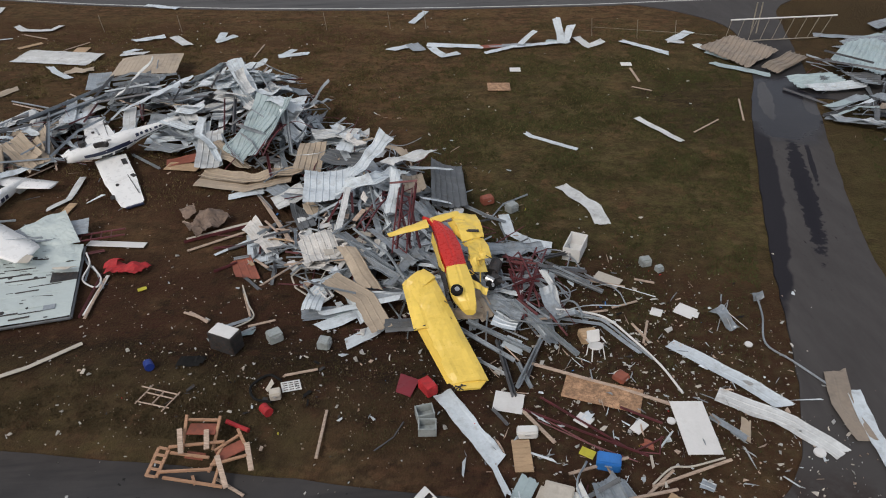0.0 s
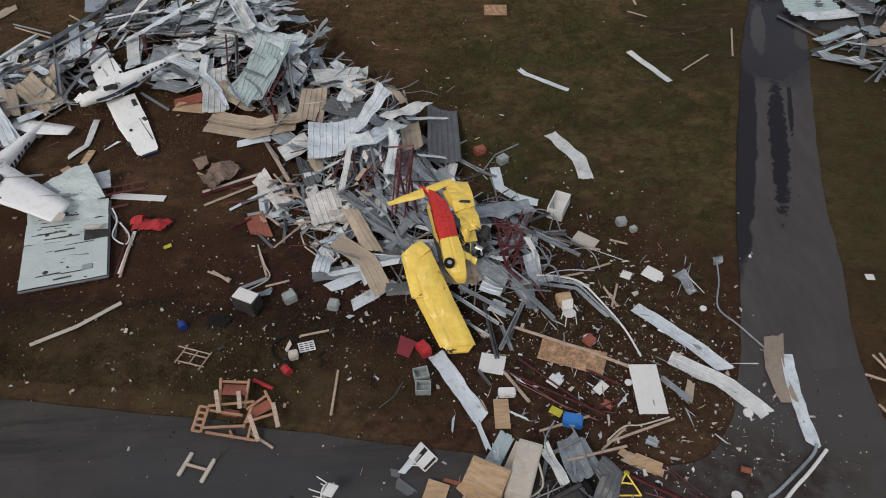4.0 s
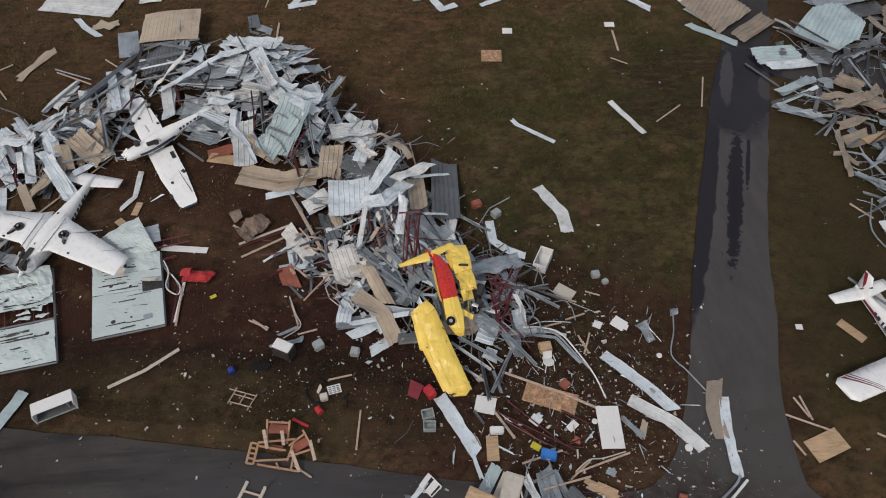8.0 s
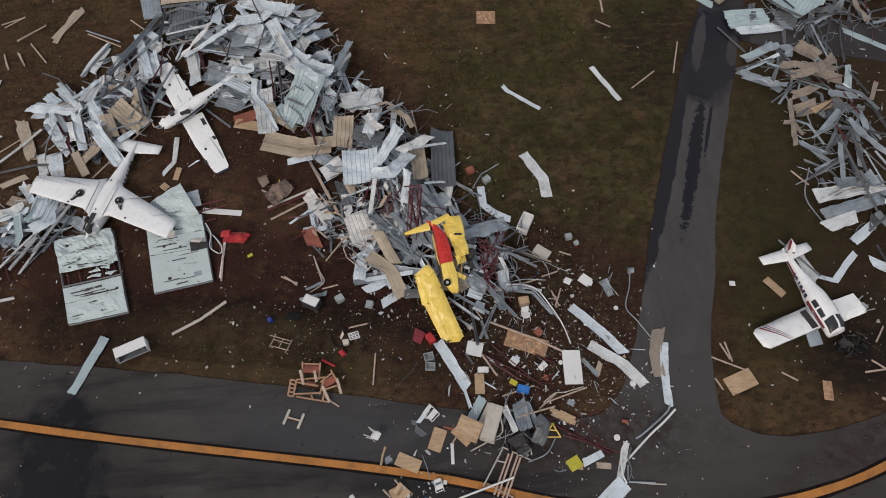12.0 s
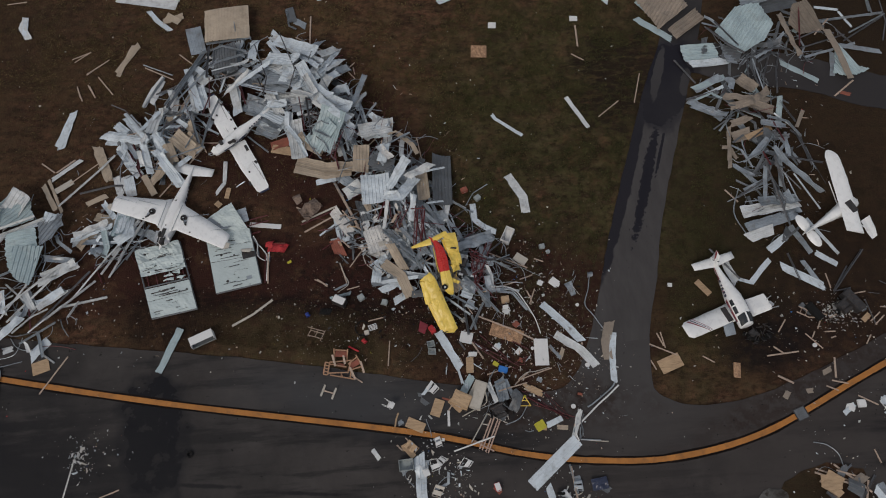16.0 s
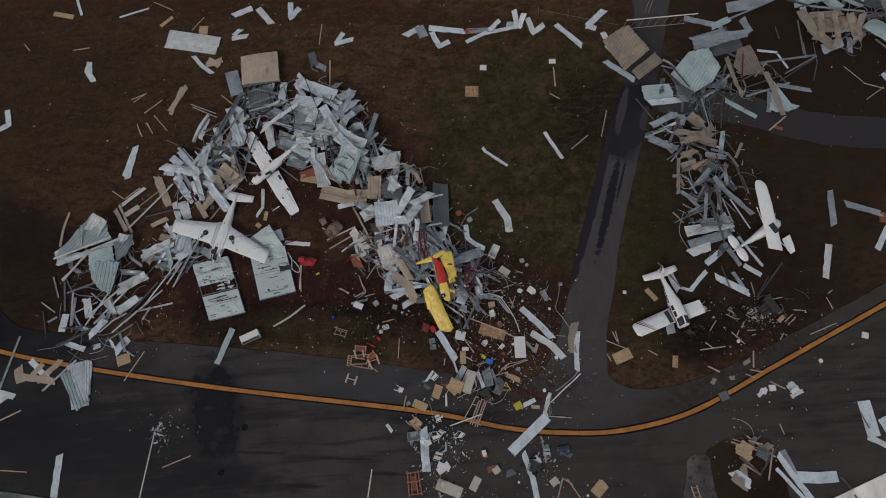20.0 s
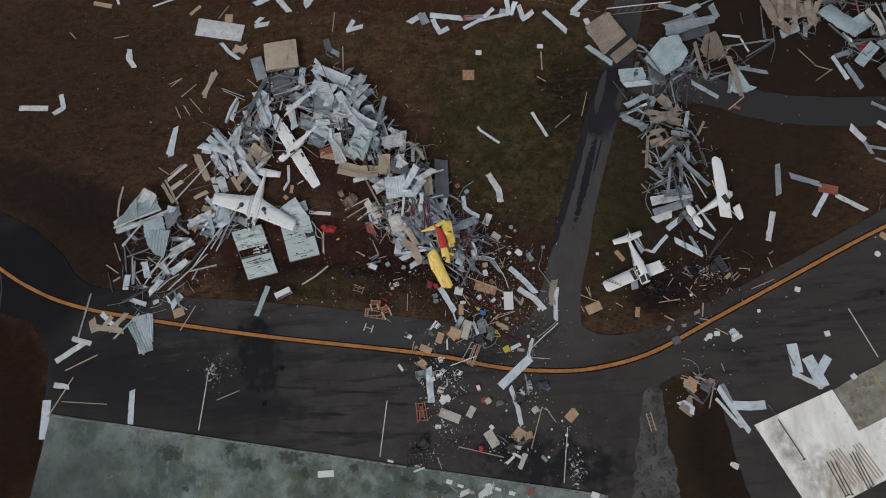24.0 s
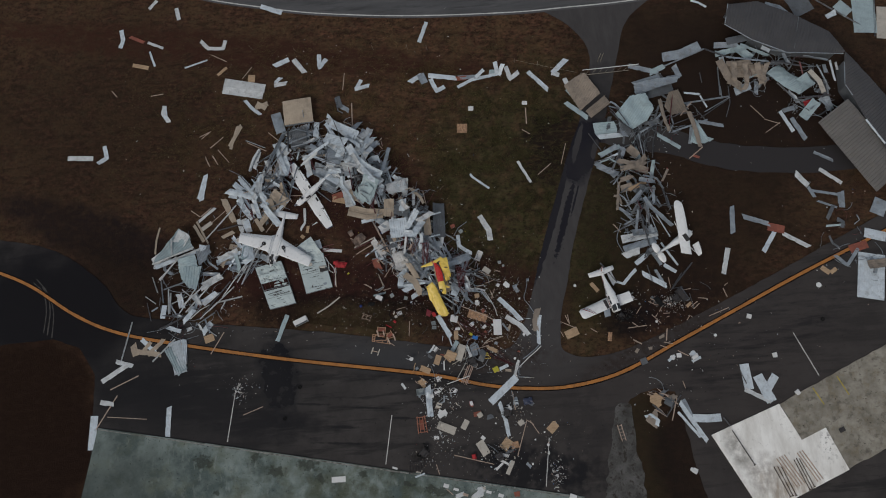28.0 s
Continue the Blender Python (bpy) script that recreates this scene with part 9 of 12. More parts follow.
def inverted_high_wing(m):
    HIGH = [(x, w * 0.76, h * 0.74, z) for x, w, h, z in [(-0.06, 0.30, 0.28, -0.06), (-0.12, 0.42, 0.38, -0.06)] + WIDE[2:]]
    e = empty("airplane", m, "white high-wing airplane lying on its back against the heap", "airplane", "wrecked airplanes")
    part("fuselage", body_mesh(HIGH, 0.025), PAINT, e)
    for s in (1, -1):
        w = part("wing", skewed(14.5, (-2.2, 0), [(s * 0.2, -1.45, 0.74, 1.65, 0.9), (s * 2.6, -1.45, 0.80, 1.62, 0.9), (s * 5.1, -1.72, 0.86, 1.15, 0.8), (s * 5.35, -1.9, 0.88, 0.8, 0.5)], 0.03), PAINT, e)
        for name, bm, mat, label in (("flap_bay", box(0.26, 0.6, 0.06, (-2.85, s * 1.0, 0.74), None, 0.01), SOOT, "dark open flap bay"), ("aileron_gap", box(0.03, 2.0, 0.08, (-2.75, s * 3.4, 0.80), Matrix.Rotation(s * 0.06, 4, "Z")), SOOT, ""), ("fuel_cap", rod((-2.0, s * 3.2, 0.70), (-2.0, s * 3.2, 0.82), 0.09, 10), SOOT, ""), ("wing_tip", box(0.9, 0.16, 0.1, (-2.35, s * 5.38, 0.86), None, 0.03), NAVY, "dark blue wing tip")):
            bm.transform(Matrix.Translation((-2.2, 0, 0)) @ Matrix.Rotation(radians(14.5), 4, "Z") @ Matrix.Translation((2.2, 0, 0)))
            part(name, bm, mat, w, label)
        part("stripe", patch_mesh(HIGH, -0.9, -3.8, 90 - s * 96, 90 - s * 78, 0.01), NAVY, e, "dark blue stripe")
        part("stripe", patch_mesh(HIGH, -3.8, -6.8, 90 - s * 82, 90 - s * 74, 0.01), NAVY, e, "dark blue stripe")
        part("gear_leg", rod((-2.3, s * 0.45, -0.5), (-2.35, s * 0.9, -0.72), 0.05), STEEL, e)
    marks(e, HIGH, -3.9, 0.30, 6, -22, 18)
    marks(e, HIGH, -3.9, 0.30, 6, 202, 18)
    part("window", patch_mesh(HIGH, -1.75, -2.35, 20, 52), GLASS, e, "dark side window")
    part("window", patch_mesh(HIGH, -1.75, -2.35, 128, 160), GLASS, e, "dark side window")
    part("window", patch_mesh(HIGH, -2.5, -3.2, 20, 50), GLASS, e, "dark side window")
    part("window", patch_mesh(HIGH, -2.5, -3.2, 130, 160), GLASS, e, "dark side window")
    part("belly_hatch", rod((-1.15, 0.12, -0.66), (-1.15, 0.12, -0.40), 0.19, 9), SOOT, e, "round dark belly opening")
    part("torn_hole", joined(box(0.55, 0.16, 0.3, (-1.85, -0.34, -0.36), Matrix.Rotation(0.3, 4, "Z"), 0.03), box(0.3, 0.3, 0.24, (-2.15, -0.42, -0.3), Matrix.Rotation(0.7, 4, "Z"), 0.03)), SOOT, e, "dark torn hole in the belly")
    part("torn_cowl", plate([(0.02, 0.3, -0.25), (-0.5, 0.42, -0.35), (-0.5, -0.1, -0.42), (0.05, -0.25, -0.25)], 0.02, 0.12, 0.06, 0.1, 5), PAINT, e, "crumpled white engine cowl")
    for k, (x, y) in enumerate(((-2.95, 2.2), (-2.9, 4.0), (-1.5, 3.0), (-2.95, -2.6), (-1.55, -4.2))):
        torn = box(0.18 + 0.05 * k, 0.22, 0.05, (x, y, 0.78), Matrix.Rotation(0.4 * k, 4, "Z"), 0.01)
        torn.transform(Matrix.Translation((-2.2, 0, 0)) @ Matrix.Rotation(radians(14.5), 4, "Z") @ Matrix.Translation((2.2, 0, 0)))
        part("torn_edge", torn, SOOT, e, "dark nick in the wing edge")
    part("firewall", rod((-0.1, 0, -0.06), (-0.03, 0.02, -0.06), 0.17, 10), SOOT, e, "dark open engine bay")
    part("engine_mount", joined(rod((-0.05, 0.1, -0.1), (0.3, 0.25, -0.2), 0.04), rod((-0.05, -0.1, -0.05), (0.35, 0.0, -0.25), 0.035), box(0.2, 0.16, 0.1, (0.3, 0.16, -0.22), Matrix.Rotation(0.4, 4, "Z"), 0.03)), GALV, e, "torn grey engine mount")
    return e


def striped_low_wing(m):
    """Its engine is torn off at the firewall, which leaves the windshield at the front."""
    CUT = [(-0.62, 0.46, 0.34, -0.06), (-0.7, 0.55, 0.44, -0.02), (-1.1, 0.58, 0.56, 0.08)] + LOW[4:]
    e = empty("airplane", m, "white airplane with dark red stripes, one wing crushed", "airplane", "wrecked airplanes")
    part("fuselage", body_mesh(CUT, 0.02), PAINT, e)
    w = part("wing", skewed(6, (-2.1, -0.3), [(-0.3, -1.4, -0.34, 1.7, 0.9), (-1.1, -1.45, -0.30, 1.62, 0.9), (-4.2, -1.5, -0.06, 1.55, 0.9), (-4.5, -1.8, -0.04, 1.05, 0.5)], 0.008), PAINT, e)
    blade = [(-0.3, -1.4, -0.34, 1.7, 0.9), (-1.1, -1.45, -0.30, 1.62, 0.9), (-4.2, -1.5, -0.06, 1.55, 0.9)]
    for a, b, wide, mat, label in ((-3.95, -2.75, 0.16, DARKRED, "dark red wing stripe"), (-3.72, -2.62, 0.09, NAVY, "dark blue wing stripe"), (-3.5, -2.52, 0.06, DARKRED, "dark red wing stripe")):
        bm = wing_stripe(blade, (a, 0.97), (b, 0.03), wide)
        bm.transform(Matrix.Translation((-2.1, -0.3, 0)) @ Matrix.Rotation(radians(6), 4, "Z") @ Matrix.Translation((2.1, 0.3, 0)))
        part("stripe", bm, mat, w, label)
    part("wing_walk", box(1.35, 0.42, 0.02, (-2.15, -0.9, -0.155), Matrix.Rotation(radians(5), 4, "Z")), SOOT, w, "dark wing walk strip")
    part("aileron_gap", box(0.016, 2.0, 0.05, (-2.78, -3.0, -0.12), Matrix.Rotation(radians(7), 4, "Z")), SOOT, w)
    part("wing", wing_mesh([(0.3, -1.3, -0.34, 1.7, 0.9), (1.0, -1.25, -0.16, 1.6, 0.9), (2.4, -1.3, 0.05, 1.5, 0.8)], 0.07), PAINT, e, "crumpled white wing stub")
    part("torn_spar", joined(box(0.5, 0.3, 0.14, (-1.75, 2.5, 0.1), Matrix.Rotation(0.4, 4, "Z"), 0.05), rod((-1.4, 2.3, 0.1), (-1.3, 2.9, 0.2), 0.04), rod((-2.2, 2.3, 0.1), (-2.4, 2.8, 0.1), 0.04)), STEEL, e, "torn bare wing structure")
    tail(e, -6.3, 0.16, 1.7, 0.95, 1.25)
    part("rudder", plate([(-6.9, 0.02, 0.3), (-7.35, 0.02, 1.3), (-7.05, 0.02, 1.35), (-6.5, 0.02, 0.35)], 0.14, 0.01), DARKRED, e, "dark red rudder")
    part("fin_band", box(0.9, 0.11, 0.1, (-6.75, 0, 0.55), Matrix.Rotation(radians(-50), 4, "Y"), 0.02), NAVY, e, "dark blue fin band")
    for a0, a1, mat in ((-4, 6, DARKRED), (174, 184, DARKRED), (-12, -7, NAVY), (187, 192, NAVY)):
        part("stripe", patch_mesh(CUT, -1.2, -6.9, a0, a1, 0.01), mat, e, "dark side stripe")
    marks(e, CUT, -3.5, 0.34, 6, 172, 14)
    marks(e, CUT, -3.5, 0.34, 6, 8, 14)
    for a0, a1 in ((18, 48), (132, 162)):
        for x0, x1 in ((-1.78, -2.4), (-2.52, -3.05)):
            part("window", patch_mesh(CUT, x0, x1, a0, a1, 0.012), GLASS, e, "dark cabin window")
    part("windshield", patch_mesh(CUT, -0.7, -1.55, 22, 86, 0.014, -0.12), GLASS, e, "dark curved windshield")
    part("windshield", patch_mesh(CUT, -0.82, -1.67, 94, 158, 0.014, 0.12), GLASS, e, "dark curved windshield")
    part("flap", plate([(-1.75, -0.65, -0.2), (-0.35, -0.9, -0.35), (-0.45, -1.65, -0.45), (-1.55, -1.5, -0.25)], 0.03, 0.06), GALV, e, "bent grey metal flap")
    r = random.Random(21)
    for k in range(34):
        a = Vector((r.uniform(-0.5, 0.9), r.uniform(-0.2, 1.9), r.uniform(-0.65, -0.2)))
        part("hose", rod(a, a + Vector((r.uniform(-0.5, 0.5), r.uniform(-0.5, 0.5), r.uniform(-0.2, 0.25))), r.uniform(0.012, 0.04), 6), SOOT, e, "torn dark engine hose")
    for k in range(9):
        part("engine_part", box(r.uniform(0.25, 0.5), r.uniform(0.2, 0.45), r.uniform(0.15, 0.35), (r.uniform(-0.35, 0.75), r.uniform(-0.1, 1.5), r.uniform(-0.68, -0.45)), Matrix.Rotation(r.uniform(0, 3), 4, "Z"), 0.04), RUBBER, e, "black engine wreckage")
    part("engine", joined(box(0.55, 0.5, 0.35, (0.0, 0.35, -0.45), Matrix.Rotation(0.4, 4, "Z"), 0.07), rod((-0.2, 0.1, -0.4), (0.3, 0.8, -0.5), 0.12)), SOOT, e, "dark torn-out engine and hoses")
    wheel(e, (-0.15, -0.25, -0.5), 0.17, (0.5, 0.6, 0.5))
    return e


def upright_high_wing(m):
    e = empty("airplane", m, "white high-wing airplane with one wing broken beside wreckage", "airplane", "wrecked airplanes")
    SLIM = [(x, wide * (0.95 if x > -2.5 else 0.7), h * 0.85, z) for x, wide, h, z in HIGH]
    part("fuselage", body_mesh(SLIM, 0.03), PAINT, e)
    w = part("wing", skewed(-33, (-2.1, 0), [(5.08, -2.0, 0.66, 0.35, 0.4), (4.98, -1.78, 0.66, 0.8, 0.5), (4.75, -1.55, 0.67, 1.2, 0.7), (4.4, -1.42, 0.68, 1.45, 0.85), (2.6, -1.3, 0.72, 1.62, 0.9), (-2.3, -1.3, 0.78, 1.62, 0.9)], 0.02), PAINT, e)
    part("torn_hole", box(0.75, 1.0, 0.12, (-1.9, -0.2, 0.86), None, 0.02), SOOT, w, "dark square hole in the wing")
    part("wing", wing_mesh([(-1.5, 0.1, 0.0, 1.3, 0.7), (-2.5, -0.2, -0.1, 1.2, 0.8), (-3.1, -0.5, -0.2, 0.7, 0.6)], 0.1), PAINT, e, "crushed white wing fragment")
    part("aileron_gap", box(0.03, 2.0, 0.06, (-2.2, 3.2, 0.74), Matrix.Rotation(radians(-14), 4, 'Z')), SOOT, w)
    for s in (1, -1):
        part("strut", rod((-1.75, s * 0.5, -0.3), (-1.9, s * 2.3, 0.66), 0.045), PAINT, e)
        part("window", patch_mesh(SLIM, -1.7, -2.4, 90 - s * 66, 90 - s * 40), GLASS, e, "dark side window")
    for s in (1, -1):
        part("tailplane", wing_mesh([(s * 0.06, -6.45, 0.12, 0.75, 0.9), (s * 0.35, -6.22, 0.12, 1.12, 0.9), (s * 0.8, -6.2, 0.12, 1.15, 0.85), (s * 1.15, -6.34, 0.12, 0.9, 0.7), (s * 1.36, -6.52, 0.12, 0.55, 0.5), (s * 1.42, -6.65, 0.12, 0.25, 0.4)]), PAINT, e, "rounded white tailplane half")
    fin = wing_mesh([(0.0, -6.2, 0, 1.2, 0.6), (0.6, -6.7, 0, 0.75, 0.6), (0.75, -6.9, 0, 0.4, 0.5)])
    fin.transform(Matrix.Translation((0, 0, 0.1)) @ Matrix.Rotation(radians(90), 4, "X"))
    part("fin", fin, PAINT, e)
    wheel(e, (-0.3, 0.2, -0.5), 0.2)
    part("spinner", rod((-0.05, 0, -0.06), (0.25, 0, -0.06), 0.18, 14, 0.03), PAINT, e)
    return e


inverted_low_wing(pose(-23.95, 24.3, 0.52, 180, 0, -106.5))
inverted_high_wing(pose(-20.15, 31.95, 0.92, 178, 3, -139) @ Matrix.Diagonal((0.9, 0.97, 0.84, 1)))
striped_low_wing(pose(19.8, 14.0, 0.72, -3, -2, -75) @ Matrix.Diagonal((0.86, 1, 1, 1)))
upright_high_wing(pose(30.4, 23.9, 0.85, 6, 4, 28) @ Matrix.Diagonal((0.78, 1, 1, 1)))


def yellow_wreck():
    e = empty("airplane", Matrix.Identity(4), "crumpled yellow and red light airplane on the wreckage", "airplane", "wrecked airplanes")
    part("wing_root", plate([(-3.22, 19.97, 1.98), (-2.84, 19.52, 1.87), (-3.4, 19.1, 1.72), (-4.02, 19.42, 1.76)], 0.13, 0.16, 0.05, 0.12, 2), YELLOW, e, "torn and creased yellow wing root")
    w = part("wing", plate([(-2.86, 19.55, 1.86), (-1.42, 16.0, 0.38), (-2.62, 15.95, 0.38), (-3.86, 19.25, 1.74)], 0.15, 0.09, 0.07, 0.12), YELLOW, e, "yellow fabric-covered wing, creased")
    part("wing_tip", plate([(-1.45, 16.05, 0.38), (-1.72, 15.72, 0.33), (-2.42, 15.74, 0.33), (-2.6, 15.98, 0.38)], 0.12, 0.04, 0.03, 0.12), YELLOW, w)
    part("flap", plate([(-3.55, 19.32, 1.8), (-3.15, 17.78, 1.16), (-3.68, 17.78, 1.08), (-4.0, 19.36, 1.74)], 0.11, 0.1, 0.05, 0.14, 6), YELLOW, w, "creased yellow flap")
    part("aileron", plate([(-3.56, 17.8, 1.08), (-2.74, 15.98, 0.38), (-2.46, 16.0, 0.44), (-3.26, 17.84, 1.2)], 0.06, 0.02, 0.02), AMBER, w, "darker yellow aileron")
    part("aileron_slot", rod((-3.7, 17.76, 1.17), (-3.3, 17.82, 1.3), 0.022, 6), SOOT, w, "dark aileron slot")
    part("tip_seam", rod((-2.55, 16.12, 0.53), (-1.5, 16.2, 0.55), 0.01, 6), SOOT, w, "dark seam at the wing tip")
    part("tip_frame", joined(rod((-2.6, 15.75, 0.46), (-2.15, 15.78, 0.48), 0.018, 6), rod((-2.55, 15.62, 0.44), (-2.25, 15.8, 0.5), 0.018, 6), rod((-2.4, 15.6, 0.44), (-2.3, 15.82, 0.5), 0.018, 6), rod((-2.25, 15.62, 0.44), (-2.5, 15.8, 0.48), 0.018, 6)), SOOT, w, "bare dark wing-tip tubes")
    for a, b in (((-2.62, 18.7), (-2.5, 18.55)), ((-2.5, 18.2), (-2.42, 18.0)), ((-3.05, 18.3), (-2.75, 18.15)), ((-2.9, 17.5), (-2.65, 17.3)), ((-3.2, 18.9), (-2.95, 18.95))):
        z = 1.86 - (19.55 - (a[1] + b[1]) / 2) * 0.416
        part("tear", rod((*a, z + 0.1), (*b, z + 0.09), 0.014, 5), SOOT, w, "short dark tear in the fabric")
    rear = [((-3.14, 22.62), (-3.0, 22.55), 2.5), ((-2.8, 22.15), (-2.5, 22.22), 2.5), ((-2.68, 21.49), (-2.08, 21.67), 2.42), ((-2.62, 20.73), (-1.86, 20.95), 2.28), ((-2.45, 19.86), (-1.74, 19.97), 2.1)]
    front = [((-2.45, 19.86), (-1.74, 19.97), 2.1), ((-2.4, 19.3), (-1.62, 19.42), 1.97), ((-2.33, 18.95), (-1.56, 19.05), 1.84), ((-2.1, 18.6), (-1.55, 18.52), 1.56), ((-1.95, 18.45), (-1.6, 18.4), 1.3)]
    part("rear_fuselage", wedge(rear, (0.15, 0.3, 0.45, 0.5, 0.55), 0.1), RED, e, "red rear fuselage")
    part("front_fuselage", wedge(front, (0.55, 0.6, 0.6, 0.4, 0.2), 0.08), YELLOW, e, "yellow front fuselage, torn open")
    part("side_skin", plate([(-2.82, 21.8, 2.34), (-2.52, 19.9, 2.02), (-2.56, 19.85, 1.6), (-2.86, 21.75, 1.9)], 0.03, 0.05), YELLOW, e)
    part("cabin_opening", plate([(-2.64, 20.9, 2.1), (-2.44, 19.1, 1.78), (-2.52, 19.05, 1.4), (-2.72, 20.85, 1.7)], 0.03, 0.03), SOOT, e, "dark open cabin side")
    part("seam", rod((-2.44, 19.87, 2.13), (-1.74, 19.98, 2.13), 0.012, 5), AMBER, e)
    part("tailplane", plate([(-4.5, 22.02, 2.2), (-3.0, 22.52, 2.46), (-2.92, 21.98, 2.4), (-4.42, 21.88, 2.17)], 0.06, 0.05, 0.05, 0.14), YELLOW, e, "yellow tailplane")
    part("tailplane", plate([(-2.94, 22.48, 2.5), (-1.86, 23.05, 2.42), (-1.68, 22.76, 2.4), (-2.76, 22.1, 2.45)], 0.06, 0.06, 0.05, 0.14, 3), YELLOW, e, "yellow tailplane")
    w = part("wing", plate([(-2.08, 22.75, 2.34), (-1.12, 22.92, 2.32), (-0.94, 21.55, 2.12), (-1.78, 21.2, 2.22)], 0.12, 0.14, 0.14, 0.13, 5), YELLOW, e, "folded and torn yellow wing")
    part("wing_edge", plate([(-2.2, 22.4, 2.32), (-1.98, 21.6, 2.3), (-1.72, 21.2, 2.2), (-1.8, 22.3, 2.4)], 0.06, 0.08, 0.05, 0.13, 8), AMBER, w, "darker folded wing edge")
    part("torn_skin", plate([(-1.78, 21.2, 2.2), (-0.96, 21.58, 2.1), (-0.8, 20.5, 1.84), (-1.56, 20.3, 1.98)], 0.07, 0.22, 0.08, 0.11, 9), YELLOW, w, "shredded yellow skin")
    part("torn_skin", plate([(-1.62, 20.4, 2.02), (-0.95, 20.6, 1.9), (-0.95, 20.2, 1.55), (-1.5, 19.95, 1.75)], 0.04, 0.3, 0.0, 0.1, 3), YELLOW, w, "shredded yellow skin")
    part("torn_skin", plate([(-1.66, 19.5, 1.8), (-1.05, 19.3, 1.5), (-1.1, 19.1, 1.4), (-1.6, 19.2, 1.7)], 0.03, 0.2, 0.0, 0.1, 4), YELLOW, w, "shredded yellow skin")
    part("hole", box(0.46, 0.13, 0.05, (-1.35, 21.6, 2.43), Matrix.Rotation(radians(-8), 4, "Z"), 0.01), SOOT, w, "dark open hatch")
    r = random.Random(31)
    for k in range(22):
        x, y = r.uniform(-1.66, -0.9), r.uniform(19.7, 20.7)
        z = 1.5 + 0.55 * (y - 19.7) + r.uniform(0, 0.15)
        t, long = r.uniform(0, 6.283), r.uniform(0.15, 0.42)
        part("rib", rod((x, y, z), (x + math.cos(t) * long, y + math.sin(t) * long, z + r.uniform(-0.15, 0.1)), r.uniform(0.01, 0.026), 5), r.choice((YELLOW, YELLOW, AMBER, STEEL, SOOT)), w, "torn wing rib")
    wheel(e, (-2.18, 18.75, 1.95), 0.21, (0.1, -0.35, 0.95))
    wheel(e, (-0.9, 19.65, 1.38), 0.19, (0.7, -0.5, 0.5))
    part("axle", rod((-2.1, 18.8, 1.85), (-0.9, 19.6, 1.35), 0.035, 8), STEEL, e, "bent axle tube")
    part("engine", joined(box(0.5, 0.4, 0.35, (-0.75, 20.0, 1.3), Matrix.Rotation(0.5, 4, "Z"), 0.06), rod((-1.1, 20.1, 1.4), (-0.4, 19.8, 1.35), 0.06), rod((-0.75, 20.5, 1.25), (-0.5, 21.1, 1.3), 0.22, 14), rod((-0.9, 19.7, 1.35), (-0.7, 20.4, 1.4), 0.05)), SOOT, e, "dark exposed engine")
    part("wing_tank", rod((-1.05, 19.9, 1.52), (-0.8, 19.75, 1.45), 0.13, 12), STEEL, e, "small bare metal tank")
    return e


yellow_wreck()


# ---- collapsed hangars to the north-east ----
def roof_band(name, far, near, mat, parent, label, pitch=0.42, rib=0.045):
    """A roof slope between two eaves lines, with ribs running from one to the other and a thickness."""
    def along(line):
        line = [Vector(p) for p in line]
        runs = [(b - a).length for a, b in zip(line, line[1:])]
        def at(f):
            s = f * sum(runs)
            for (a, b), r in zip(zip(line, line[1:]), runs):
                if s <= r:
                    return a.lerp(b, s / r)
                s -= r
            return line[-1]
        return at, sum(runs)
    (p, lp), (q, lq) = along(far), along(near)
    n = round(max(lp, lq) / pitch)
    top, low, m = [], [], 6
    for k in range(n):
        for s, h in ((0.0, 0.0), (0.58, 0.0), (0.68, rib), (0.88, rib)):
            f = (k + s) / n
            a, b = p(f), q(f)
            for j in range(m):
                v = a.lerp(b, j / (m - 1))
                v.z += h + 0.10 * noise.noise((v.x * 0.7, v.y * 0.7, 2)) + 0.2 * math.sin(math.pi * j / (m - 1))
                top.append(v)
                low.append(v - Vector((0, 0, 0.05)))
    rows, total, faces = 4 * n, len(top), []
    for i in range(rows - 1):
        for j in range(m - 1):
            k = i * m + j
            faces += [(k, k + 1, k + m + 1, k + m), (total + k, total + k + m, total + k + m + 1, total + k + 1)]
        for j in (0, m - 1):
            k = i * m + j
            faces.append((k, k + m, total + k + m, total + k))
    for i in (0, rows - 1):
        for j in range(m - 1):
            k = i * m + j
            faces.append((k, total + k, total + k + 1, k + 1))
    bm = raw(top + low, faces)
    bmesh.ops.recalc_face_normals(bm, faces=bm.faces[:])
    return part(name, bm, mat, parent, label)


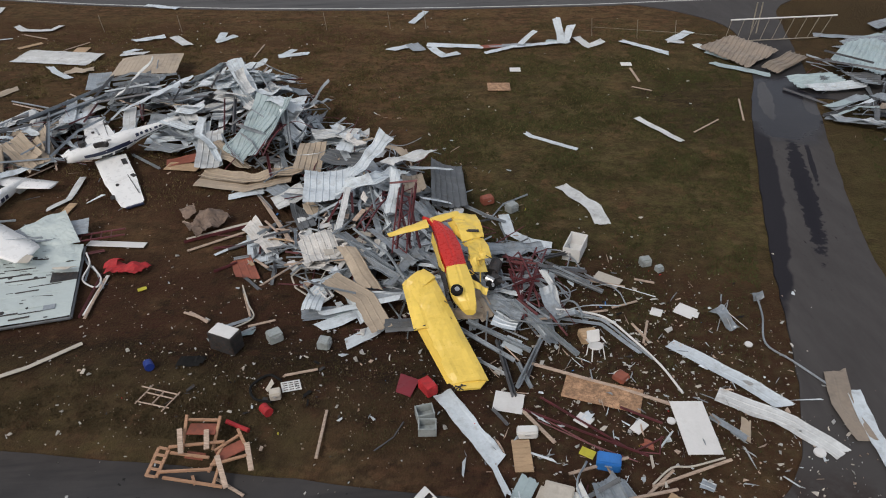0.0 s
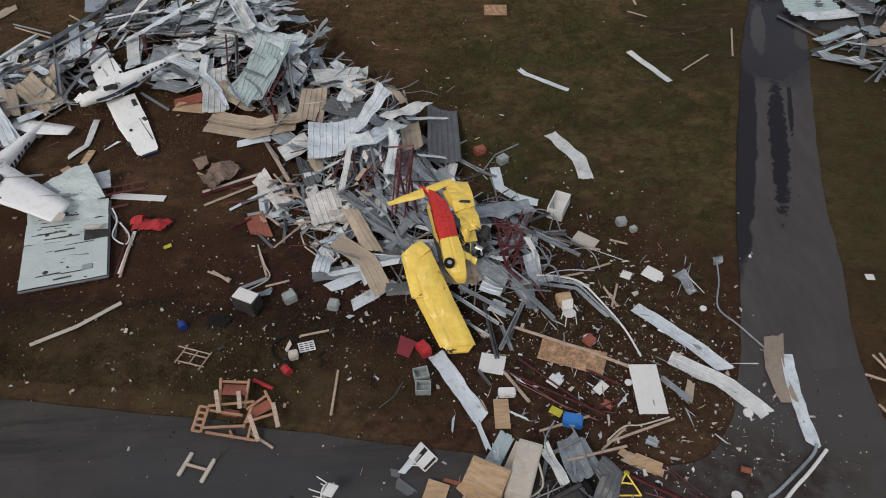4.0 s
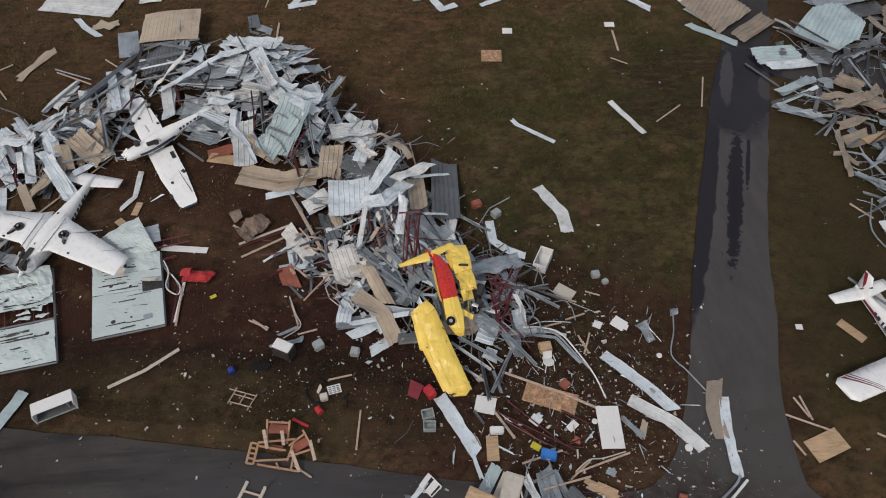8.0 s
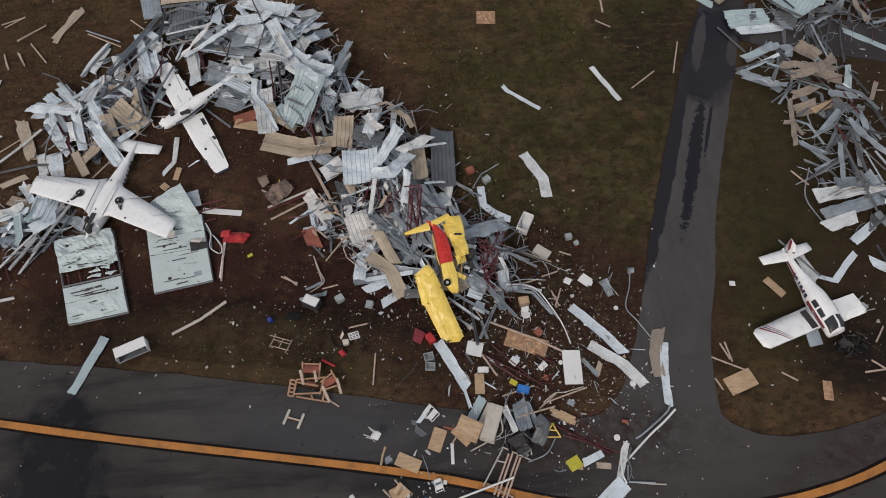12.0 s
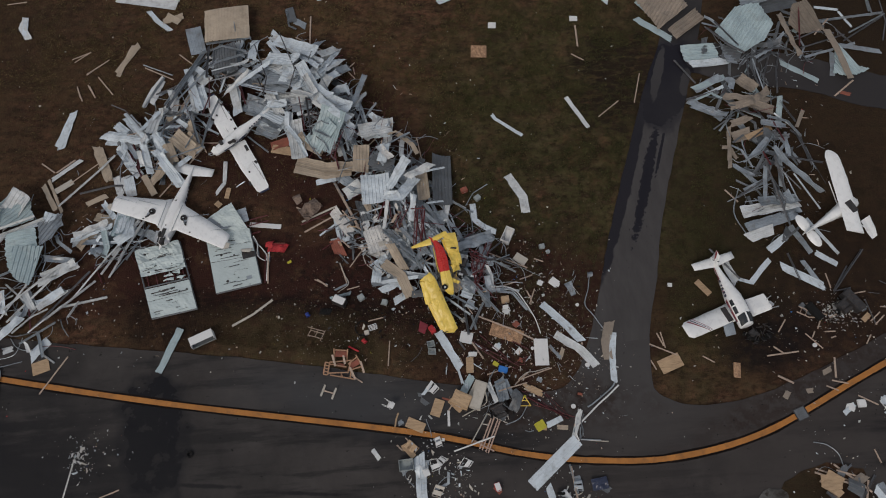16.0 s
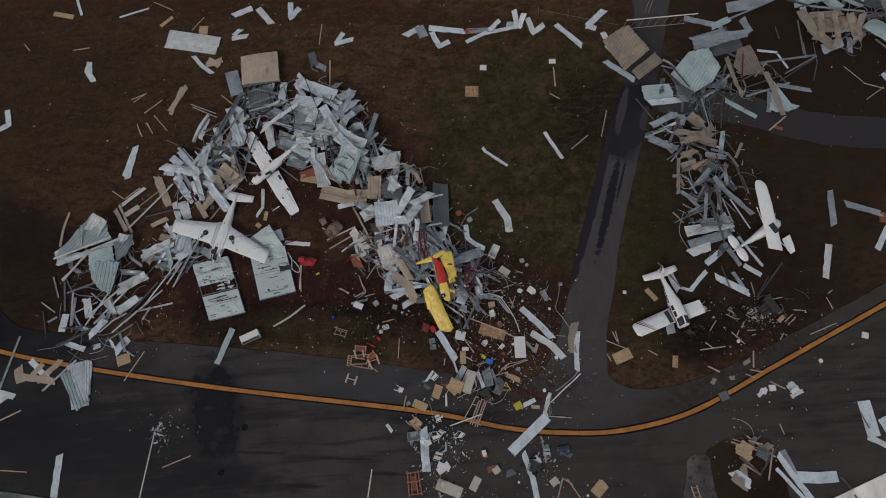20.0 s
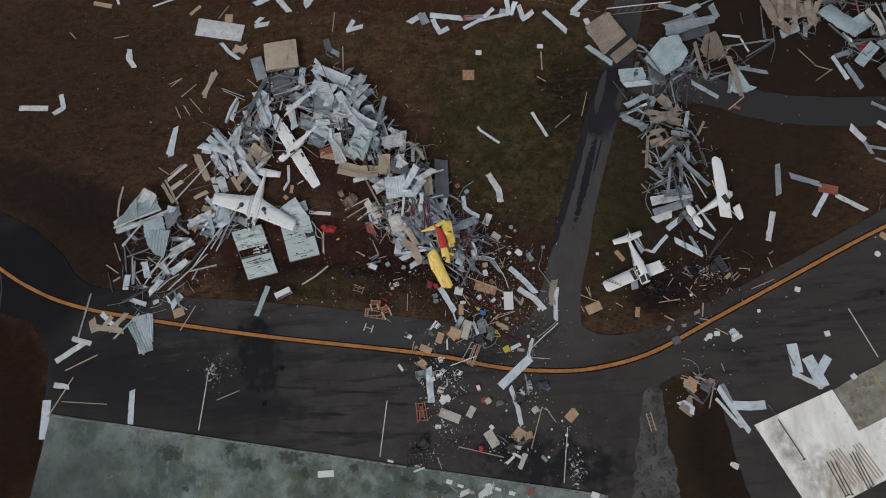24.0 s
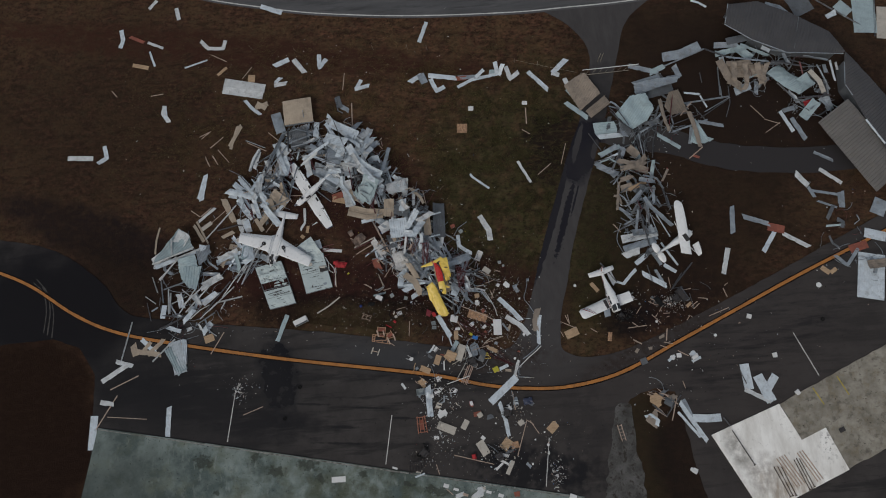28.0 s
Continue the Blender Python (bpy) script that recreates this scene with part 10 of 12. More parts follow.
def collapsed_hangar():
    e = empty("collapsed_hangar", Matrix.Identity(4), "collapsed grey metal hangar with buckled roof", "hangar")
    ROOF = material("brown_grey_roof", (0.058, 0.057, 0.06), 0.6, 0.1, 0.12, 0.5, 7, 0.05, (0.075, 0.07, 0.065), 0.4, 0.0)
    ROOF2 = material("weathered_tan_roof", (0.125, 0.118, 0.11), 0.65, 0.0, 0.12, 0.5, 7, 0.05, (0.11, 0.1, 0.085), 0.4, 0.0)
    roof_band("roof", [(39.7, 54.7, 2.5), (43.6, 54.6, 2.8), (47.7, 52.4, 2.8), (52.1, 49.1, 2.9), (53.6, 46.2, 2.9)], [(38.9, 52.0, 2.1), (42.1, 49.1, 2.5), (46.0, 46.9, 2.6), (50.7, 46.1, 2.7), (53.5, 45.9, 2.8)], ROOF, e, "buckled brown-grey roof")
    roof_band("roof", [(53.62, 46.1, 2.9), (55.3, 43.4, 2.8), (57.6, 39.4, 2.7), (60.5, 33.0, 2.6)], [(53.5, 45.8, 2.82), (52.7, 41.6, 2.6), (54.5, 36.5, 2.5), (57.4, 29.6, 2.4)], ROOF, e, "buckled brown-grey roof")
    roof_band("roof", [(52.9, 39.6, 2.3), (58.2, 29.9, 2.2)], [(48.9, 37.0, 1.5), (54.4, 26.9, 1.4)], ROOF2, e, "weathered tan-grey roof slope")
    # walls in dark metal: the shade under the roof is put into their colour
    for a, b, h in (((42.2, 49.9), (46.0, 47.8), 2.4), ((46.0, 47.8), (53.0, 46.6), 2.4), ((53.6, 45.0), (53.3, 41.6), 2.4), ((53.3, 41.6), (58.5, 30.0), 2.1), ((50.2, 36.8), (54.9, 28.0), 1.4), ((39.9, 54.2), (52.0, 48.9), 2.3)):
        a, b = Vector(a), Vector(b)
        d = b - a
        part("wall", box(d.length, 0.12, h, ((a.x + b.x) / 2, (a.y + b.y) / 2, h / 2 - 0.02), Matrix.Rotation(math.atan2(d.y, d.x), 4, "Z")), DARK, e, "metal wall coloured dark for the shade under the roof")
    for a, b in (((42.1, 49.0, 2.62), (46.0, 46.8, 2.72)), ((46.1, 46.75, 2.72), (53.3, 45.75, 2.9)), ((38.9, 51.9, 2.25), (42.0, 49.05, 2.62)), ((39.0, 52.0, 2.3), (39.7, 54.7, 2.6)), ((53.3, 44.6, 2.75), (52.7, 41.5, 2.7)), ((52.75, 41.4, 2.7), (53.4, 39.9, 2.65))):
        part("edge_trim", rod(a, b, 0.06, 6), GALV, e, "pale metal edge trim")
    part("edge_trim", rod((54.4, 36.4, 2.62), (56.1, 32.9, 2.6), 0.12, 6), WHITE, e, "white metal edge trim")
    part("roof_seam", rod((47.2, 47.2, 2.76), (48.5, 51.6, 3.0), 0.05, 6), DARK, e, "dark roof seam")
    return e


collapsed_hangar()
cloth = part("cloth", plate([(48.2, 40.6, 0.35), (49.6, 40.8, 0.4), (49.4, 39.9, 0.3), (48.2, 39.9, 0.3)], 0.06, 0.3), REDTARP)
tagged(cloth, "crumpled dark red cloth in the hangar wreckage", "cloth")


# ---- two torn hangar doors lying flat ----
def hangar_door(corners, panels, label, torn=(), rough=()):
    """A flat door of wide sheet panels laid edge to edge in a thin steel frame; corners clockwise from one end, panels as shares of its height."""
    a, b, c, d = (Vector((*p, 0)) for p in corners)
    mid = (a + b + c + d) / 4
    e = empty("hangar_door", pose(mid.x, mid.y, 0.0), label, "hangar door", "torn hangar doors")
    a, b, c, d = a - mid, b - mid, c - mid, d - mid
    r = random.Random(int(abs(mid.x) * 10))
    yaw = math.atan2((b - a).y, (b - a).x)

    def on(f, g, z):
        return a.lerp(d, g).lerp(b.lerp(c, g), f) + Vector((0, 0, z))
    for k, (g0, g1) in enumerate(panels):
        lift = 0.22 + 0.02 * r.random()
        bent = rough[k] if k < len(rough) else 0.03
        skin = part("panel", plate([on(0.0, g0 + 0.004, lift + bent * 0.6), on(1.0, g0 + 0.004, lift + bent), on(1.0, g1 - 0.004, lift), on(0.0, g1 - 0.004, lift)], 0.03, bent, 0.0, 0.16, k * 3.0), DOORPAINT, e)
        rows = max(1, round((g1 - g0) * 6))
        for j in range(1, rows):
            g = g0 + (g1 - g0) * j / rows
            part("panel_rib", rod(on(0.02, g, lift + 0.025 + bent * 0.3), on(0.98, g, lift + 0.025 + bent * 0.3), 0.012, 5), DOORPAINT, skin)
        for _ in range(r.randint(7, 11)):
            f, g, long = r.uniform(0.15, 0.8), r.uniform(g0 + 0.02, g1 - 0.02), 0.12 + 1.3 * r.random() ** 2
            part("gash", box(long, r.uniform(0.01, 0.04), 0.03, on(f, g, lift + 0.025 + bent * 0.35), Matrix.Rotation(yaw + r.uniform(-0.06, 0.16), 4, "Z"), 0.006), SOOT, skin, "dark torn gash")
        for _ in range(2):
            f, g = r.uniform(0.2, 0.9), r.uniform(g0 + 0.03, g1 - 0.03)
            part("hole", rod(on(f, g, lift - 0.01), on(f, g, lift + 0.035 + bent * 0.3), r.uniform(0.05, 0.13), 7), SOOT, skin, "dark torn hole")
    for _ in range(16 if torn else 9):
        g0, g1 = r.choice(panels)
        g, long = r.uniform(g0 + 0.03, g1 - 0.03), r.uniform(0.7, 1.9 if torn else 1.3)
        f = r.uniform(0.25, 0.75)
        part("slit", plate([on(f - long / 7, g, 0.27), on(f + long / 7, g - 0.006, 0.28), on(f + long / 7, g + 0.006, 0.28), on(f - long / 7, g + r.uniform(0.006, 0.016), 0.27)], 0.05, 0.01, 0.0, 0.3, 2), SOOT, e, "long dark slit in the door skin")
    for g0, g1 in torn:
        for _ in range(5):
            f, g = r.uniform(0.0, 0.9), r.uniform(g0, g1)
            q = on(f, g, 0.2)
            part("torn_strip", plate([q, q + Vector((r.uniform(0.5, 1.0), r.uniform(-0.1, 0.3), 0.1)), q + Vector((r.uniform(0.4, 0.9), r.uniform(-0.3, -0.1), 0.16)), q + Vector((0.0, -0.14, 0.05))], 0.015, 0.12, 0.04, 0.12, r.random() * 9), DOORPAINT, e, "curled torn strip of door skin")
    for p, q in ((on(0, 0, 0.13), on(0, 1, 0.13)), (on(1, 0, 0.13), on(1, 1, 0.13)), (on(0, 1, 0.13), on(1, 1, 0.13)), (on(0, 0.55, 0.13), on(1, 0.55, 0.13))):
        part("frame_rail", rod(p, q, 0.06, 6), DARK, e, "dark steel frame rail")
    for k in range(5):
        f = 0.1 + 0.2 * k
        part("frame_stud", rod(on(f, 0, 0.09), on(f, 1, 0.09), 0.035, 6), MAROON, e, "maroon steel frame stud")
    return e


DOORPAINT = material("chalky_white_green_paint", (0.445, 0.515, 0.515), 0.5, 0.0, 0.07, 0.6, 9, 0.05, (0.24, 0.27, 0.26), 0.4, 0.06, edge=(0.58, 0.7))
hangar_door([(-26.08, 24.1), (-22.69, 24.75), (-20.94, 19.05), (-24.27, 18.49)], ((0.0, 0.2), (0.2, 0.4), (0.58, 0.76), (0.76, 1.0)), "chalky white hangar door with a torn dark gap", ((0.36, 0.6), (0.18, 0.42)), (0.26, 0.16, 0.04, 0.08))
east_door = hangar_door([(-20.68, 25.21), (-17.2, 25.4), (-16.14, 20.75), (-19.53, 20.14)], ((0.0, 0.25), (0.25, 0.5), (0.5, 1.0)), "chalky white hangar door lying on the mud", (), (0.12, 0.04, 0.03))


def on_door(*corners):
    return [Vector(p) - east_door.location for p in corners]


part("curled_panel", plate(on_door((-20.6, 26.4, 0.35), (-18.6, 27.55, 0.8), (-17.25, 25.3, 0.4), (-20.5, 25.3, 0.3)), 0.02, 0.16, 0.1, 0.15, 4), DOORPAINT, east_door, "curled-up corner of the door skin")
part("notch", plate(on_door((-17.75, 23.45, 0.29), (-16.72, 23.4, 0.29), (-16.62, 22.95, 0.29), (-17.6, 22.78, 0.29)), 0.03, 0.02, 0.0, 0.15, 1), SOOT, east_door, "dark torn notch")
part("curled_flap", plate(on_door((-17.8, 23.6, 0.34), (-16.8, 23.62, 0.4), (-17.0, 23.22, 0.56), (-17.62, 23.3, 0.5)), 0.02, 0.1, 0.05, 0.12, 6), CREAM, east_door, "curled pale flap of door skin")
part("hatch", box(0.42, 0.3, 0.03, on_door((-17.05, 21.25, 0.29))[0], Matrix.Rotation(0.25, 4, "Z"), 0.01), GALV, east_door, "small grey hatch")


# ---- gate and fence ----
gate = empty("sliding_gate", pose(18.9, 47.3, 0, 0, 0, 1.2), "bare metal gate frame standing across the drive", "gate")
part("top_rail", rod((0.3, 0.0, 1.62), (7.9, 0.0, 1.62), 0.055), WHITEBOARD, gate, "pale top rail")
part("bottom_rail", rod((0, 0, 0.12), (6.9, 0, 0.12), 0.04), WIRE, gate)
for k in range(9):
    part("upright", rod((0.1 + 0.86 * k, 0, 0.1), (0.36 + 0.9 * k, 0, 1.62), 0.02, 6), WIRE, gate)
for k in range(2):
    part("gate_post", rod((2.9 + 0.4 * k, 1.8, -0.1), (2.9 + 0.4 * k, 1.8, 2.2), 0.05), WIRE, gate, "tall thin gate post")
fence = empty("wire_fence", pose(0, 0, 0), "thin leaning wire fence posts along the grass", "fence")
for x, y in ((-26.0, 55.6), (-20.0, 54.9), (-9.0, 54.0), (-4.2, 53.6), (-1.5, 53.3), (10.4, 50.2), (13.5, 49.4), (16.1, 48.9)):
    part("post", rod((x, y, -0.1), (x - 0.12, y, 1.25), 0.018, 6), WIRE, fence)
part("wire", rod((10.4, 50.2, 0.6), (18.6, 47.6, 0.5), 0.012, 5), WIRE, fence)


# ---- furniture, appliances and fittings thrown out of the hangars ----
def cabinet(name, x, y, sx, sy, sz, yaw, mat, label, category="cabinet", z=0.02, tilt=0.0, front=None, group="scattered cabinets"):
    """A box-shaped unit with a rounded body, an inset front and a handle."""
    e = empty(name, pose(x, y, z, tilt, 0, yaw), label, category, group)
    part("body", box(sx, sy, sz, (0, 0, sz / 2), None, 0.025), mat, e)
    part("door", box(sx * 0.86, 0.03, sz * 0.84, (0, -sy / 2 - 0.012, sz / 2), None, 0.008), front or mat, e)
    part("top_panel", box(sx * 0.9, sy * 0.9, 0.03, (0, 0, sz + 0.012), None, 0.008), front or mat, e)
    part("handle", box(sx * 0.3, 0.03, 0.03, (0, -sy / 2 - 0.04, sz * 0.72)), STEEL, e, "small metal handle")
    return e


def open_box(name, x, y, sx, sy, sz, yaw, mat, label, category, tilt=0.0):
    """A box with walls and an open top."""
    e = empty(name, pose(x, y, 0.03, tilt, 0, yaw), label, category)
    t = 0.04
    part("base", box(sx, sy, t, (0, 0, t / 2)), mat, e)
    for s in (1, -1):
        part("side", box(t, sy, sz, (s * (sx - t) / 2, 0, sz / 2 + t), None, 0.008), mat, e)
        part("end", box(sx - 2 * t, t, sz, (0, s * (sy - t) / 2, sz / 2 + t), None, 0.008), mat, e)
    return e


def chair(x, y, yaw, mat, label, tip=0.0):
    e = empty("chair", pose(x, y, 0.06 if not tip else 0.3, tip, 0, yaw), label, "chair", "scattered chairs")
    seat = bmesh.new()
    bmesh.ops.create_cone(seat, cap_ends=True, segments=18, radius1=0.25, radius2=0.25, depth=0.05, matrix=Matrix.Translation((0, 0, 0.43)))
    part("seat", seat, mat, e)
    part("backrest", box(0.44, 0.05, 0.42, (0, 0.22, 0.68), Matrix.Rotation(radians(-10), 4, "X"), 0.02), mat, e)
    for sx in (1, -1):
        for sy in (1, -1):
            part("leg", rod((sx * 0.18, sy * 0.18, 0.42), (sx * 0.23, sy * 0.23, 0), 0.02, 6), mat, e)
        part("armrest", box(0.04, 0.4, 0.04, (sx * 0.26, 0, 0.62), None, 0.01), mat, e)
    return e


open_box("chest_freezer", 3.0, 23.2, 0.7, 1.25, 0.55, -28, WHITEBOARD, "white chest freezer lying open on the grass", "freezer")
cabinet("cabinet", -10.15, 18.75, 1.0, 0.6, 0.75, 152, SOOT, "black cabinet with pale top panels", front=WHITEBOARD)
cabinet("cabinet", -8.55, 19.0, 0.5, 0.42, 0.35, 30, GREYBOX, "small grey metal cabinet")
cabinet("cabinet", -6.8, 18.5, 0.42, 0.4, 0.3, 75, GREYBOX, "small grey metal cabinet")
cabinet("cabinet", 5.58, 22.15, 0.42, 0.34, 0.3, 8, GREYBOX, "small grey metal cabinet")
cabinet("cabinet", 6.0, 21.7, 0.3, 0.25, 0.2, 20, GREYBOX, "small grey metal cabinet")

def open_cabinet(x, y, yaw):
    """A long metal locker lying on its back edge, its front gone."""
    e = empty("locker", pose(x, y, 0.02, 0, 0, yaw), "pale grey metal locker with its open dark front", "locker")
    part("top_panel", box(1.78, 0.62, 0.03, (0, 0.08, 0.6), Matrix.Rotation(radians(3), 4, "X"), 0.01), WHITEBOARD, e)
    part("back_panel", box(1.76, 0.03, 0.56, (0, 0.36, 0.3), None, 0.008), WHITEBOARD, e)
    # the floor is coloured dark to stand for the shade inside
    part("base", box(1.76, 0.66, 0.03, (0, 0.02, 0.03), None, 0.008), DARK, e, "locker floor coloured dark for the shade inside")
    for k in (1, -1):
        part("end_panel", box(0.04, 0.72, 0.58, (k * 0.87, -0.02, 0.3), None, 0.01), WHITEBOARD, e)
    part("divider", box(0.03, 0.5, 0.5, (0.55, 0.1, 0.29)), GREYBOX, e)
    part("lip", box(1.76, 0.03, 0.07, (0, -0.33, 0.06)), GREYBOX, e)
    return e


open_cabinet(-20.35, 16.6, 22)
cabinet("cabinet", 2.3, 18.05, 0.6, 0.5, 0.3, 5, BOARD, "small brown wooden cabinet")
cabinet("cabinet", 2.9, 16.1, 0.45, 0.4, 0.14, 40, RUST, "small crushed red-brown cabinet")
cabinet("cabinet", -0.05, 27.5, 0.55, 0.42, 0.3, 20, RUST, "small red-brown metal cabinet")
cabinet("cabinet", 0.95, 26.7, 0.5, 0.4, 0.35, 35, GREYBOX, "small grey metal cabinet")
cabinet("cabinet", -3.35, 16.1, 0.6, 0.38, 0.35, 120, REDTARP, "red tool chest on its side", "tool chest")
open_box("plastic_tub", -3.5, 15.0, 0.55, 0.45, 0.3, 10, GREYBOX, "grey-green plastic tub lying open", "tub")
open_box("plastic_tub", -3.45, 14.45, 0.55, 0.42, 0.3, -4, GREYBOX, "grey-green plastic tub lying open", "tub", 4)
cabinet("cooler_box", 1.6, 12.75, 0.68, 0.4, 0.34, -18, BLUEBOX, "blue plastic cooler box", "cooler", front=BLUEBOX)
cabinet("cabinet", -1.6, 10.75, 1.3, 1.0, 0.7, -28, BOARD, "broken brown wooden chest on the asphalt", "chest")
cabinet("carton", -0.5, 14.05, 0.62, 0.28, 0.25, -3, WHITEBOARD, "white cardboard carton on the grass", "box")
cabinet("cabinet", -0.35, 11.0, 0.8, 2.0, 0.5, -22, CREAM, "pale cream wall cabinet lying flat", "cabinet")
chair(2.25, 16.85, 8, WHITEBOARD, "pale plastic chair standing among the debris", -14)
chair(-7.1, 11.0, 60, WHITEBOARD, "white chair tipped over on the asphalt", 80)
chair(-4.6, 6.6, 20, WHITEBOARD, "white chair frame tipped over", 95)
chair(-4.0, 2.6, 70, CREAM, "pale chair tipped over on the asphalt", 85)


def timber_frame(x, y):
    """Broken bench frames of sawn timber by the taxiway edge."""
    e = empty("workbench", pose(x, y, 0.02), "broken timber workbench frame with plywood shelves", "workbench")

    def beam(name, a, b, wide, mat, label="", deep=0.06):
        a, b = Vector(a) - Vector((x, y, 0)), Vector(b) - Vector((x, y, 0))
        m = Matrix.Translation((a + b) / 2) @ (b - a).to_track_quat("X", "Z").to_matrix().to_4x4()
        part(name, box((b - a).length, wide, deep, (0, 0, 0), m, 0.008), mat, e, label)

    for a, b in (((-10.94, 14.14, 0.42), (-9.33, 14.14, 0.5)), ((-10.9, 14.03, 0.3), (-9.72, 13.72, 0.34)), ((-11.08, 13.37, 0.3), (-9.57, 13.31, 0.34)), ((-10.95, 13.25, 0.2), (-9.22, 12.84, 0.14)), ((-10.53, 14.98, 0.6), (-9.6, 14.86, 0.62)), ((-9.62, 13.4, 0.4), (-8.62, 13.66, 0.42)), ((-9.6, 13.9, 0.4), (-8.9, 14.38, 0.5)), ((-9.66, 13.25, 0.3), (-9.35, 14.2, 0.42)), ((-10.15, 13.3, 0.12), (-10.0, 12.98, 0.14)), ((-9.5, 12.9, 0.12), (-9.4, 13.4, 0.3))):
        beam("beam", a, b, 0.085, PINEWOOD)
    for a, b in (((-10.56, 15.06, 0.72), (-10.6, 14.15, 0.2)), ((-9.56, 14.95, 0.7), (-9.72, 14.1, 0.2)), ((-9.0, 14.5, 0.6), (-8.75, 14.05, 0.4))):
        beam("leg", a, b, 0.09, PINEWOOD, "orange-brown timber leg")
    for a, b in (((-10.7, 14.62, 0.62), (-10.5, 13.8, 0.5)), ((-9.9, 14.52, 0.62), (-9.8, 13.9, 0.5)), ((-9.46, 13.64, 0.5), (-9.12, 12.8, 0.14)), ((-8.68, 14.04, 0.5), (-8.46, 13.2, 0.3))):
        beam("leg", a, b, 0.15, LUMBER, "pale timber leg")
    for a, b in (((-11.24, 14.2, 0.36), (-11.42, 13.34, 0.2)), ((-10.94, 14.1, 0.36), (-11.12, 13.26, 0.2))):
        beam("rail", a, b, 0.1, PINEWOOD, "orange-brown timber rail")
    for k in range(5):
        f = k / 4
        beam("slat", (-11.24 - 0.18 * f, 14.18 - 0.84 * f, 0.39 - 0.16 * f), (-10.94 - 0.18 * f, 14.08 - 0.82 * f, 0.39 - 0.16 * f), 0.09, PINEWOOD, "", 0.03)
    beam("shelf", (-10.5, 14.72, 0.48), (-9.64, 14.62, 0.5), 0.42, RUST, "dark red-brown shelf", 0.03)
    beam("shelf", (-9.5, 13.72, 0.34), (-8.78, 14.06, 0.42), 0.42, RUST, "dark red-brown shelf", 0.03)
    beam("shelf", (-10.45, 13.98, 0.24), (-9.9, 13.84, 0.24), 0.25, RUST, "dark red-brown shelf", 0.03)
    return e


timber_frame(-10.0, 13.8)


def tube_frame(x, y):
    """A bent tubular bedstead lying among the sheets."""
    e = empty("bed_frame", pose(x, y, 0.0), "bent pale tubular metal bed frame on the mud", "bed frame")
    loop = [Vector((px - x, py - y, z)) for px, py, z in ((-6.9, 22.5, 0.5), (-7.68, 23.04, 0.45), (-8.3, 22.3, 0.3), (-8.1, 21.7, 0.2), (-7.48, 21.1, 0.15))]
    for a, b in zip(loop, loop[1:]):
        part("tube", rod(a, b, 0.032, 8), CREAM, e)
    part("tube", rod(loop[0], loop[4], 0.028, 8), CREAM, e)
    corners = [Vector((px - x, py - y, 0.3)) for px, py in ((-7.42, 21.2), (-7.02, 21.6), (-6.62, 20.95), (-7.02, 20.55))]
    for a, b in zip(corners, corners[1:] + corners[:1]):
        part("rail", rod(a, b, 0.05, 6), WHITEBOARD, e, "white end rail")
    for f in (0.33, 0.66):
        part("rail", rod(corners[0].lerp(corners[3], f), corners[1].lerp(corners[2], f), 0.035, 6), WHITEBOARD, e, "white end rail")
    part("rail", rod(corners[0].lerp(corners[1], 0.5), corners[3].lerp(corners[2], 0.5), 0.035, 6), WHITEBOARD, e, "white end rail")
    return e


tube_frame(-7.5, 21.8)


def boat_cradle():
    """Long timber bunks in a bent tube frame on the asphalt."""
    e = empty("cradle", pose(0.1, 8.3, 0.0), "pink-brown timber cradle rails with a bent white tube", "cradle")

    def at(x, y, z):
        return Vector((x - 0.1, y - 8.3, z))
    for a, b in (((0.45, 9.43, 0.3), (-0.6, 7.3, 0.22)), ((0.62, 9.37, 0.32), (-0.42, 7.2, 0.22)), ((0.86, 9.2, 0.3), (-0.2, 7.05, 0.2)), ((1.0, 9.09, 0.28), (-0.02, 7.0, 0.18))):
        a, b = at(*a), at(*b)
        m = Matrix.Translation((a + b) / 2) @ (b - a).to_track_quat("X", "Z").to_matrix().to_4x4()
        part("bunk", box((b - a).length, 0.1, 0.06, (0, 0, 0), m, 0.01), ROSEWOOD, e)
    for a, b in (((0.12, 9.65, 0.35), (-1.12, 7.76, 0.2)), ((0.12, 9.65, 0.35), (1.54, 8.9, 0.2)), ((-0.3, 9.0, 0.28), (0.2, 8.85, 0.3))):
        part("tube", rod(at(*a), at(*b), 0.035, 8), CREAM, e, "pale bent tube")
    part("cross_bar", rod(at(0.5, 8.06, 0.42), at(-2.39, 7.28, 0.08), 0.055, 8), WHITEBOARD, e, "long white bar")
    part("cross_bar", rod(at(-0.9, 7.9, 0.14), at(0.4, 7.1, 0.12), 0.045, 8), ROSEWOOD, e)
    return e


ROSEWOOD = material("weathered_pink_timber", (0.36, 0.26, 0.21), 0.8, 0.0, 0.2, 2, 22, 0.15, (0.18, 0.1, 0.08), 0.5, 0.3, (1, 7, 7))
boat_cradle()


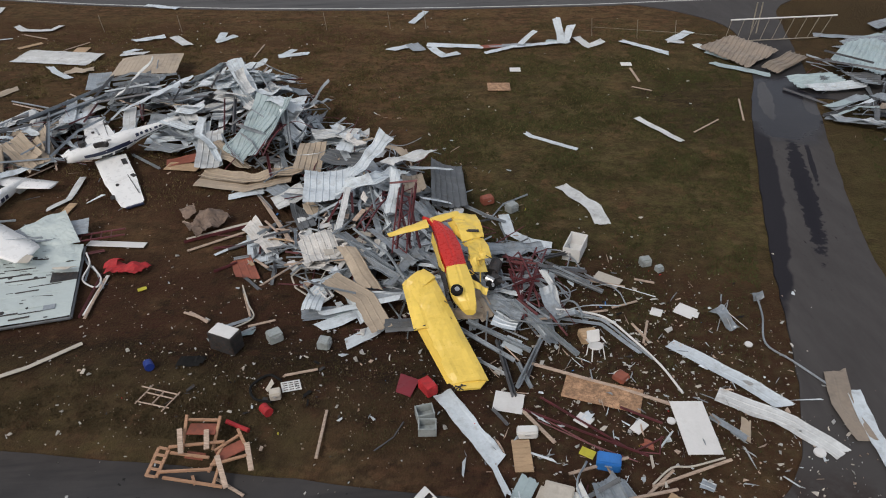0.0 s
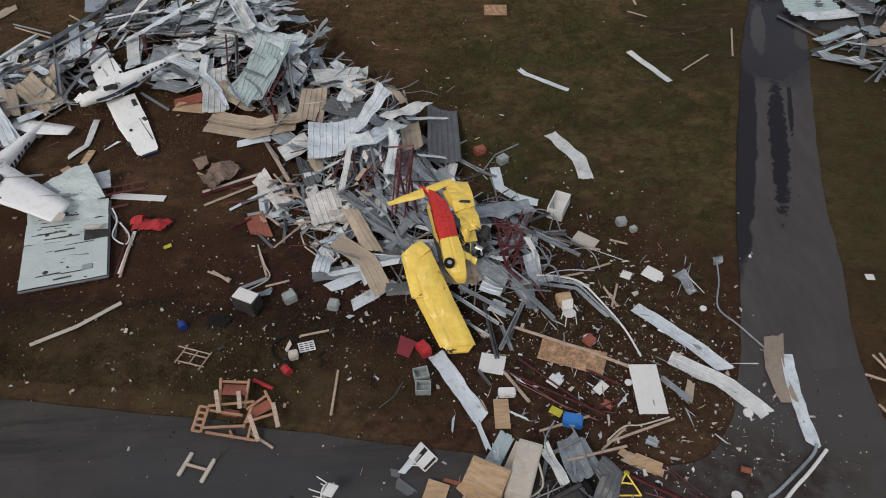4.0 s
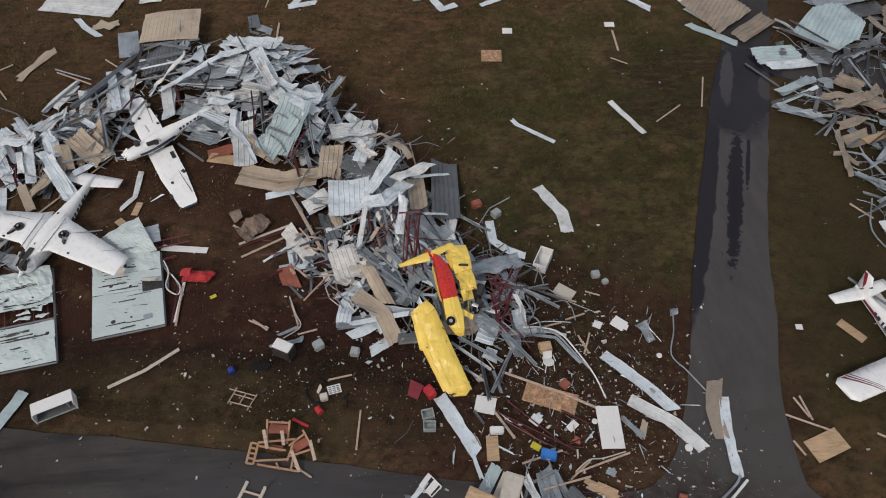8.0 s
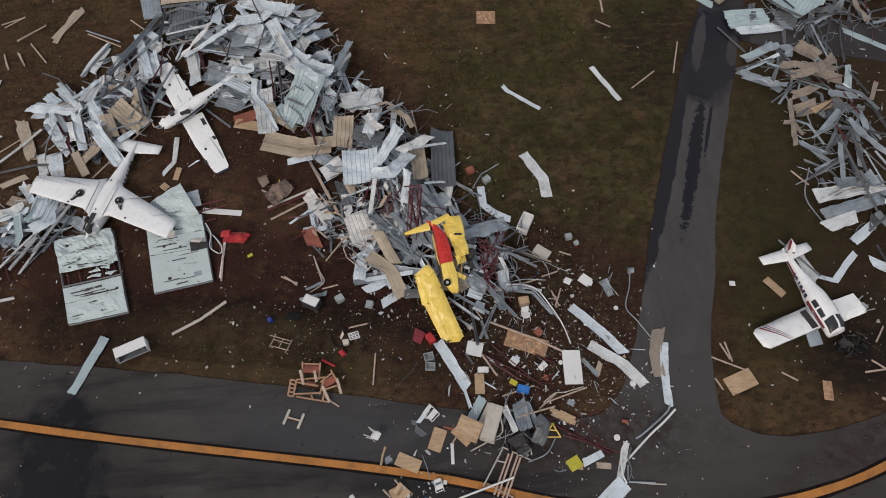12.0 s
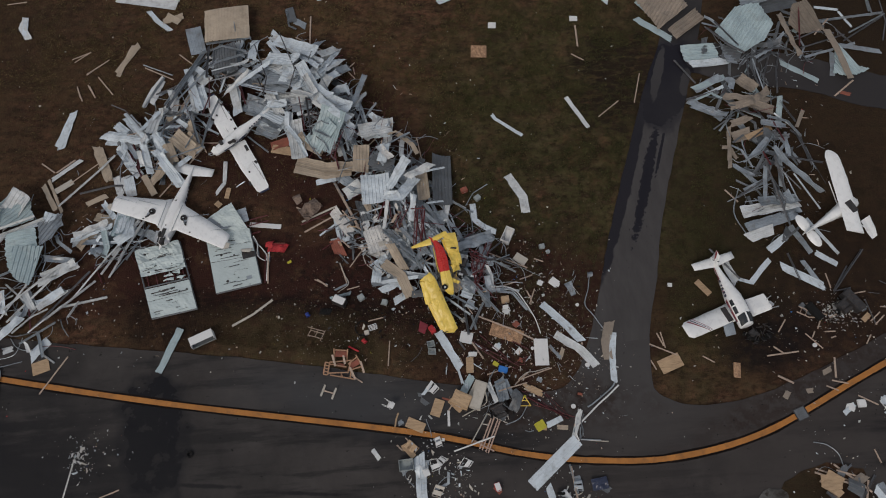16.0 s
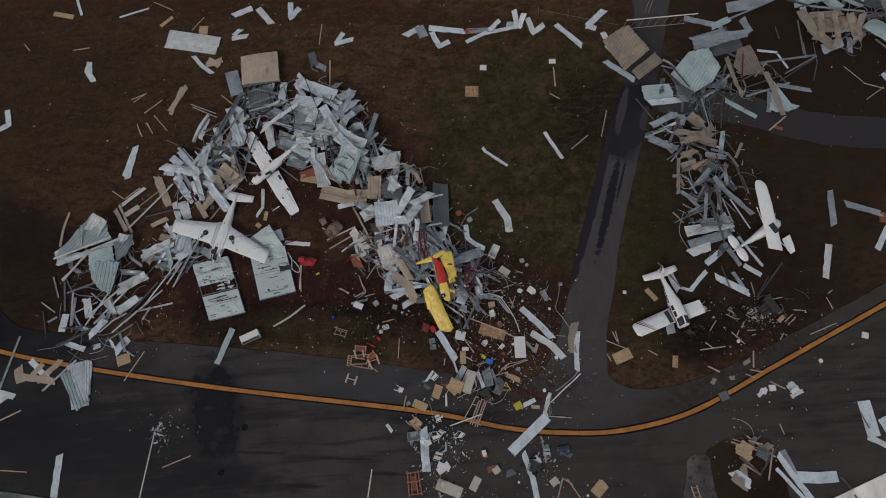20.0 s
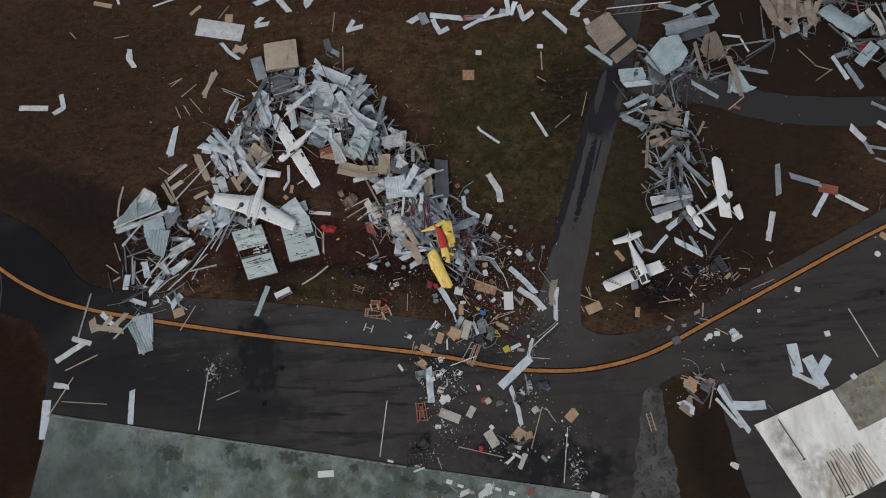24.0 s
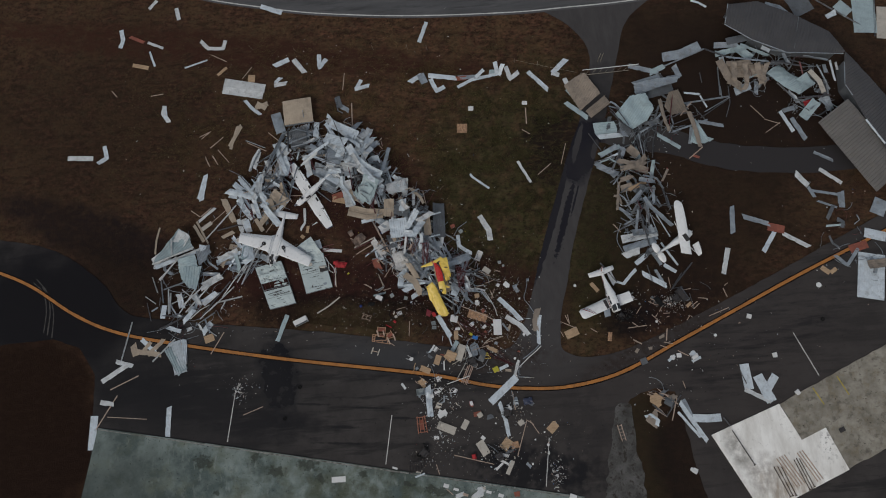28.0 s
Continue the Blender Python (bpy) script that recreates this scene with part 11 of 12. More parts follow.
def engine_lump(x, y, yaw):
    e = empty("engine_block", pose(x, y, 0.02, 0, 0, yaw), "dark greasy machine wreck on the asphalt", "engine")
    part("block", box(0.8, 0.6, 0.5, (0, 0, 0.28), None, 0.06), SOOT, e)
    part("manifold", rod((-0.5, 0.2, 0.5), (0.5, 0.25, 0.55), 0.09), SOOT, e)
    part("tank", rod((-0.3, -0.45, 0.25), (0.4, -0.45, 0.25), 0.2, 14), SOOT, e)
    for k in range(5):
        part("pipe", rod((-0.5 + 0.24 * k, -0.3, 0.45), (-0.35 + 0.2 * k, 0.5, 0.3 + 0.1 * (k % 2)), 0.03, 6), SOOT, e)
    wheel(e, (0.65, 0.2, 0.3), 0.28, (1, 0.3, 0))
    wheel(e, (-0.6, -0.2, 0.25), 0.22, (1, -0.4, 0))
    return e


engine_lump(0.95, 9.9, 20)
cabinet("carton", -8.2, 16.25, 0.36, 0.3, 0.25, 10, CREAM, "small pale carton inside a black hose", "box")
engine_lump(-5.9, -0.6, 40)


def tyre_stack(x, y, n=1):
    e = empty("tyre", pose(x, y, 0.02), "black rubber tyre lying on the asphalt", "tyre", "loose tyres")
    for k in range(n):
        ring = joined(*[rod((0.27 * math.cos(a), 0.27 * math.sin(a), 0.1 + 0.18 * k), (0.27 * math.cos(a + 0.42), 0.27 * math.sin(a + 0.42), 0.1 + 0.18 * k), 0.09, 8) for a in [i * 0.3927 for i in range(16)]])
        part("tread", ring, RUBBER, e)
    return e


for x, y in ((-20.8, 8.4), (-22.8, 4.7), (3.1, -1.9), (45.0, 11.5), (-6.5, -0.9)):
    tyre_stack(x, y).scale = (0.7, 0.7, 0.8)


def lid(x, y, r=0.2, mat=WHITEBOARD, label="round white plastic bucket lid"):
    r *= 0.66
    bm = joined(rod((0, 0, 0.02), (0, 0, 0.06), r, 20), rod((0, 0, 0.05), (0, 0, 0.075), r * 0.82, 20))
    ob = part("bucket_lid", bm, mat)
    ob.location = (x, y, 0.02)
    return tagged(ob, label, "lid", "bucket lids")


for x, y, r in ((6.32, 9.78, 0.26), (7.75, 12.66, 0.26), (3.92, 14.18, 0.2), (7.66, 17.26, 0.2), (45.4, 15.81, 0.5), (9.3, -0.9, 0.25), (7.2, -3.0, 0.22), (31.5, 10.6, 0.3), (24.5, 12.9, 0.25)):
    lid(x, y, r)


def helmet_drum(x, y, mat, label, r=0.3, h=0.4, yaw=0):
    e = empty("drum", pose(x, y, r, 90, 0, yaw), label, "drum", "loose drums")
    part("barrel", rod((0, 0, -h / 2), (0, 0, h / 2), r, 18), mat, e)
    for k in (-0.5, 0, 0.5):
        part("hoop", rod((0, 0, k * h - 0.02), (0, 0, k * h + 0.02), r * 1.05, 18), mat, e)
    return e


helmet_drum(-12.6, 17.95, DEEPBLUE, "small deep blue drum on the mud", 0.15, 0.24, 30)
helmet_drum(-8.4, 15.6, REDTARP, "small red fuel can on the grass", 0.15, 0.3, 40)
helmet_drum(-9.2, 15.1, REDTARP, "bright red tube beside a broken bench", 0.07, 0.8, 60)
helmet_drum(6.9, 10.6, RUST, "small red-brown can on the asphalt", 0.1, 0.28, 70)
helmet_drum(0.2, -1.6, REDTARP, "red drum among scraps on the asphalt", 0.25, 0.5, 10)
tarp = part("tarpaulin", joined(plate([(-0.75, -0.35, 0.1), (0.6, -0.5, 0.15), (0.95, 0.2, 0.05), (-0.55, 0.45, 0.1)], 0.03, 0.3, 0.1, 0.11, 3), plate([(-0.9, 0.1, 0.1), (-0.3, 0.0, 0.2), (-0.2, 0.6, 0.1), (-0.8, 0.55, 0.05)], 0.03, 0.25, 0.1, 0.11, 8)), REDTARP)
tarp.location = (-15.0, 23.6, 0.1)
tagged(tarp, "crumpled red tarpaulin on the mud", "tarpaulin")


def tripod(x, y):
    e = empty("tripod_stand", pose(x, y, 0.02), "yellow tubular three-legged stand tipped over", "stand")
    for a, b in (((-0.6, -0.4, 0.05), (0.1, 0.5, 0.5)), ((0.7, -0.5, 0.05), (0.1, 0.5, 0.5)), ((-0.6, -0.4, 0.05), (0.7, -0.5, 0.05)), ((-0.2, 0.1, 0.3), (0.4, 0.0, 0.3))):
        part("tube", rod(a, b, 0.045), YELLOW, e)
    part("disc", rod((0.1, 0.45, 0.5), (0.12, 0.5, 0.58), 0.14, 14), LIME, e)
    return e


tripod(2.85, 10.35).scale = (0.65, 0.65, 0.7)


def ladder(x, y, yaw, length=3.2, mat=LUMBER, label="pale wooden ladder lying on gravel", z=0.08):
    e = empty("ladder", pose(x, y, z, 0, 0, yaw), label, "ladder", "ladders")
    for s in (1, -1):
        part("rail", box(length, 0.08, 0.06, (0, s * 0.24, 0.04), None, 0.01), mat, e)
    for k in range(int(length / 0.4)):
        part("rung", rod((-length / 2 + 0.25 + 0.4 * k, -0.24, 0.05), (-length / 2 + 0.25 + 0.4 * k, 0.24, 0.05), 0.025, 6), mat, e)
    return e


ladder(18.3, -0.2, 100, 2.0)
ladder(-16.9, 25.9, 12, 2.4, MAROON, "dark red metal ladder across torn sheets", 0.3)
crate = empty("slatted_lid", pose(-7.75, 16.65, 0.04, 0, 6, 15), "white slatted plastic crate lid on the grass", "crate lid")
for k in range(5):
    part("slat", box(0.62, 0.05, 0.03, (0, -0.2 + 0.1 * k, 0.03), None, 0.006), WHITEBOARD, crate)
for k in range(4):
    part("cross_slat", box(0.05, 0.46, 0.025, (-0.28 + 0.187 * k, 0, 0.026), None, 0.006), WHITEBOARD, crate)

ladder(24.4, 15.45, -32, 1.0, LUMBER, "yellowish wooden pallet rack on the soil", 0.02)


def wood_frame(x, y, yaw):
    """An open rectangle of thin laths, one rail loose."""
    e = empty("lath_rack", pose(x, y, 0.03, 0, 0, yaw), "open rack of thin brown laths on the grass", "rack")
    for a, b in (((-0.6, -0.28, 0.03), (0.58, -0.3, 0.03)), ((-0.75, 0.3, 0.08), (0.6, 0.26, 0.05)), ((-0.5, 0.12, 0.05), (0.5, 0.08, 0.04)), ((-0.55, -0.4, 0.06), (-0.45, 0.45, 0.06)), ((0.45, -0.5, 0.06), (0.58, 0.36, 0.06)), ((-0.02, -0.3, 0.05), (0.06, 0.3, 0.05))):
        part("lath", rod(a, b, 0.028, 4), LUMBER, e)
    return e


wood_frame(-11.95, 16.5, -18)


def bar_stand(x, y, yaw):
    """Two pale feet joined by a brown cross bar."""
    e = empty("stand", pose(x, y, 0.03, 0, 0, yaw), "two pale bars joined by a brown cross bar", "stand")
    for k in (1, -1):
        part("foot", box(0.14, 0.86, 0.09, (k * 0.42, 0, 0.05), Matrix.Rotation(-0.04, 4, "Z"), 0.015), CREAM, e)
    part("cross_bar", box(0.74, 0.09, 0.07, (0, 0.0, 0.08), None, 0.01), LUMBER, e, "brown wooden cross bar")
    part("post", rod((0.5, 0.35, 0.05), (0.62, 0.62, 0.3), 0.03, 6), SOOT, e, "short dark post")
    return e


bar_stand(-11.08, 12.05, -20)


def bent_tube(name, points, r, mat, label, category):
    """One thin pipe bent through a few corners."""
    line = curve_through([Vector(p) for p in points], 5)
    me = bar_mesh(line, [(r * math.cos(k * 0.7854), r * math.sin(k * 0.7854)) for k in range(8)], 0.0)
    me.materials.append(mat)
    return tagged(new(name, me), label, category, "bent pipes")


bent_tube("hose", [(-8.3, 16.0, 0.06), (-8.85, 16.2, 0.05), (-9.05, 16.75, 0.06), (-8.55, 17.2, 0.08), (-8.1, 16.95, 0.05)], 0.045, RUBBER, "curled black rubber hose on the grass", "hose")
bent_tube("pipe", [(8.84, 19.4, 0.35), (8.62, 18.4, 0.25), (8.25, 17.26, 0.06), (8.74, 16.37, 0.06), (9.34, 15.25, 0.06)], 0.036, GALV, "bent grey steel pole lying across the drive edge", "pipe")
bent_tube("pipe", [(1.3, 18.95, 0.7), (2.22, 18.97, 0.5), (3.08, 18.7, 0.36), (3.72, 17.78, 0.22), (4.35, 16.5, 0.1), (4.66, 15.25, 0.07)], 0.04, WHITEBOARD, "long pale pipe bent into a curve", "pipe")
bent_tube("pipe", [(1.35, 18.8, 0.66), (2.3, 18.84, 0.46), (3.0, 18.56, 0.32), (3.6, 17.7, 0.2), (4.2, 16.8, 0.1)], 0.045, GALV, "long grey pipe bent into a curve", "pipe")
bent_tube("pipe", [(-16.87, 24.71, 0.3), (-16.5, 23.95, 0.25), (-16.53, 23.1, 0.12), (-15.9, 22.63, 0.06), (-15.84, 23.15, 0.08), (-16.35, 23.85, 0.2)], 0.035, WHITEBOARD, "white pipe bent into a loop beside the door", "pipe")
bent_tube("pipe", [(9.47, 11.21, 0.3), (9.1, 10.8, 0.25), (7.75, 9.87, 0.12), (7.31, 9.65, 0.06)], 0.055, GALV, "grey bent steel post on the asphalt", "pipe")
bent_tube("pipe", [(9.7, 11.0, 0.3), (8.9, 10.35, 0.22), (8.12, 9.79, 0.12), (6.83, 8.73, 0.06), (6.38, 8.39, 0.06)], 0.06, WHITEBOARD, "pale bent steel post on the asphalt", "pipe")
bent_tube("pipe", [(6.8, 9.54, 0.14), (6.42, 9.05, 0.08), (6.26, 7.94, 0.08), (6.4, 7.38, 0.06)], 0.05, WHITEBOARD, "pale bent steel post on the asphalt", "pipe")
bent_tube("pipe", [(6.95, 9.2, 0.1), (6.7, 8.6, 0.1), (6.75, 8.0, 0.08), (6.5, 7.5, 0.06)], 0.045, DARK, "dark bent steel post on the asphalt", "pipe")
bent_tube("pipe", [(6.68, 7.45, 0.06), (7.5, 7.3, 0.08), (8.44, 7.19, 0.06)], 0.035, CREAM, "thin pale steel bar on the asphalt", "pipe")
bent_tube("pipe", [(0.15, 11.15, 0.5), (0.17, 10.46, 0.2), (-0.66, 10.04, 0.1), (-1.61, 9.63, 0.06)], 0.035, CREAM, "thin pale pipe bent on the asphalt", "pipe")
bent_tube("pipe", [(4.97, 12.68, 0.1), (3.92, 12.45, 0.12), (3.3, 12.39, 0.2), (2.64, 11.97, 0.1)], 0.03, CREAM, "thin pale pipe bent on the mud", "pipe")
bent_tube("pipe", [(-10.1, 21.9, 0.3), (-9.75, 20.9, 0.16), (-9.5, 20.2, 0.07), (-10.3, 19.6, 0.06)], 0.03, CREAM, "thin pale pipe bent on the mud", "pipe")
clump = part("rag", plate([(-0.2, -0.2, 0.02), (0.2, -0.15, 0.03), (0.22, 0.25, 0.02), (-0.15, 0.25, 0.03)], 0.03, 0.25, 0.1, 0.08, 3), GALV)
clump.location = (8.9, 19.5, 0.2)
tagged(clump, "grey rag wound round the end of a pole", "rag")
parasol = empty("umbrella", pose(7.3, 18.5, 0.02), "collapsed grey umbrella with a thin pole", "umbrella")
part("canopy", plate([(-0.42, 0.45, 0.12), (0.1, 0.6, 0.3), (0.42, -0.42, 0.06), (0.02, -0.5, 0.06)], 0.02, 0.3, 0.12, 0.1, 5), GALV, parasol)
part("pole", rod((0.1, 0.2, 0.25), (0.57, 1.05, 0.1), 0.022, 6), STEEL, parasol)
for k in (0.0, 0.5, 1.0):
    part("rib", rod((0.05, 0.35, 0.34), (-0.45 + 1.1 * k, -0.5, 0.05), 0.014, 5), STEEL, parasol)
panel = part("door_panel", plate([(-4.38, 16.1, 0.06), (-3.93, 15.83, 0.06), (-3.6, 16.5, 0.1), (-4.2, 16.88, 0.1)], 0.03, 0.05, 0.0, 0.15, 2), DARKRED)
tagged(panel, "dark red flat metal panel on the mud", "panel")


def pallet(x, y, yaw, mat, label):
    e = empty("grate", pose(x, y, 0.03, 0, 0, yaw), label, "grate", "metal grates")
    for s in (-1, 1):
        part("frame_bar", box(1.5, 0.1, 0.06, (0, s * 0.7, 0.03)), mat, e)
        part("frame_bar", box(0.1, 1.3, 0.06, (s * 0.7, 0, 0.03)), mat, e)
    part("grate_plate", box(1.3, 1.3, 0.03, (0, 0, 0.02)), DARK, e, "dull dark sunken plate")
    return e


pallet(22.22, 8.11, 18, SOOT, "square black drain grate on the taxiway line").scale = (0.6, 0.6, 1)
for x, y in ((26.6, 8.5), (38.3, 7.6), (40.2, 2.9), (36.0, 12.6)):
    cabinet("vent_unit", x, y, 0.55, 0.55, 0.18, rng.uniform(0, 90), WHITEBOARD, "small square white ceiling vent on the asphalt", "vent", group="ceiling vents")
for k in range(7):
    S("p", 0.12, (36.2 + k * 0.33 + (1.2 if k > 3 else 0), -4.6 + 0.12 * k, 0.2), (38.0 + k * 0.33 + (1.2 if k > 3 else 0), -8.0 + 0.12 * k, 0.2))


def folding_chair(x, y, yaw, mat, label, size=1.0):
    """A broken folding chair of bent tube, half collapsed."""
    e = empty("folding_chair", pose(x, y, 0.04, 0, 0, yaw), label, "chair", "scattered chairs")
    r = random.Random(int(abs(x * 31 + y * 17)))

    def p(a, b, c):
        return Vector((a + r.uniform(-0.12, 0.12), b + r.uniform(-0.12, 0.12), c)) * size
    back, front = [p(-0.3, 0.45, 0.3), p(0.3, 0.42, 0.25)], [p(-0.28, -0.4, 0.03), p(0.3, -0.42, 0.03)]
    feet = [p(-0.35, 0.1, 0.02), p(0.36, 0.15, 0.02)]
    for k in (0, 1):
        part("side_tube", rod(back[k], front[k], 0.024, 6), mat, e)
        part("leg", rod(feet[k], back[k].lerp(front[k], 0.6), 0.024, 6), mat, e)
    part("top_rail", rod(back[0], back[1], 0.024, 6), mat, e)
    part("foot_rail", rod(front[0], front[1], 0.024, 6), mat, e)
    part("seat", plate([back[0].lerp(front[0], 0.45), back[1].lerp(front[1], 0.45), back[1].lerp(front[1], 0.85), back[0].lerp(front[0], 0.85)], 0.02, 0.05, 0.0, 0.12, x), mat, e)
    if r.random() < 0.6:
        part("backrest", plate([back[0], back[1], back[1].lerp(front[1], 0.25), back[0].lerp(front[0], 0.25)], 0.02, 0.05, 0.0, 0.12, y), mat, e)
    return e


for x, y, yaw, mat, label, size in ((-3.74, 6.45, 20, WHITEBOARD, "bent white tubular chair on the asphalt", 0.9), (-3.3, 6.75, 140, WHITEBOARD, "bent white tubular chair on the asphalt", 0.7), (-1.6, 6.4, 70, WHITEBOARD, "bent white tubular chair on the asphalt", 0.8), (-3.6, 4.7, -30, CREAM, "broken cream chair on the asphalt", 0.9), (-5.35, 7.7, 45, BOARD, "brown folding chair lying flat", 0.9), (-3.4, 8.0, 10, WHITEBOARD, "white plastic chair crushed on the asphalt", 0.7), (-3.6, 11.75, 45, WHITEBOARD, "white chair frame beside brown boards", 0.9), (28.5, 8.2, 30, WHITEBOARD, "mangled white shelf frame on the asphalt", 1.2), (5.9, 4.4, 0, GALV, "bent grey chair frame on the asphalt", 0.8)):
    folding_chair(x, y, yaw, mat, label, size)
open_box("plastic_tub", -5.73, 6.59, 1.0, 0.75, 0.4, 4, GREYBOX, "grey-green plastic tub on the asphalt", "tub")
cabinet("fuel_can", 0.42, 4.73, 0.4, 0.55, 0.3, 15, REDTARP, "dark red fuel can lying flat", "fuel can", front=WHITEBOARD)
cabinet("cabinet", 4.92, 3.79, 0.6, 0.75, 0.3, 35, WHITEBOARD, "small white cabinet on dark rags")
cabinet("carton", 1.35, 3.26, 0.65, 0.55, 0.3, 30, CREAM, "torn pale carton on the asphalt", "box")
tarp = part("tarpaulin", joined(plate([(-0.9, -0.3, 0.05), (0.7, -0.45, 0.06), (0.9, 0.3, 0.05), (-0.7, 0.4, 0.05)], 0.03, 0.16, 0.06, 0.11, 5), plate([(0.3, -0.1, 0.1), (0.9, -0.3, 0.1), (1.1, 0.2, 0.06), (0.5, 0.3, 0.1)], 0.03, 0.2, 0.06, 0.11, 9)), RUBBER)
tarp.location = (-11.3, 18.15, 0.03)
tarp.scale = (0.5, 0.65, 0.35)
tagged(tarp, "crumpled black plastic sheet on the mud", "tarpaulin")
cloth = part("cloth", plate([(-0.5, -0.4, 0.05), (0.6, -0.3, 0.06), (0.5, 0.5, 0.05), (-0.6, 0.35, 0.05)], 0.03, 0.18, 0.04, 0.11, 2), NAVY)
cloth.location = (7.37, 4.4, 0.08)
tagged(cloth, "crumpled dark blue cloth on the asphalt", "cloth")


pile = random.Random(31)
for k in range(46):
    x, y, turn, long = pile.gauss(-6.7, 0.8), pile.gauss(23.7, 0.8), pile.uniform(0, 6.283), pile.uniform(0.25, 0.95)
    z, dx, dy = heap(x, y) * pile.uniform(0.6, 0.9) + 0.12, math.cos(turn) * long / 2, math.sin(turn) * long / 2
    S(pile.choice("bbbhhcwp"), pile.uniform(0.12, 0.4), (x - dx, y - dy, z), (x + dx, y + dy, z + pile.uniform(-0.1, 0.15)))
for k in range(70):
    x, y, turn, long = pile.gauss(-9.2, 0.9), pile.gauss(24.9, 1.1), pile.uniform(0, 6.283), pile.uniform(0.4, 1.5)
    z, dx, dy = heap(x, y) * pile.uniform(0.4, 0.95) + 0.15, math.cos(turn) * long / 2, math.sin(turn) * long / 2
    S(pile.choice("ddmpuuuk"), pile.uniform(0.05, 0.16), (x - dx, y - dy, z), (x + dx, y + dy, z + pile.uniform(-0.15, 0.2)))
for k in range(13):
    x, y, turn, long = pile.gauss(25.5, 3.6), pile.gauss(14.6, 1.3), pile.uniform(0, 6.283), pile.uniform(0.35, 1.5)
    S(pile.choice("ppppbpu"), pile.choice((0.05, 0.07, 0.1)), (x - math.cos(turn) * long / 2, y - math.sin(turn) * long / 2, 0.06), (x + math.cos(turn) * long / 2, y + math.sin(turn) * long / 2, 0.1))
S("r", 0.3, (2.8, 13.5, 0.06), (3.1, 13.3, 0.06))
S("y", 0.3, (0.95, 13.35, 0.06), (1.3, 13.1, 0.06))
S("w", 0.5, (3.86, 4.57, 0.06), (4.46, 2.26, 0.06), (4.66, 0.38, 0.06))
S("b", 0.5, (-3.7, 4.1, 0.06), (-2.7, 3.6, 0.06))
for x, y, w, kind in ((-3.45, -4.7, 0.45, "b"), (-2.3, -5.2, 0.3, "b"), (0.9, -5.4, 0.5, "c"), (1.6, -5.8, 0.3, "b"), (-6.7, -2.95, 0.3, "c"), (-9.5, -2.2, 0.25, "b"), (-1.2, -5.9, 0.35, "p"), (3.0, -6.3, 0.4, "b")):
    S(kind, w, (x - 0.3, y + 0.1, 0.2), (x + 0.3, y - 0.12, 0.2))
S("b", 0.15, (-15.66, 23.4, 0.12), (-15.76, 20.95, 0.12))
S("y", 0.2, (-14.2, 22.3, 0.06), (-13.9, 22.45, 0.06))


# ---- small scraps strewn over the ground, and tufts ----
def flakes(name, spots, mats, seed, label, lo=0.012, hi=0.11, slim=0.25):
    """Thousands of little torn bits: thin crooked plates, one joined mesh a material."""
    r = random.Random(seed)
    bins = {m.name: ([], []) for m in mats}
    for a, b, rx, ry, n in spots:
        for _ in range(int(n * 0.7)):
            x, y = r.gauss(a, rx * 0.82), r.gauss(b, ry * 0.82)
            if y > 14 and 0 < x - 8.2 - (y - 14.6) * 0.38 < 4.2 and r.random() < 0.8:
                continue
            s, t = lo + (hi - lo) * r.random() ** 3.5, r.uniform(0, 6.283)
            u = s * r.uniform(slim, slim * 3.2)
            v, f = bins[r.choice(mats).name]
            c, d, k = math.cos(t), math.sin(t), len(v)
            z = support(x, y) + 0.005 + 0.5 * heap(x, y) * r.random()
            tip = r.uniform(0, 0.6) * s
            for p, q, h in ((-s, -u, 0), (s, -u * 0.7, tip), (s * 0.8, u, tip), (-s * 0.9, u * 0.8, 0)):
                p, q = p * r.uniform(0.25, 1.2), q * r.uniform(0.2, 1.25)
                v.append((x + p * c - q * d, y + p * d + q * c, z + h + 0.012))
            for i in range(4):
                v.append((v[k + i][0], v[k + i][1], v[k + i][2] - 0.02))
            f += [(k, k + 1, k + 2, k + 3), (k + 7, k + 6, k + 5, k + 4)] + [(k + i, k + 4 + i, k + 4 + (i + 1) % 4, k + (i + 1) % 4) for i in range(4)]
    for m in mats:
        v, f = bins[m.name]
        me = bpy.data.meshes.new(name)
        me.from_pydata(v, [], f)
        me.materials.append(m)
        tagged(new(name, me), label, "debris scraps", kind="stuff")


# ---- a sodden quilt on the mud ----
quilt = part("quilt", joined(plate([(-13.42, 26.72, 0.25), (-12.04, 27.65, 0.3), (-11.4, 26.89, 0.25), (-12.65, 25.57, 0.2)], 0.08, 0.5, 0.1, 0.12, 6), plate([(-13.87, 27.87, 0.2), (-13.27, 28.18, 0.25), (-12.99, 27.44, 0.2), (-13.49, 27.2, 0.15)], 0.06, 0.3, 0.1, 0.12, 2)), QUILT)
tagged(quilt, "crumpled brown padded quilt lying on the mud", "quilt")


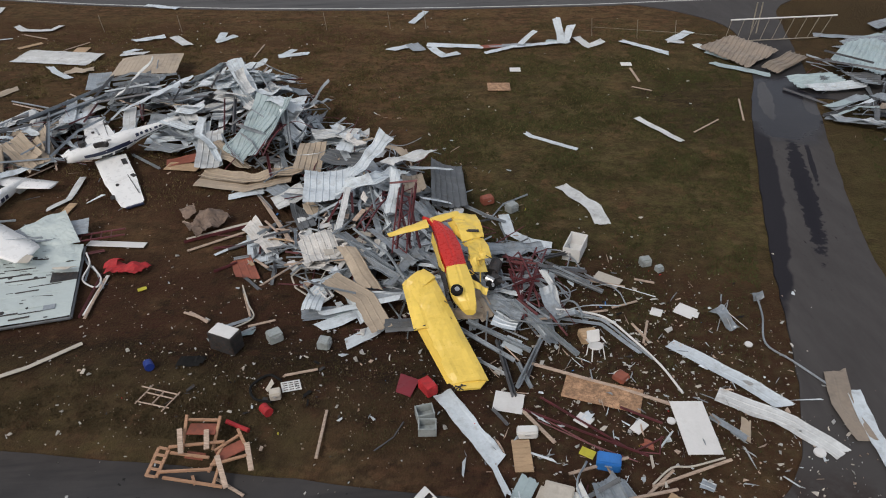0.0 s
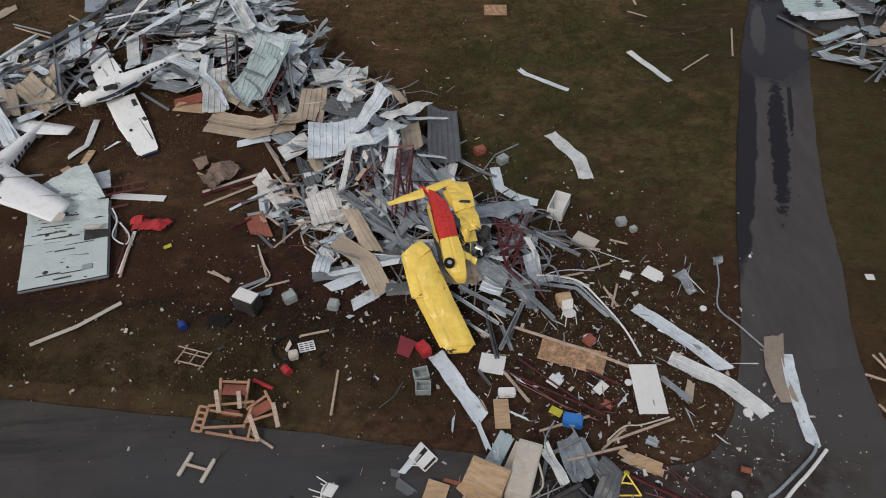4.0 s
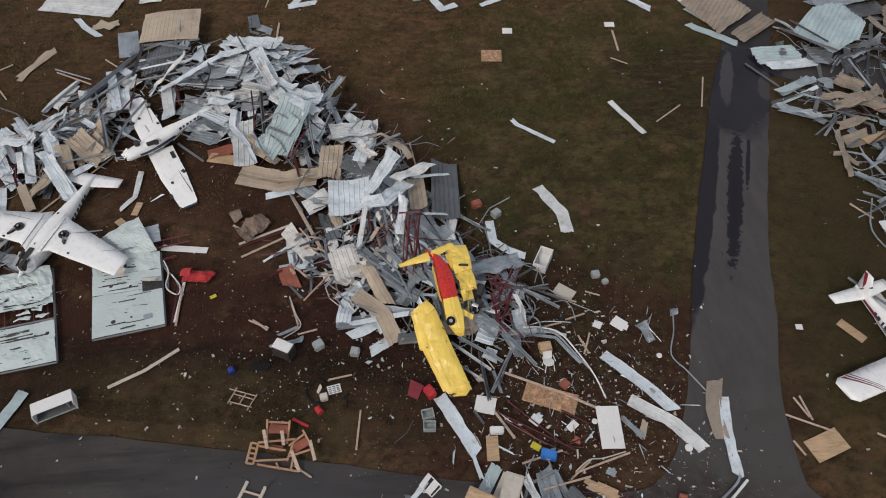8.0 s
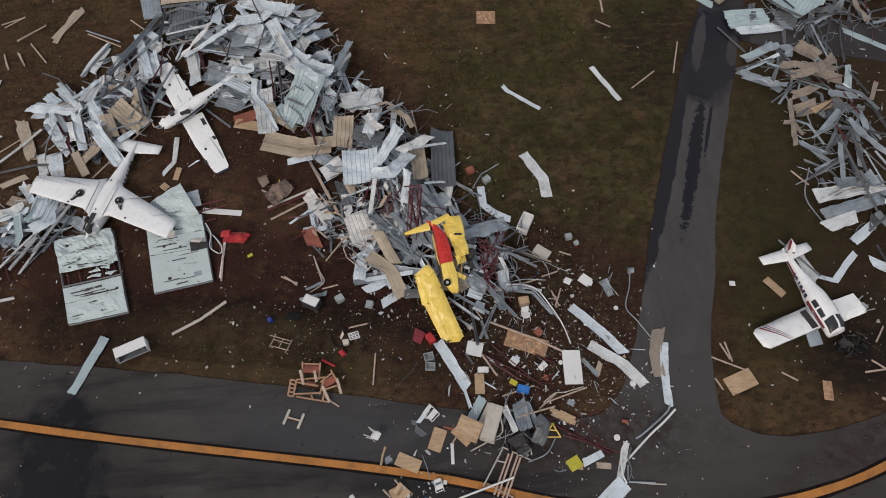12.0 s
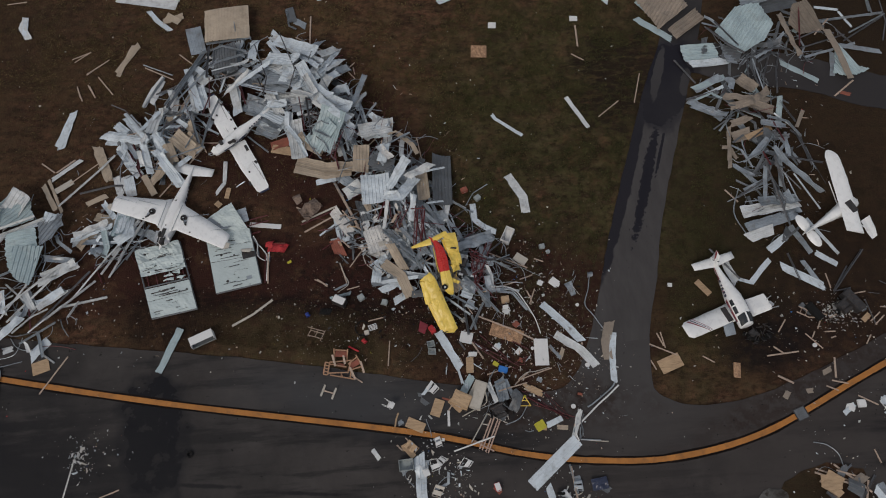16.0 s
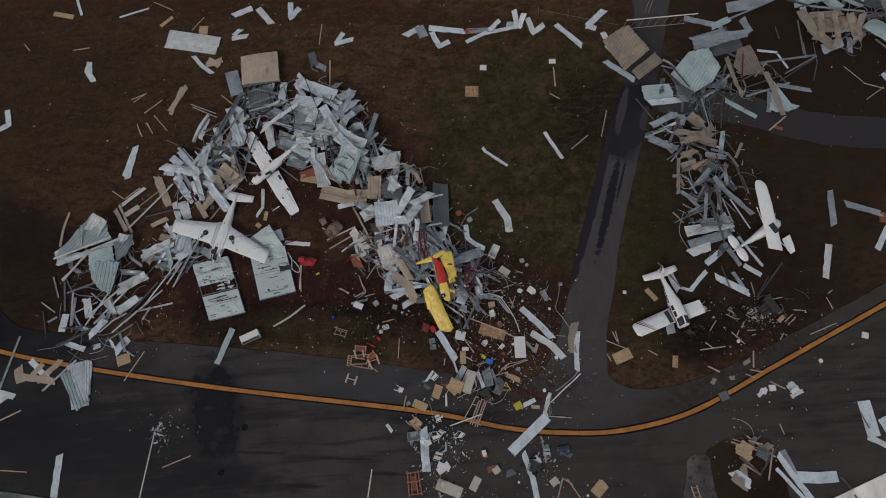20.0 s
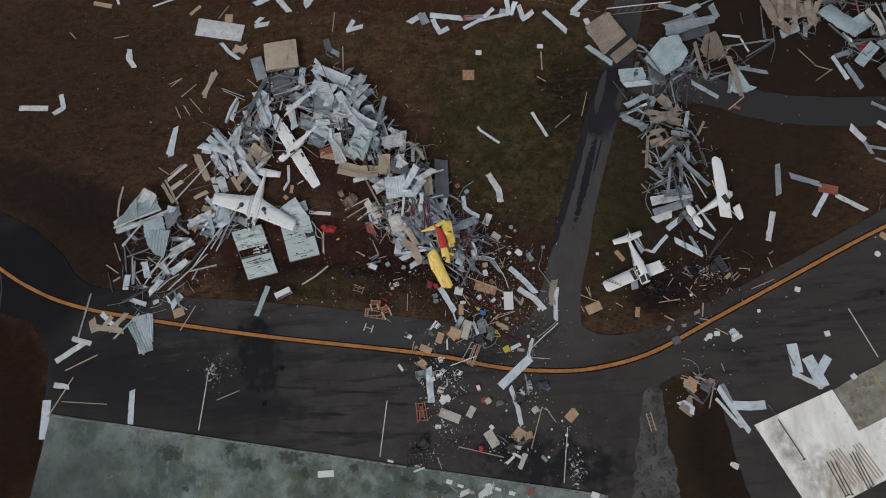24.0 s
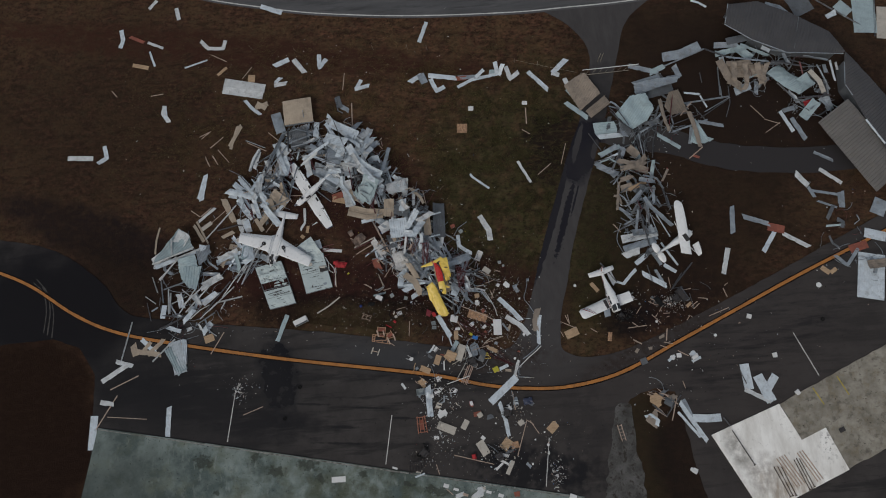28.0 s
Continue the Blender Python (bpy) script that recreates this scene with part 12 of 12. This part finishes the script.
# ---- maroon roof trusses bent into the heap ----
def roof_truss(a, b, w):
    a, b = Vector(a), Vector(b)
    e = empty("roof_truss", Matrix.Translation(a), "bent maroon steel roof truss in the heap", "roof truss", "maroon steel members")
    d = b - a
    side = Vector((0, 0, 1)).cross(d).normalized() * w
    n = max(3, round(d.length / 0.45))
    bow = Vector((0, 0, 0.12 * d.length))
    def at(f, s):
        return d * f + side * s + bow * (4 * f * (1 - f)) * (0.6 + 0.4 * s)
    for s in (-0.5, 0.5):
        for k in range(n):
            part("chord", rod(at(k / n, s), at((k + 1) / n, s), 0.035, 6), MAROON, e)
    for k in range(n):
        s = -0.5 if k % 2 else 0.5
        part("web", rod(at(k / n, s), at((k + 1) / n, -s), 0.024, 6), MAROON, e)
    return e


roof_truss((-3.69, 25.38, 2.2), (-4.08, 22.04, 1.3), 0.55)
roof_truss((-4.41, 26.16, 1.6), (-5.63, 24.06, 1.1), 0.40)
roof_truss((0.18, 21.78, 1.2), (0.59, 19.31, 0.5), 0.50)
roof_truss((1.45, 22.42, 0.9), (0.6, 20.42, 0.5), 0.40)
roof_truss((0.01, 21.34, 0.9), (1.33, 20.88, 0.7), 0.35)
roof_truss((-9.45, 33.07, 1.9), (-10.46, 30.39, 1.5), 0.35)


# ---- loose things on the apron and the painted floor ----
def lying_pole(a, b, r, mat, label):
    e = empty("pole", pose(a[0], a[1], 0.18), label, "pole", "poles on the floor")
    d = Vector((b[0] - a[0], b[1] - a[1], 0))
    part("tube", rod((0, 0, r), d + Vector((0, 0, r)), r, 10), mat, e)
    s = Vector((-d.y, d.x, 0)).normalized() * r * 3
    part("foot", rod(d - s + Vector((0, 0, r)), d + s + Vector((0, 0, r)), r * 1.1, 8), mat, e)
    return e


lying_pole((31.5, -0.9), (33.5, -5.1), 0.05, SOOT, "long thin dark pole lying on the white floor")
for a, b in (((35.7, -5.5), (37.0, -9.0)), ((36.15, -5.5), (37.3, -8.9)), ((36.6, -5.6), (37.7, -8.9)), ((38.2, -4.9), (39.4, -8.4)), ((38.5, -4.7), (39.7, -8.3)), ((38.85, -4.8), (40.0, -8.1))):
    lying_pole(a, b, 0.045, RUST_IRON, "rusty dark pipe lying on the white floor")
tagged(part("floor_hatch", box(0.75, 0.55, 0.06, (44.6, -1.9, 0.12), Matrix.Rotation(radians(20), 4, "Z"), 0.02), SOOT), "dark square drain hatch in the concrete", "hatch")


def trestle(x, y, yaw):
    """A red-brown open frame lying on its side."""
    e = empty("trestle", pose(x, y, 0.05, 0, 0, yaw), "red-brown open wooden trestle frame lying down", "trestle")
    for a, b in (((-0.55, -1.0, 0.1), (-0.45, 1.1, 0.5)), ((0.55, -1.0, 0.1), (0.45, 1.1, 0.5)), ((-0.25, -0.9, 0.5), (-0.2, 1.0, 0.1)), ((0.25, -0.9, 0.5), (0.2, 1.0, 0.1))):
        part("leg", rod(a, b, 0.06, 4), FRAMEWOOD, e)
    for yy, z in ((-0.85, 0.14), (0.2, 0.34), (0.95, 0.45)):
        part("rung", rod((-0.6, yy, z), (0.6, yy, z), 0.055, 4), FRAMEWOOD, e)
    part("panel", box(0.55, 1.2, 0.03, (0, 0.05, 0.12), None), RUST, e, "dark red panel")
    return e


trestle(-5.85, 2.6, 4)


def rack(x, y, yaw):
    e = empty("wire_rack", pose(x, y, 0.12, 0, 0, yaw), "black wire rack lying at the concrete edge", "rack")
    for k in range(6):
        part("bar", rod((-0.9 + 0.36 * k, -0.45, 0.12), (-0.75 + 0.36 * k, 0.5, 0.3), 0.045, 6), SOOT, e)
    part("rail", rod((-1.0, -0.45, 0.12), (1.05, -0.45, 0.12), 0.05, 6), SOOT, e)
    part("rail", rod((-0.85, 0.5, 0.3), (1.2, 0.5, 0.3), 0.05, 6), SOOT, e)
    return e


rack(-7.0, -2.3, 14)
engine_lump(3.2, -1.7, 25)
engine_lump(4.6, 3.3, 70)
cabinet("cabinet", 28.05, 15.95, 0.75, 1.75, 0.6, 32, SOOT, "black metal cabinet lying on its back", "cabinet")
cabinet("case", 25.1, 15.4, 0.6, 1.4, 0.3, 32, RUBBER, "black padded case on the soil", "case")
engine_lump(27.2, 15.7, 30)
for x, y in ((9.3, -1.9), (9.0, 0.6), (7.8, -0.2), (3.2, 2.1)):
    lid(x, y, 0.17)
FIELD = [(-8, 20, 7, 4, 270), (2, 17, 5, 4, 760), (-20, 22, 8, 5, 260), (5, 12, 4, 3, 330), (0, 8, 5, 3, 170), (0, 1, 4, 3.5, 190), (25, 15, 5, 2.5, 420), (28, 9, 7, 3, 160), (-12, 33, 6, 5, 200), (26, 31, 2.5, 6, 220), (-32, 21, 5, 5, 300), (45, 42, 6, 5, 260), (4, 28, 6, 8, 90), (-15, 54, 14, 2.5, 160), (-28, 9, 1.4, 1.4, 130)]
FIELD += [(50, 22, 4, 5, 150), (-30, 40, 10, 6, 140), (0, 40, 14, 10, 90), (24, 3, 2.5, 2, 120), (9, -2, 2.5, 3, 160), (-12, 16, 7, 2, 110), (-4.4, 5.5, 1.0, 2.2, 260), (-2.1, 5.4, 0.6, 1.2, 150), (-3, 0.5, 1.5, 1.5, 240), (3.3, -1.2, 1.3, 1.1, 300), (10, -4.0, 0.8, 1.0, 200), (26.9, 15.2, 0.9, 0.7, 420), (5.6, 3, 1.2, 1.2, 160), (-6, -1.6, 1.2, 0.8, 140), (0, -7, 5, 1.6, 160)]
flakes("scraps", FIELD, [WHITEBOARD, SCRAP, WHITE, WHITEBOARD, LUMBER, CREAM, SCRAP], 3, "small pale torn scraps strewn over the ground", 0.014, 0.125, 0.3)
flakes("chips", [(4.5, 15, 3.2, 3.2, 1500), (-1, 17, 4, 3, 700), (-8, 17.5, 5, 3, 700), (5, 20, 3, 3, 300), (-16, 20, 5, 4, 300)], [LUMBER, CREAM, LUMBER, SCRAP], 16, "tiny pale chips of wood and plaster on the mud", 0.008, 0.045, 0.4)
flakes("coloured_scraps", [(a, b, rx, ry, n // 16) for a, b, rx, ry, n in FIELD], [REDTARP, BLUEBOX, RUST, SOOT, LIME], 4, "small coloured and dark scraps strewn over the ground", 0.02, 0.09)
flakes("litter", [(-4.4, 5.4, 1.0, 2.2, 60), (-28.3, 8.6, 0.55, 0.9, 90), (-2.1, 5.6, 0.6, 1.2, 40), (9.9, -4.2, 0.5, 0.9, 40), (26.8, 15.3, 0.7, 0.6, 40), (3.4, -2.0, 1.2, 0.7, 40), (0.3, -6.4, 3.5, 0.9, 30), (-3.0, 0.3, 1.5, 1.2, 30), (6, 3, 1.2, 1.2, 30), (2, 11, 3, 2, 60), (3, 17, 4, 3, 90), (-6, 19, 4, 4, 80)], [WHITEBOARD, WHITE, SCRAP, CREAM, WHITEBOARD], 12, "white torn papers and plastic bits in the litter", 0.05, 0.30, 0.2)
flakes("dark_litter", [(-7.2, -0.9, 1.0, 0.5, 70), (3.6, -1.6, 1.3, 0.7, 90), (5.0, 3.2, 1.2, 0.7, 60), (-4.5, 1.0, 1.2, 1.0, 50), (0.9, 9.9, 1.2, 1.0, 60), (-9, 17, 2.5, 1.2, 60), (7, -4, 2, 0.8, 30), (3, 19, 3, 2, 80)], [SOOT, RUBBER], 13, "black oily bits and dark rags in the litter", 0.04, 0.2, 0.2)
flakes("splinters", [(-2.5, 24, 3, 4, 260), (3, 15, 4, 3, 300), (-28, 24, 5, 5, 160), (25, 30, 3, 6, 160), (-13, 36, 5, 4, 160)], [LUMBER, GALV, WHITE], 6, "splinters and strips in the wreckage", 0.08, 0.45, 0.04)


def tufts(n, seed, x0=-34, x1=34, y0=9, y1=57, mat=None, lo=0.03, hi=0.085, tall=0.11):
    """Short worn blades and dead leaves of the turf, in clumps, one joined mesh."""
    r = random.Random(seed)
    v, f = [], []
    while len(f) < n:
        x, y = r.uniform(x0, x1), r.uniform(y0, y1)
        clump = noise.noise((x * 0.35, y * 0.35, 7)) + 0.6 * noise.noise((x * 1.6, y * 1.6, 2)) + 0.5 * noise.noise((x * 4, y * 4, seed))
        if clump < r.uniform(-0.2, 0.5) or r.random() > 2.2 * math.exp(-2.6 * ((2 * x - x0 - x1) ** 2 / (x1 - x0) ** 2 + (2 * y - y0 - y1) ** 2 / (y1 - y0) ** 2)):
            continue
        if y < 15.6 - (x + 18) * 0.17 + 0.4 and x < 13 or (x - 9.6 > (y - 17) * 0.39 - 1.4 and x - 9.6 < (y - 17) * 0.39 + 4.8) or (x > 12 and y < 13 + (x - 20) * 0.42):
            continue
        s, t = r.uniform(lo, hi), r.uniform(0, 6.283)
        c, d, k, h = math.cos(t) * s, math.sin(t) * s, len(v), r.uniform(0.04, tall)
        z = 0.05 * noise.noise((x * 0.12, (y - 25) * 0.12, 0)) - 0.055
        v += [(x - d * 0.4, y + c * 0.4, z), (x + d * 0.4, y - c * 0.4, z), (x + c * 0.7, y + d * 0.7, z + h)]
        f.append((k, k + 1, k + 2))
    me = bpy.data.meshes.new("grass")
    me.from_pydata(v, [], f)
    me.materials.append(mat or BLADES)
    tagged(new("grass", me), "short worn straw and olive grass tufts", "grass", kind="stuff")


BLADES = material("dry_grass_blades", (0.08, 0.052, 0.03), 0.9, 0.0, 0.3, 0.35, 3, 0.0, (0.035, 0.025, 0.014), 0.8, 0.4, spec=0.05)
OLIVEBLADES = material("olive_grass_blades", (0.118, 0.094, 0.045), 0.9, 0.0, 0.3, 0.3, 3, 0.0, (0.05, 0.05, 0.02), 0.8, 0.4, spec=0.05)
GREENBLADES = material("green_grass_blades", (0.058, 0.066, 0.027), 0.9, 0.0, 0.3, 0.35, 3, 0.0, (0.08, 0.07, 0.034), 0.5, 0.25, spec=0.05)
VERGEBLADES = material("brown_olive_grass_blades", (0.076, 0.06, 0.034), 0.9, 0.0, 0.25, 0.3, 3, 0.0, (0.035, 0.032, 0.015), 0.7, 0.25, spec=0.05)
tufts(26000, 8, y0=24, mat=BLADES, lo=0.02, hi=0.055)
tufts(150000, 10, -8, 27, 12, 54, GREENBLADES, 0.02, 0.05, 0.1)
tufts(30000, 14, -24, -3, 12.5, 19.5, VERGEBLADES, 0.02, 0.05, 0.07)
tufts(110000, 11, -46, 16, 28, 59, OLIVEBLADES, 0.035, 0.085)
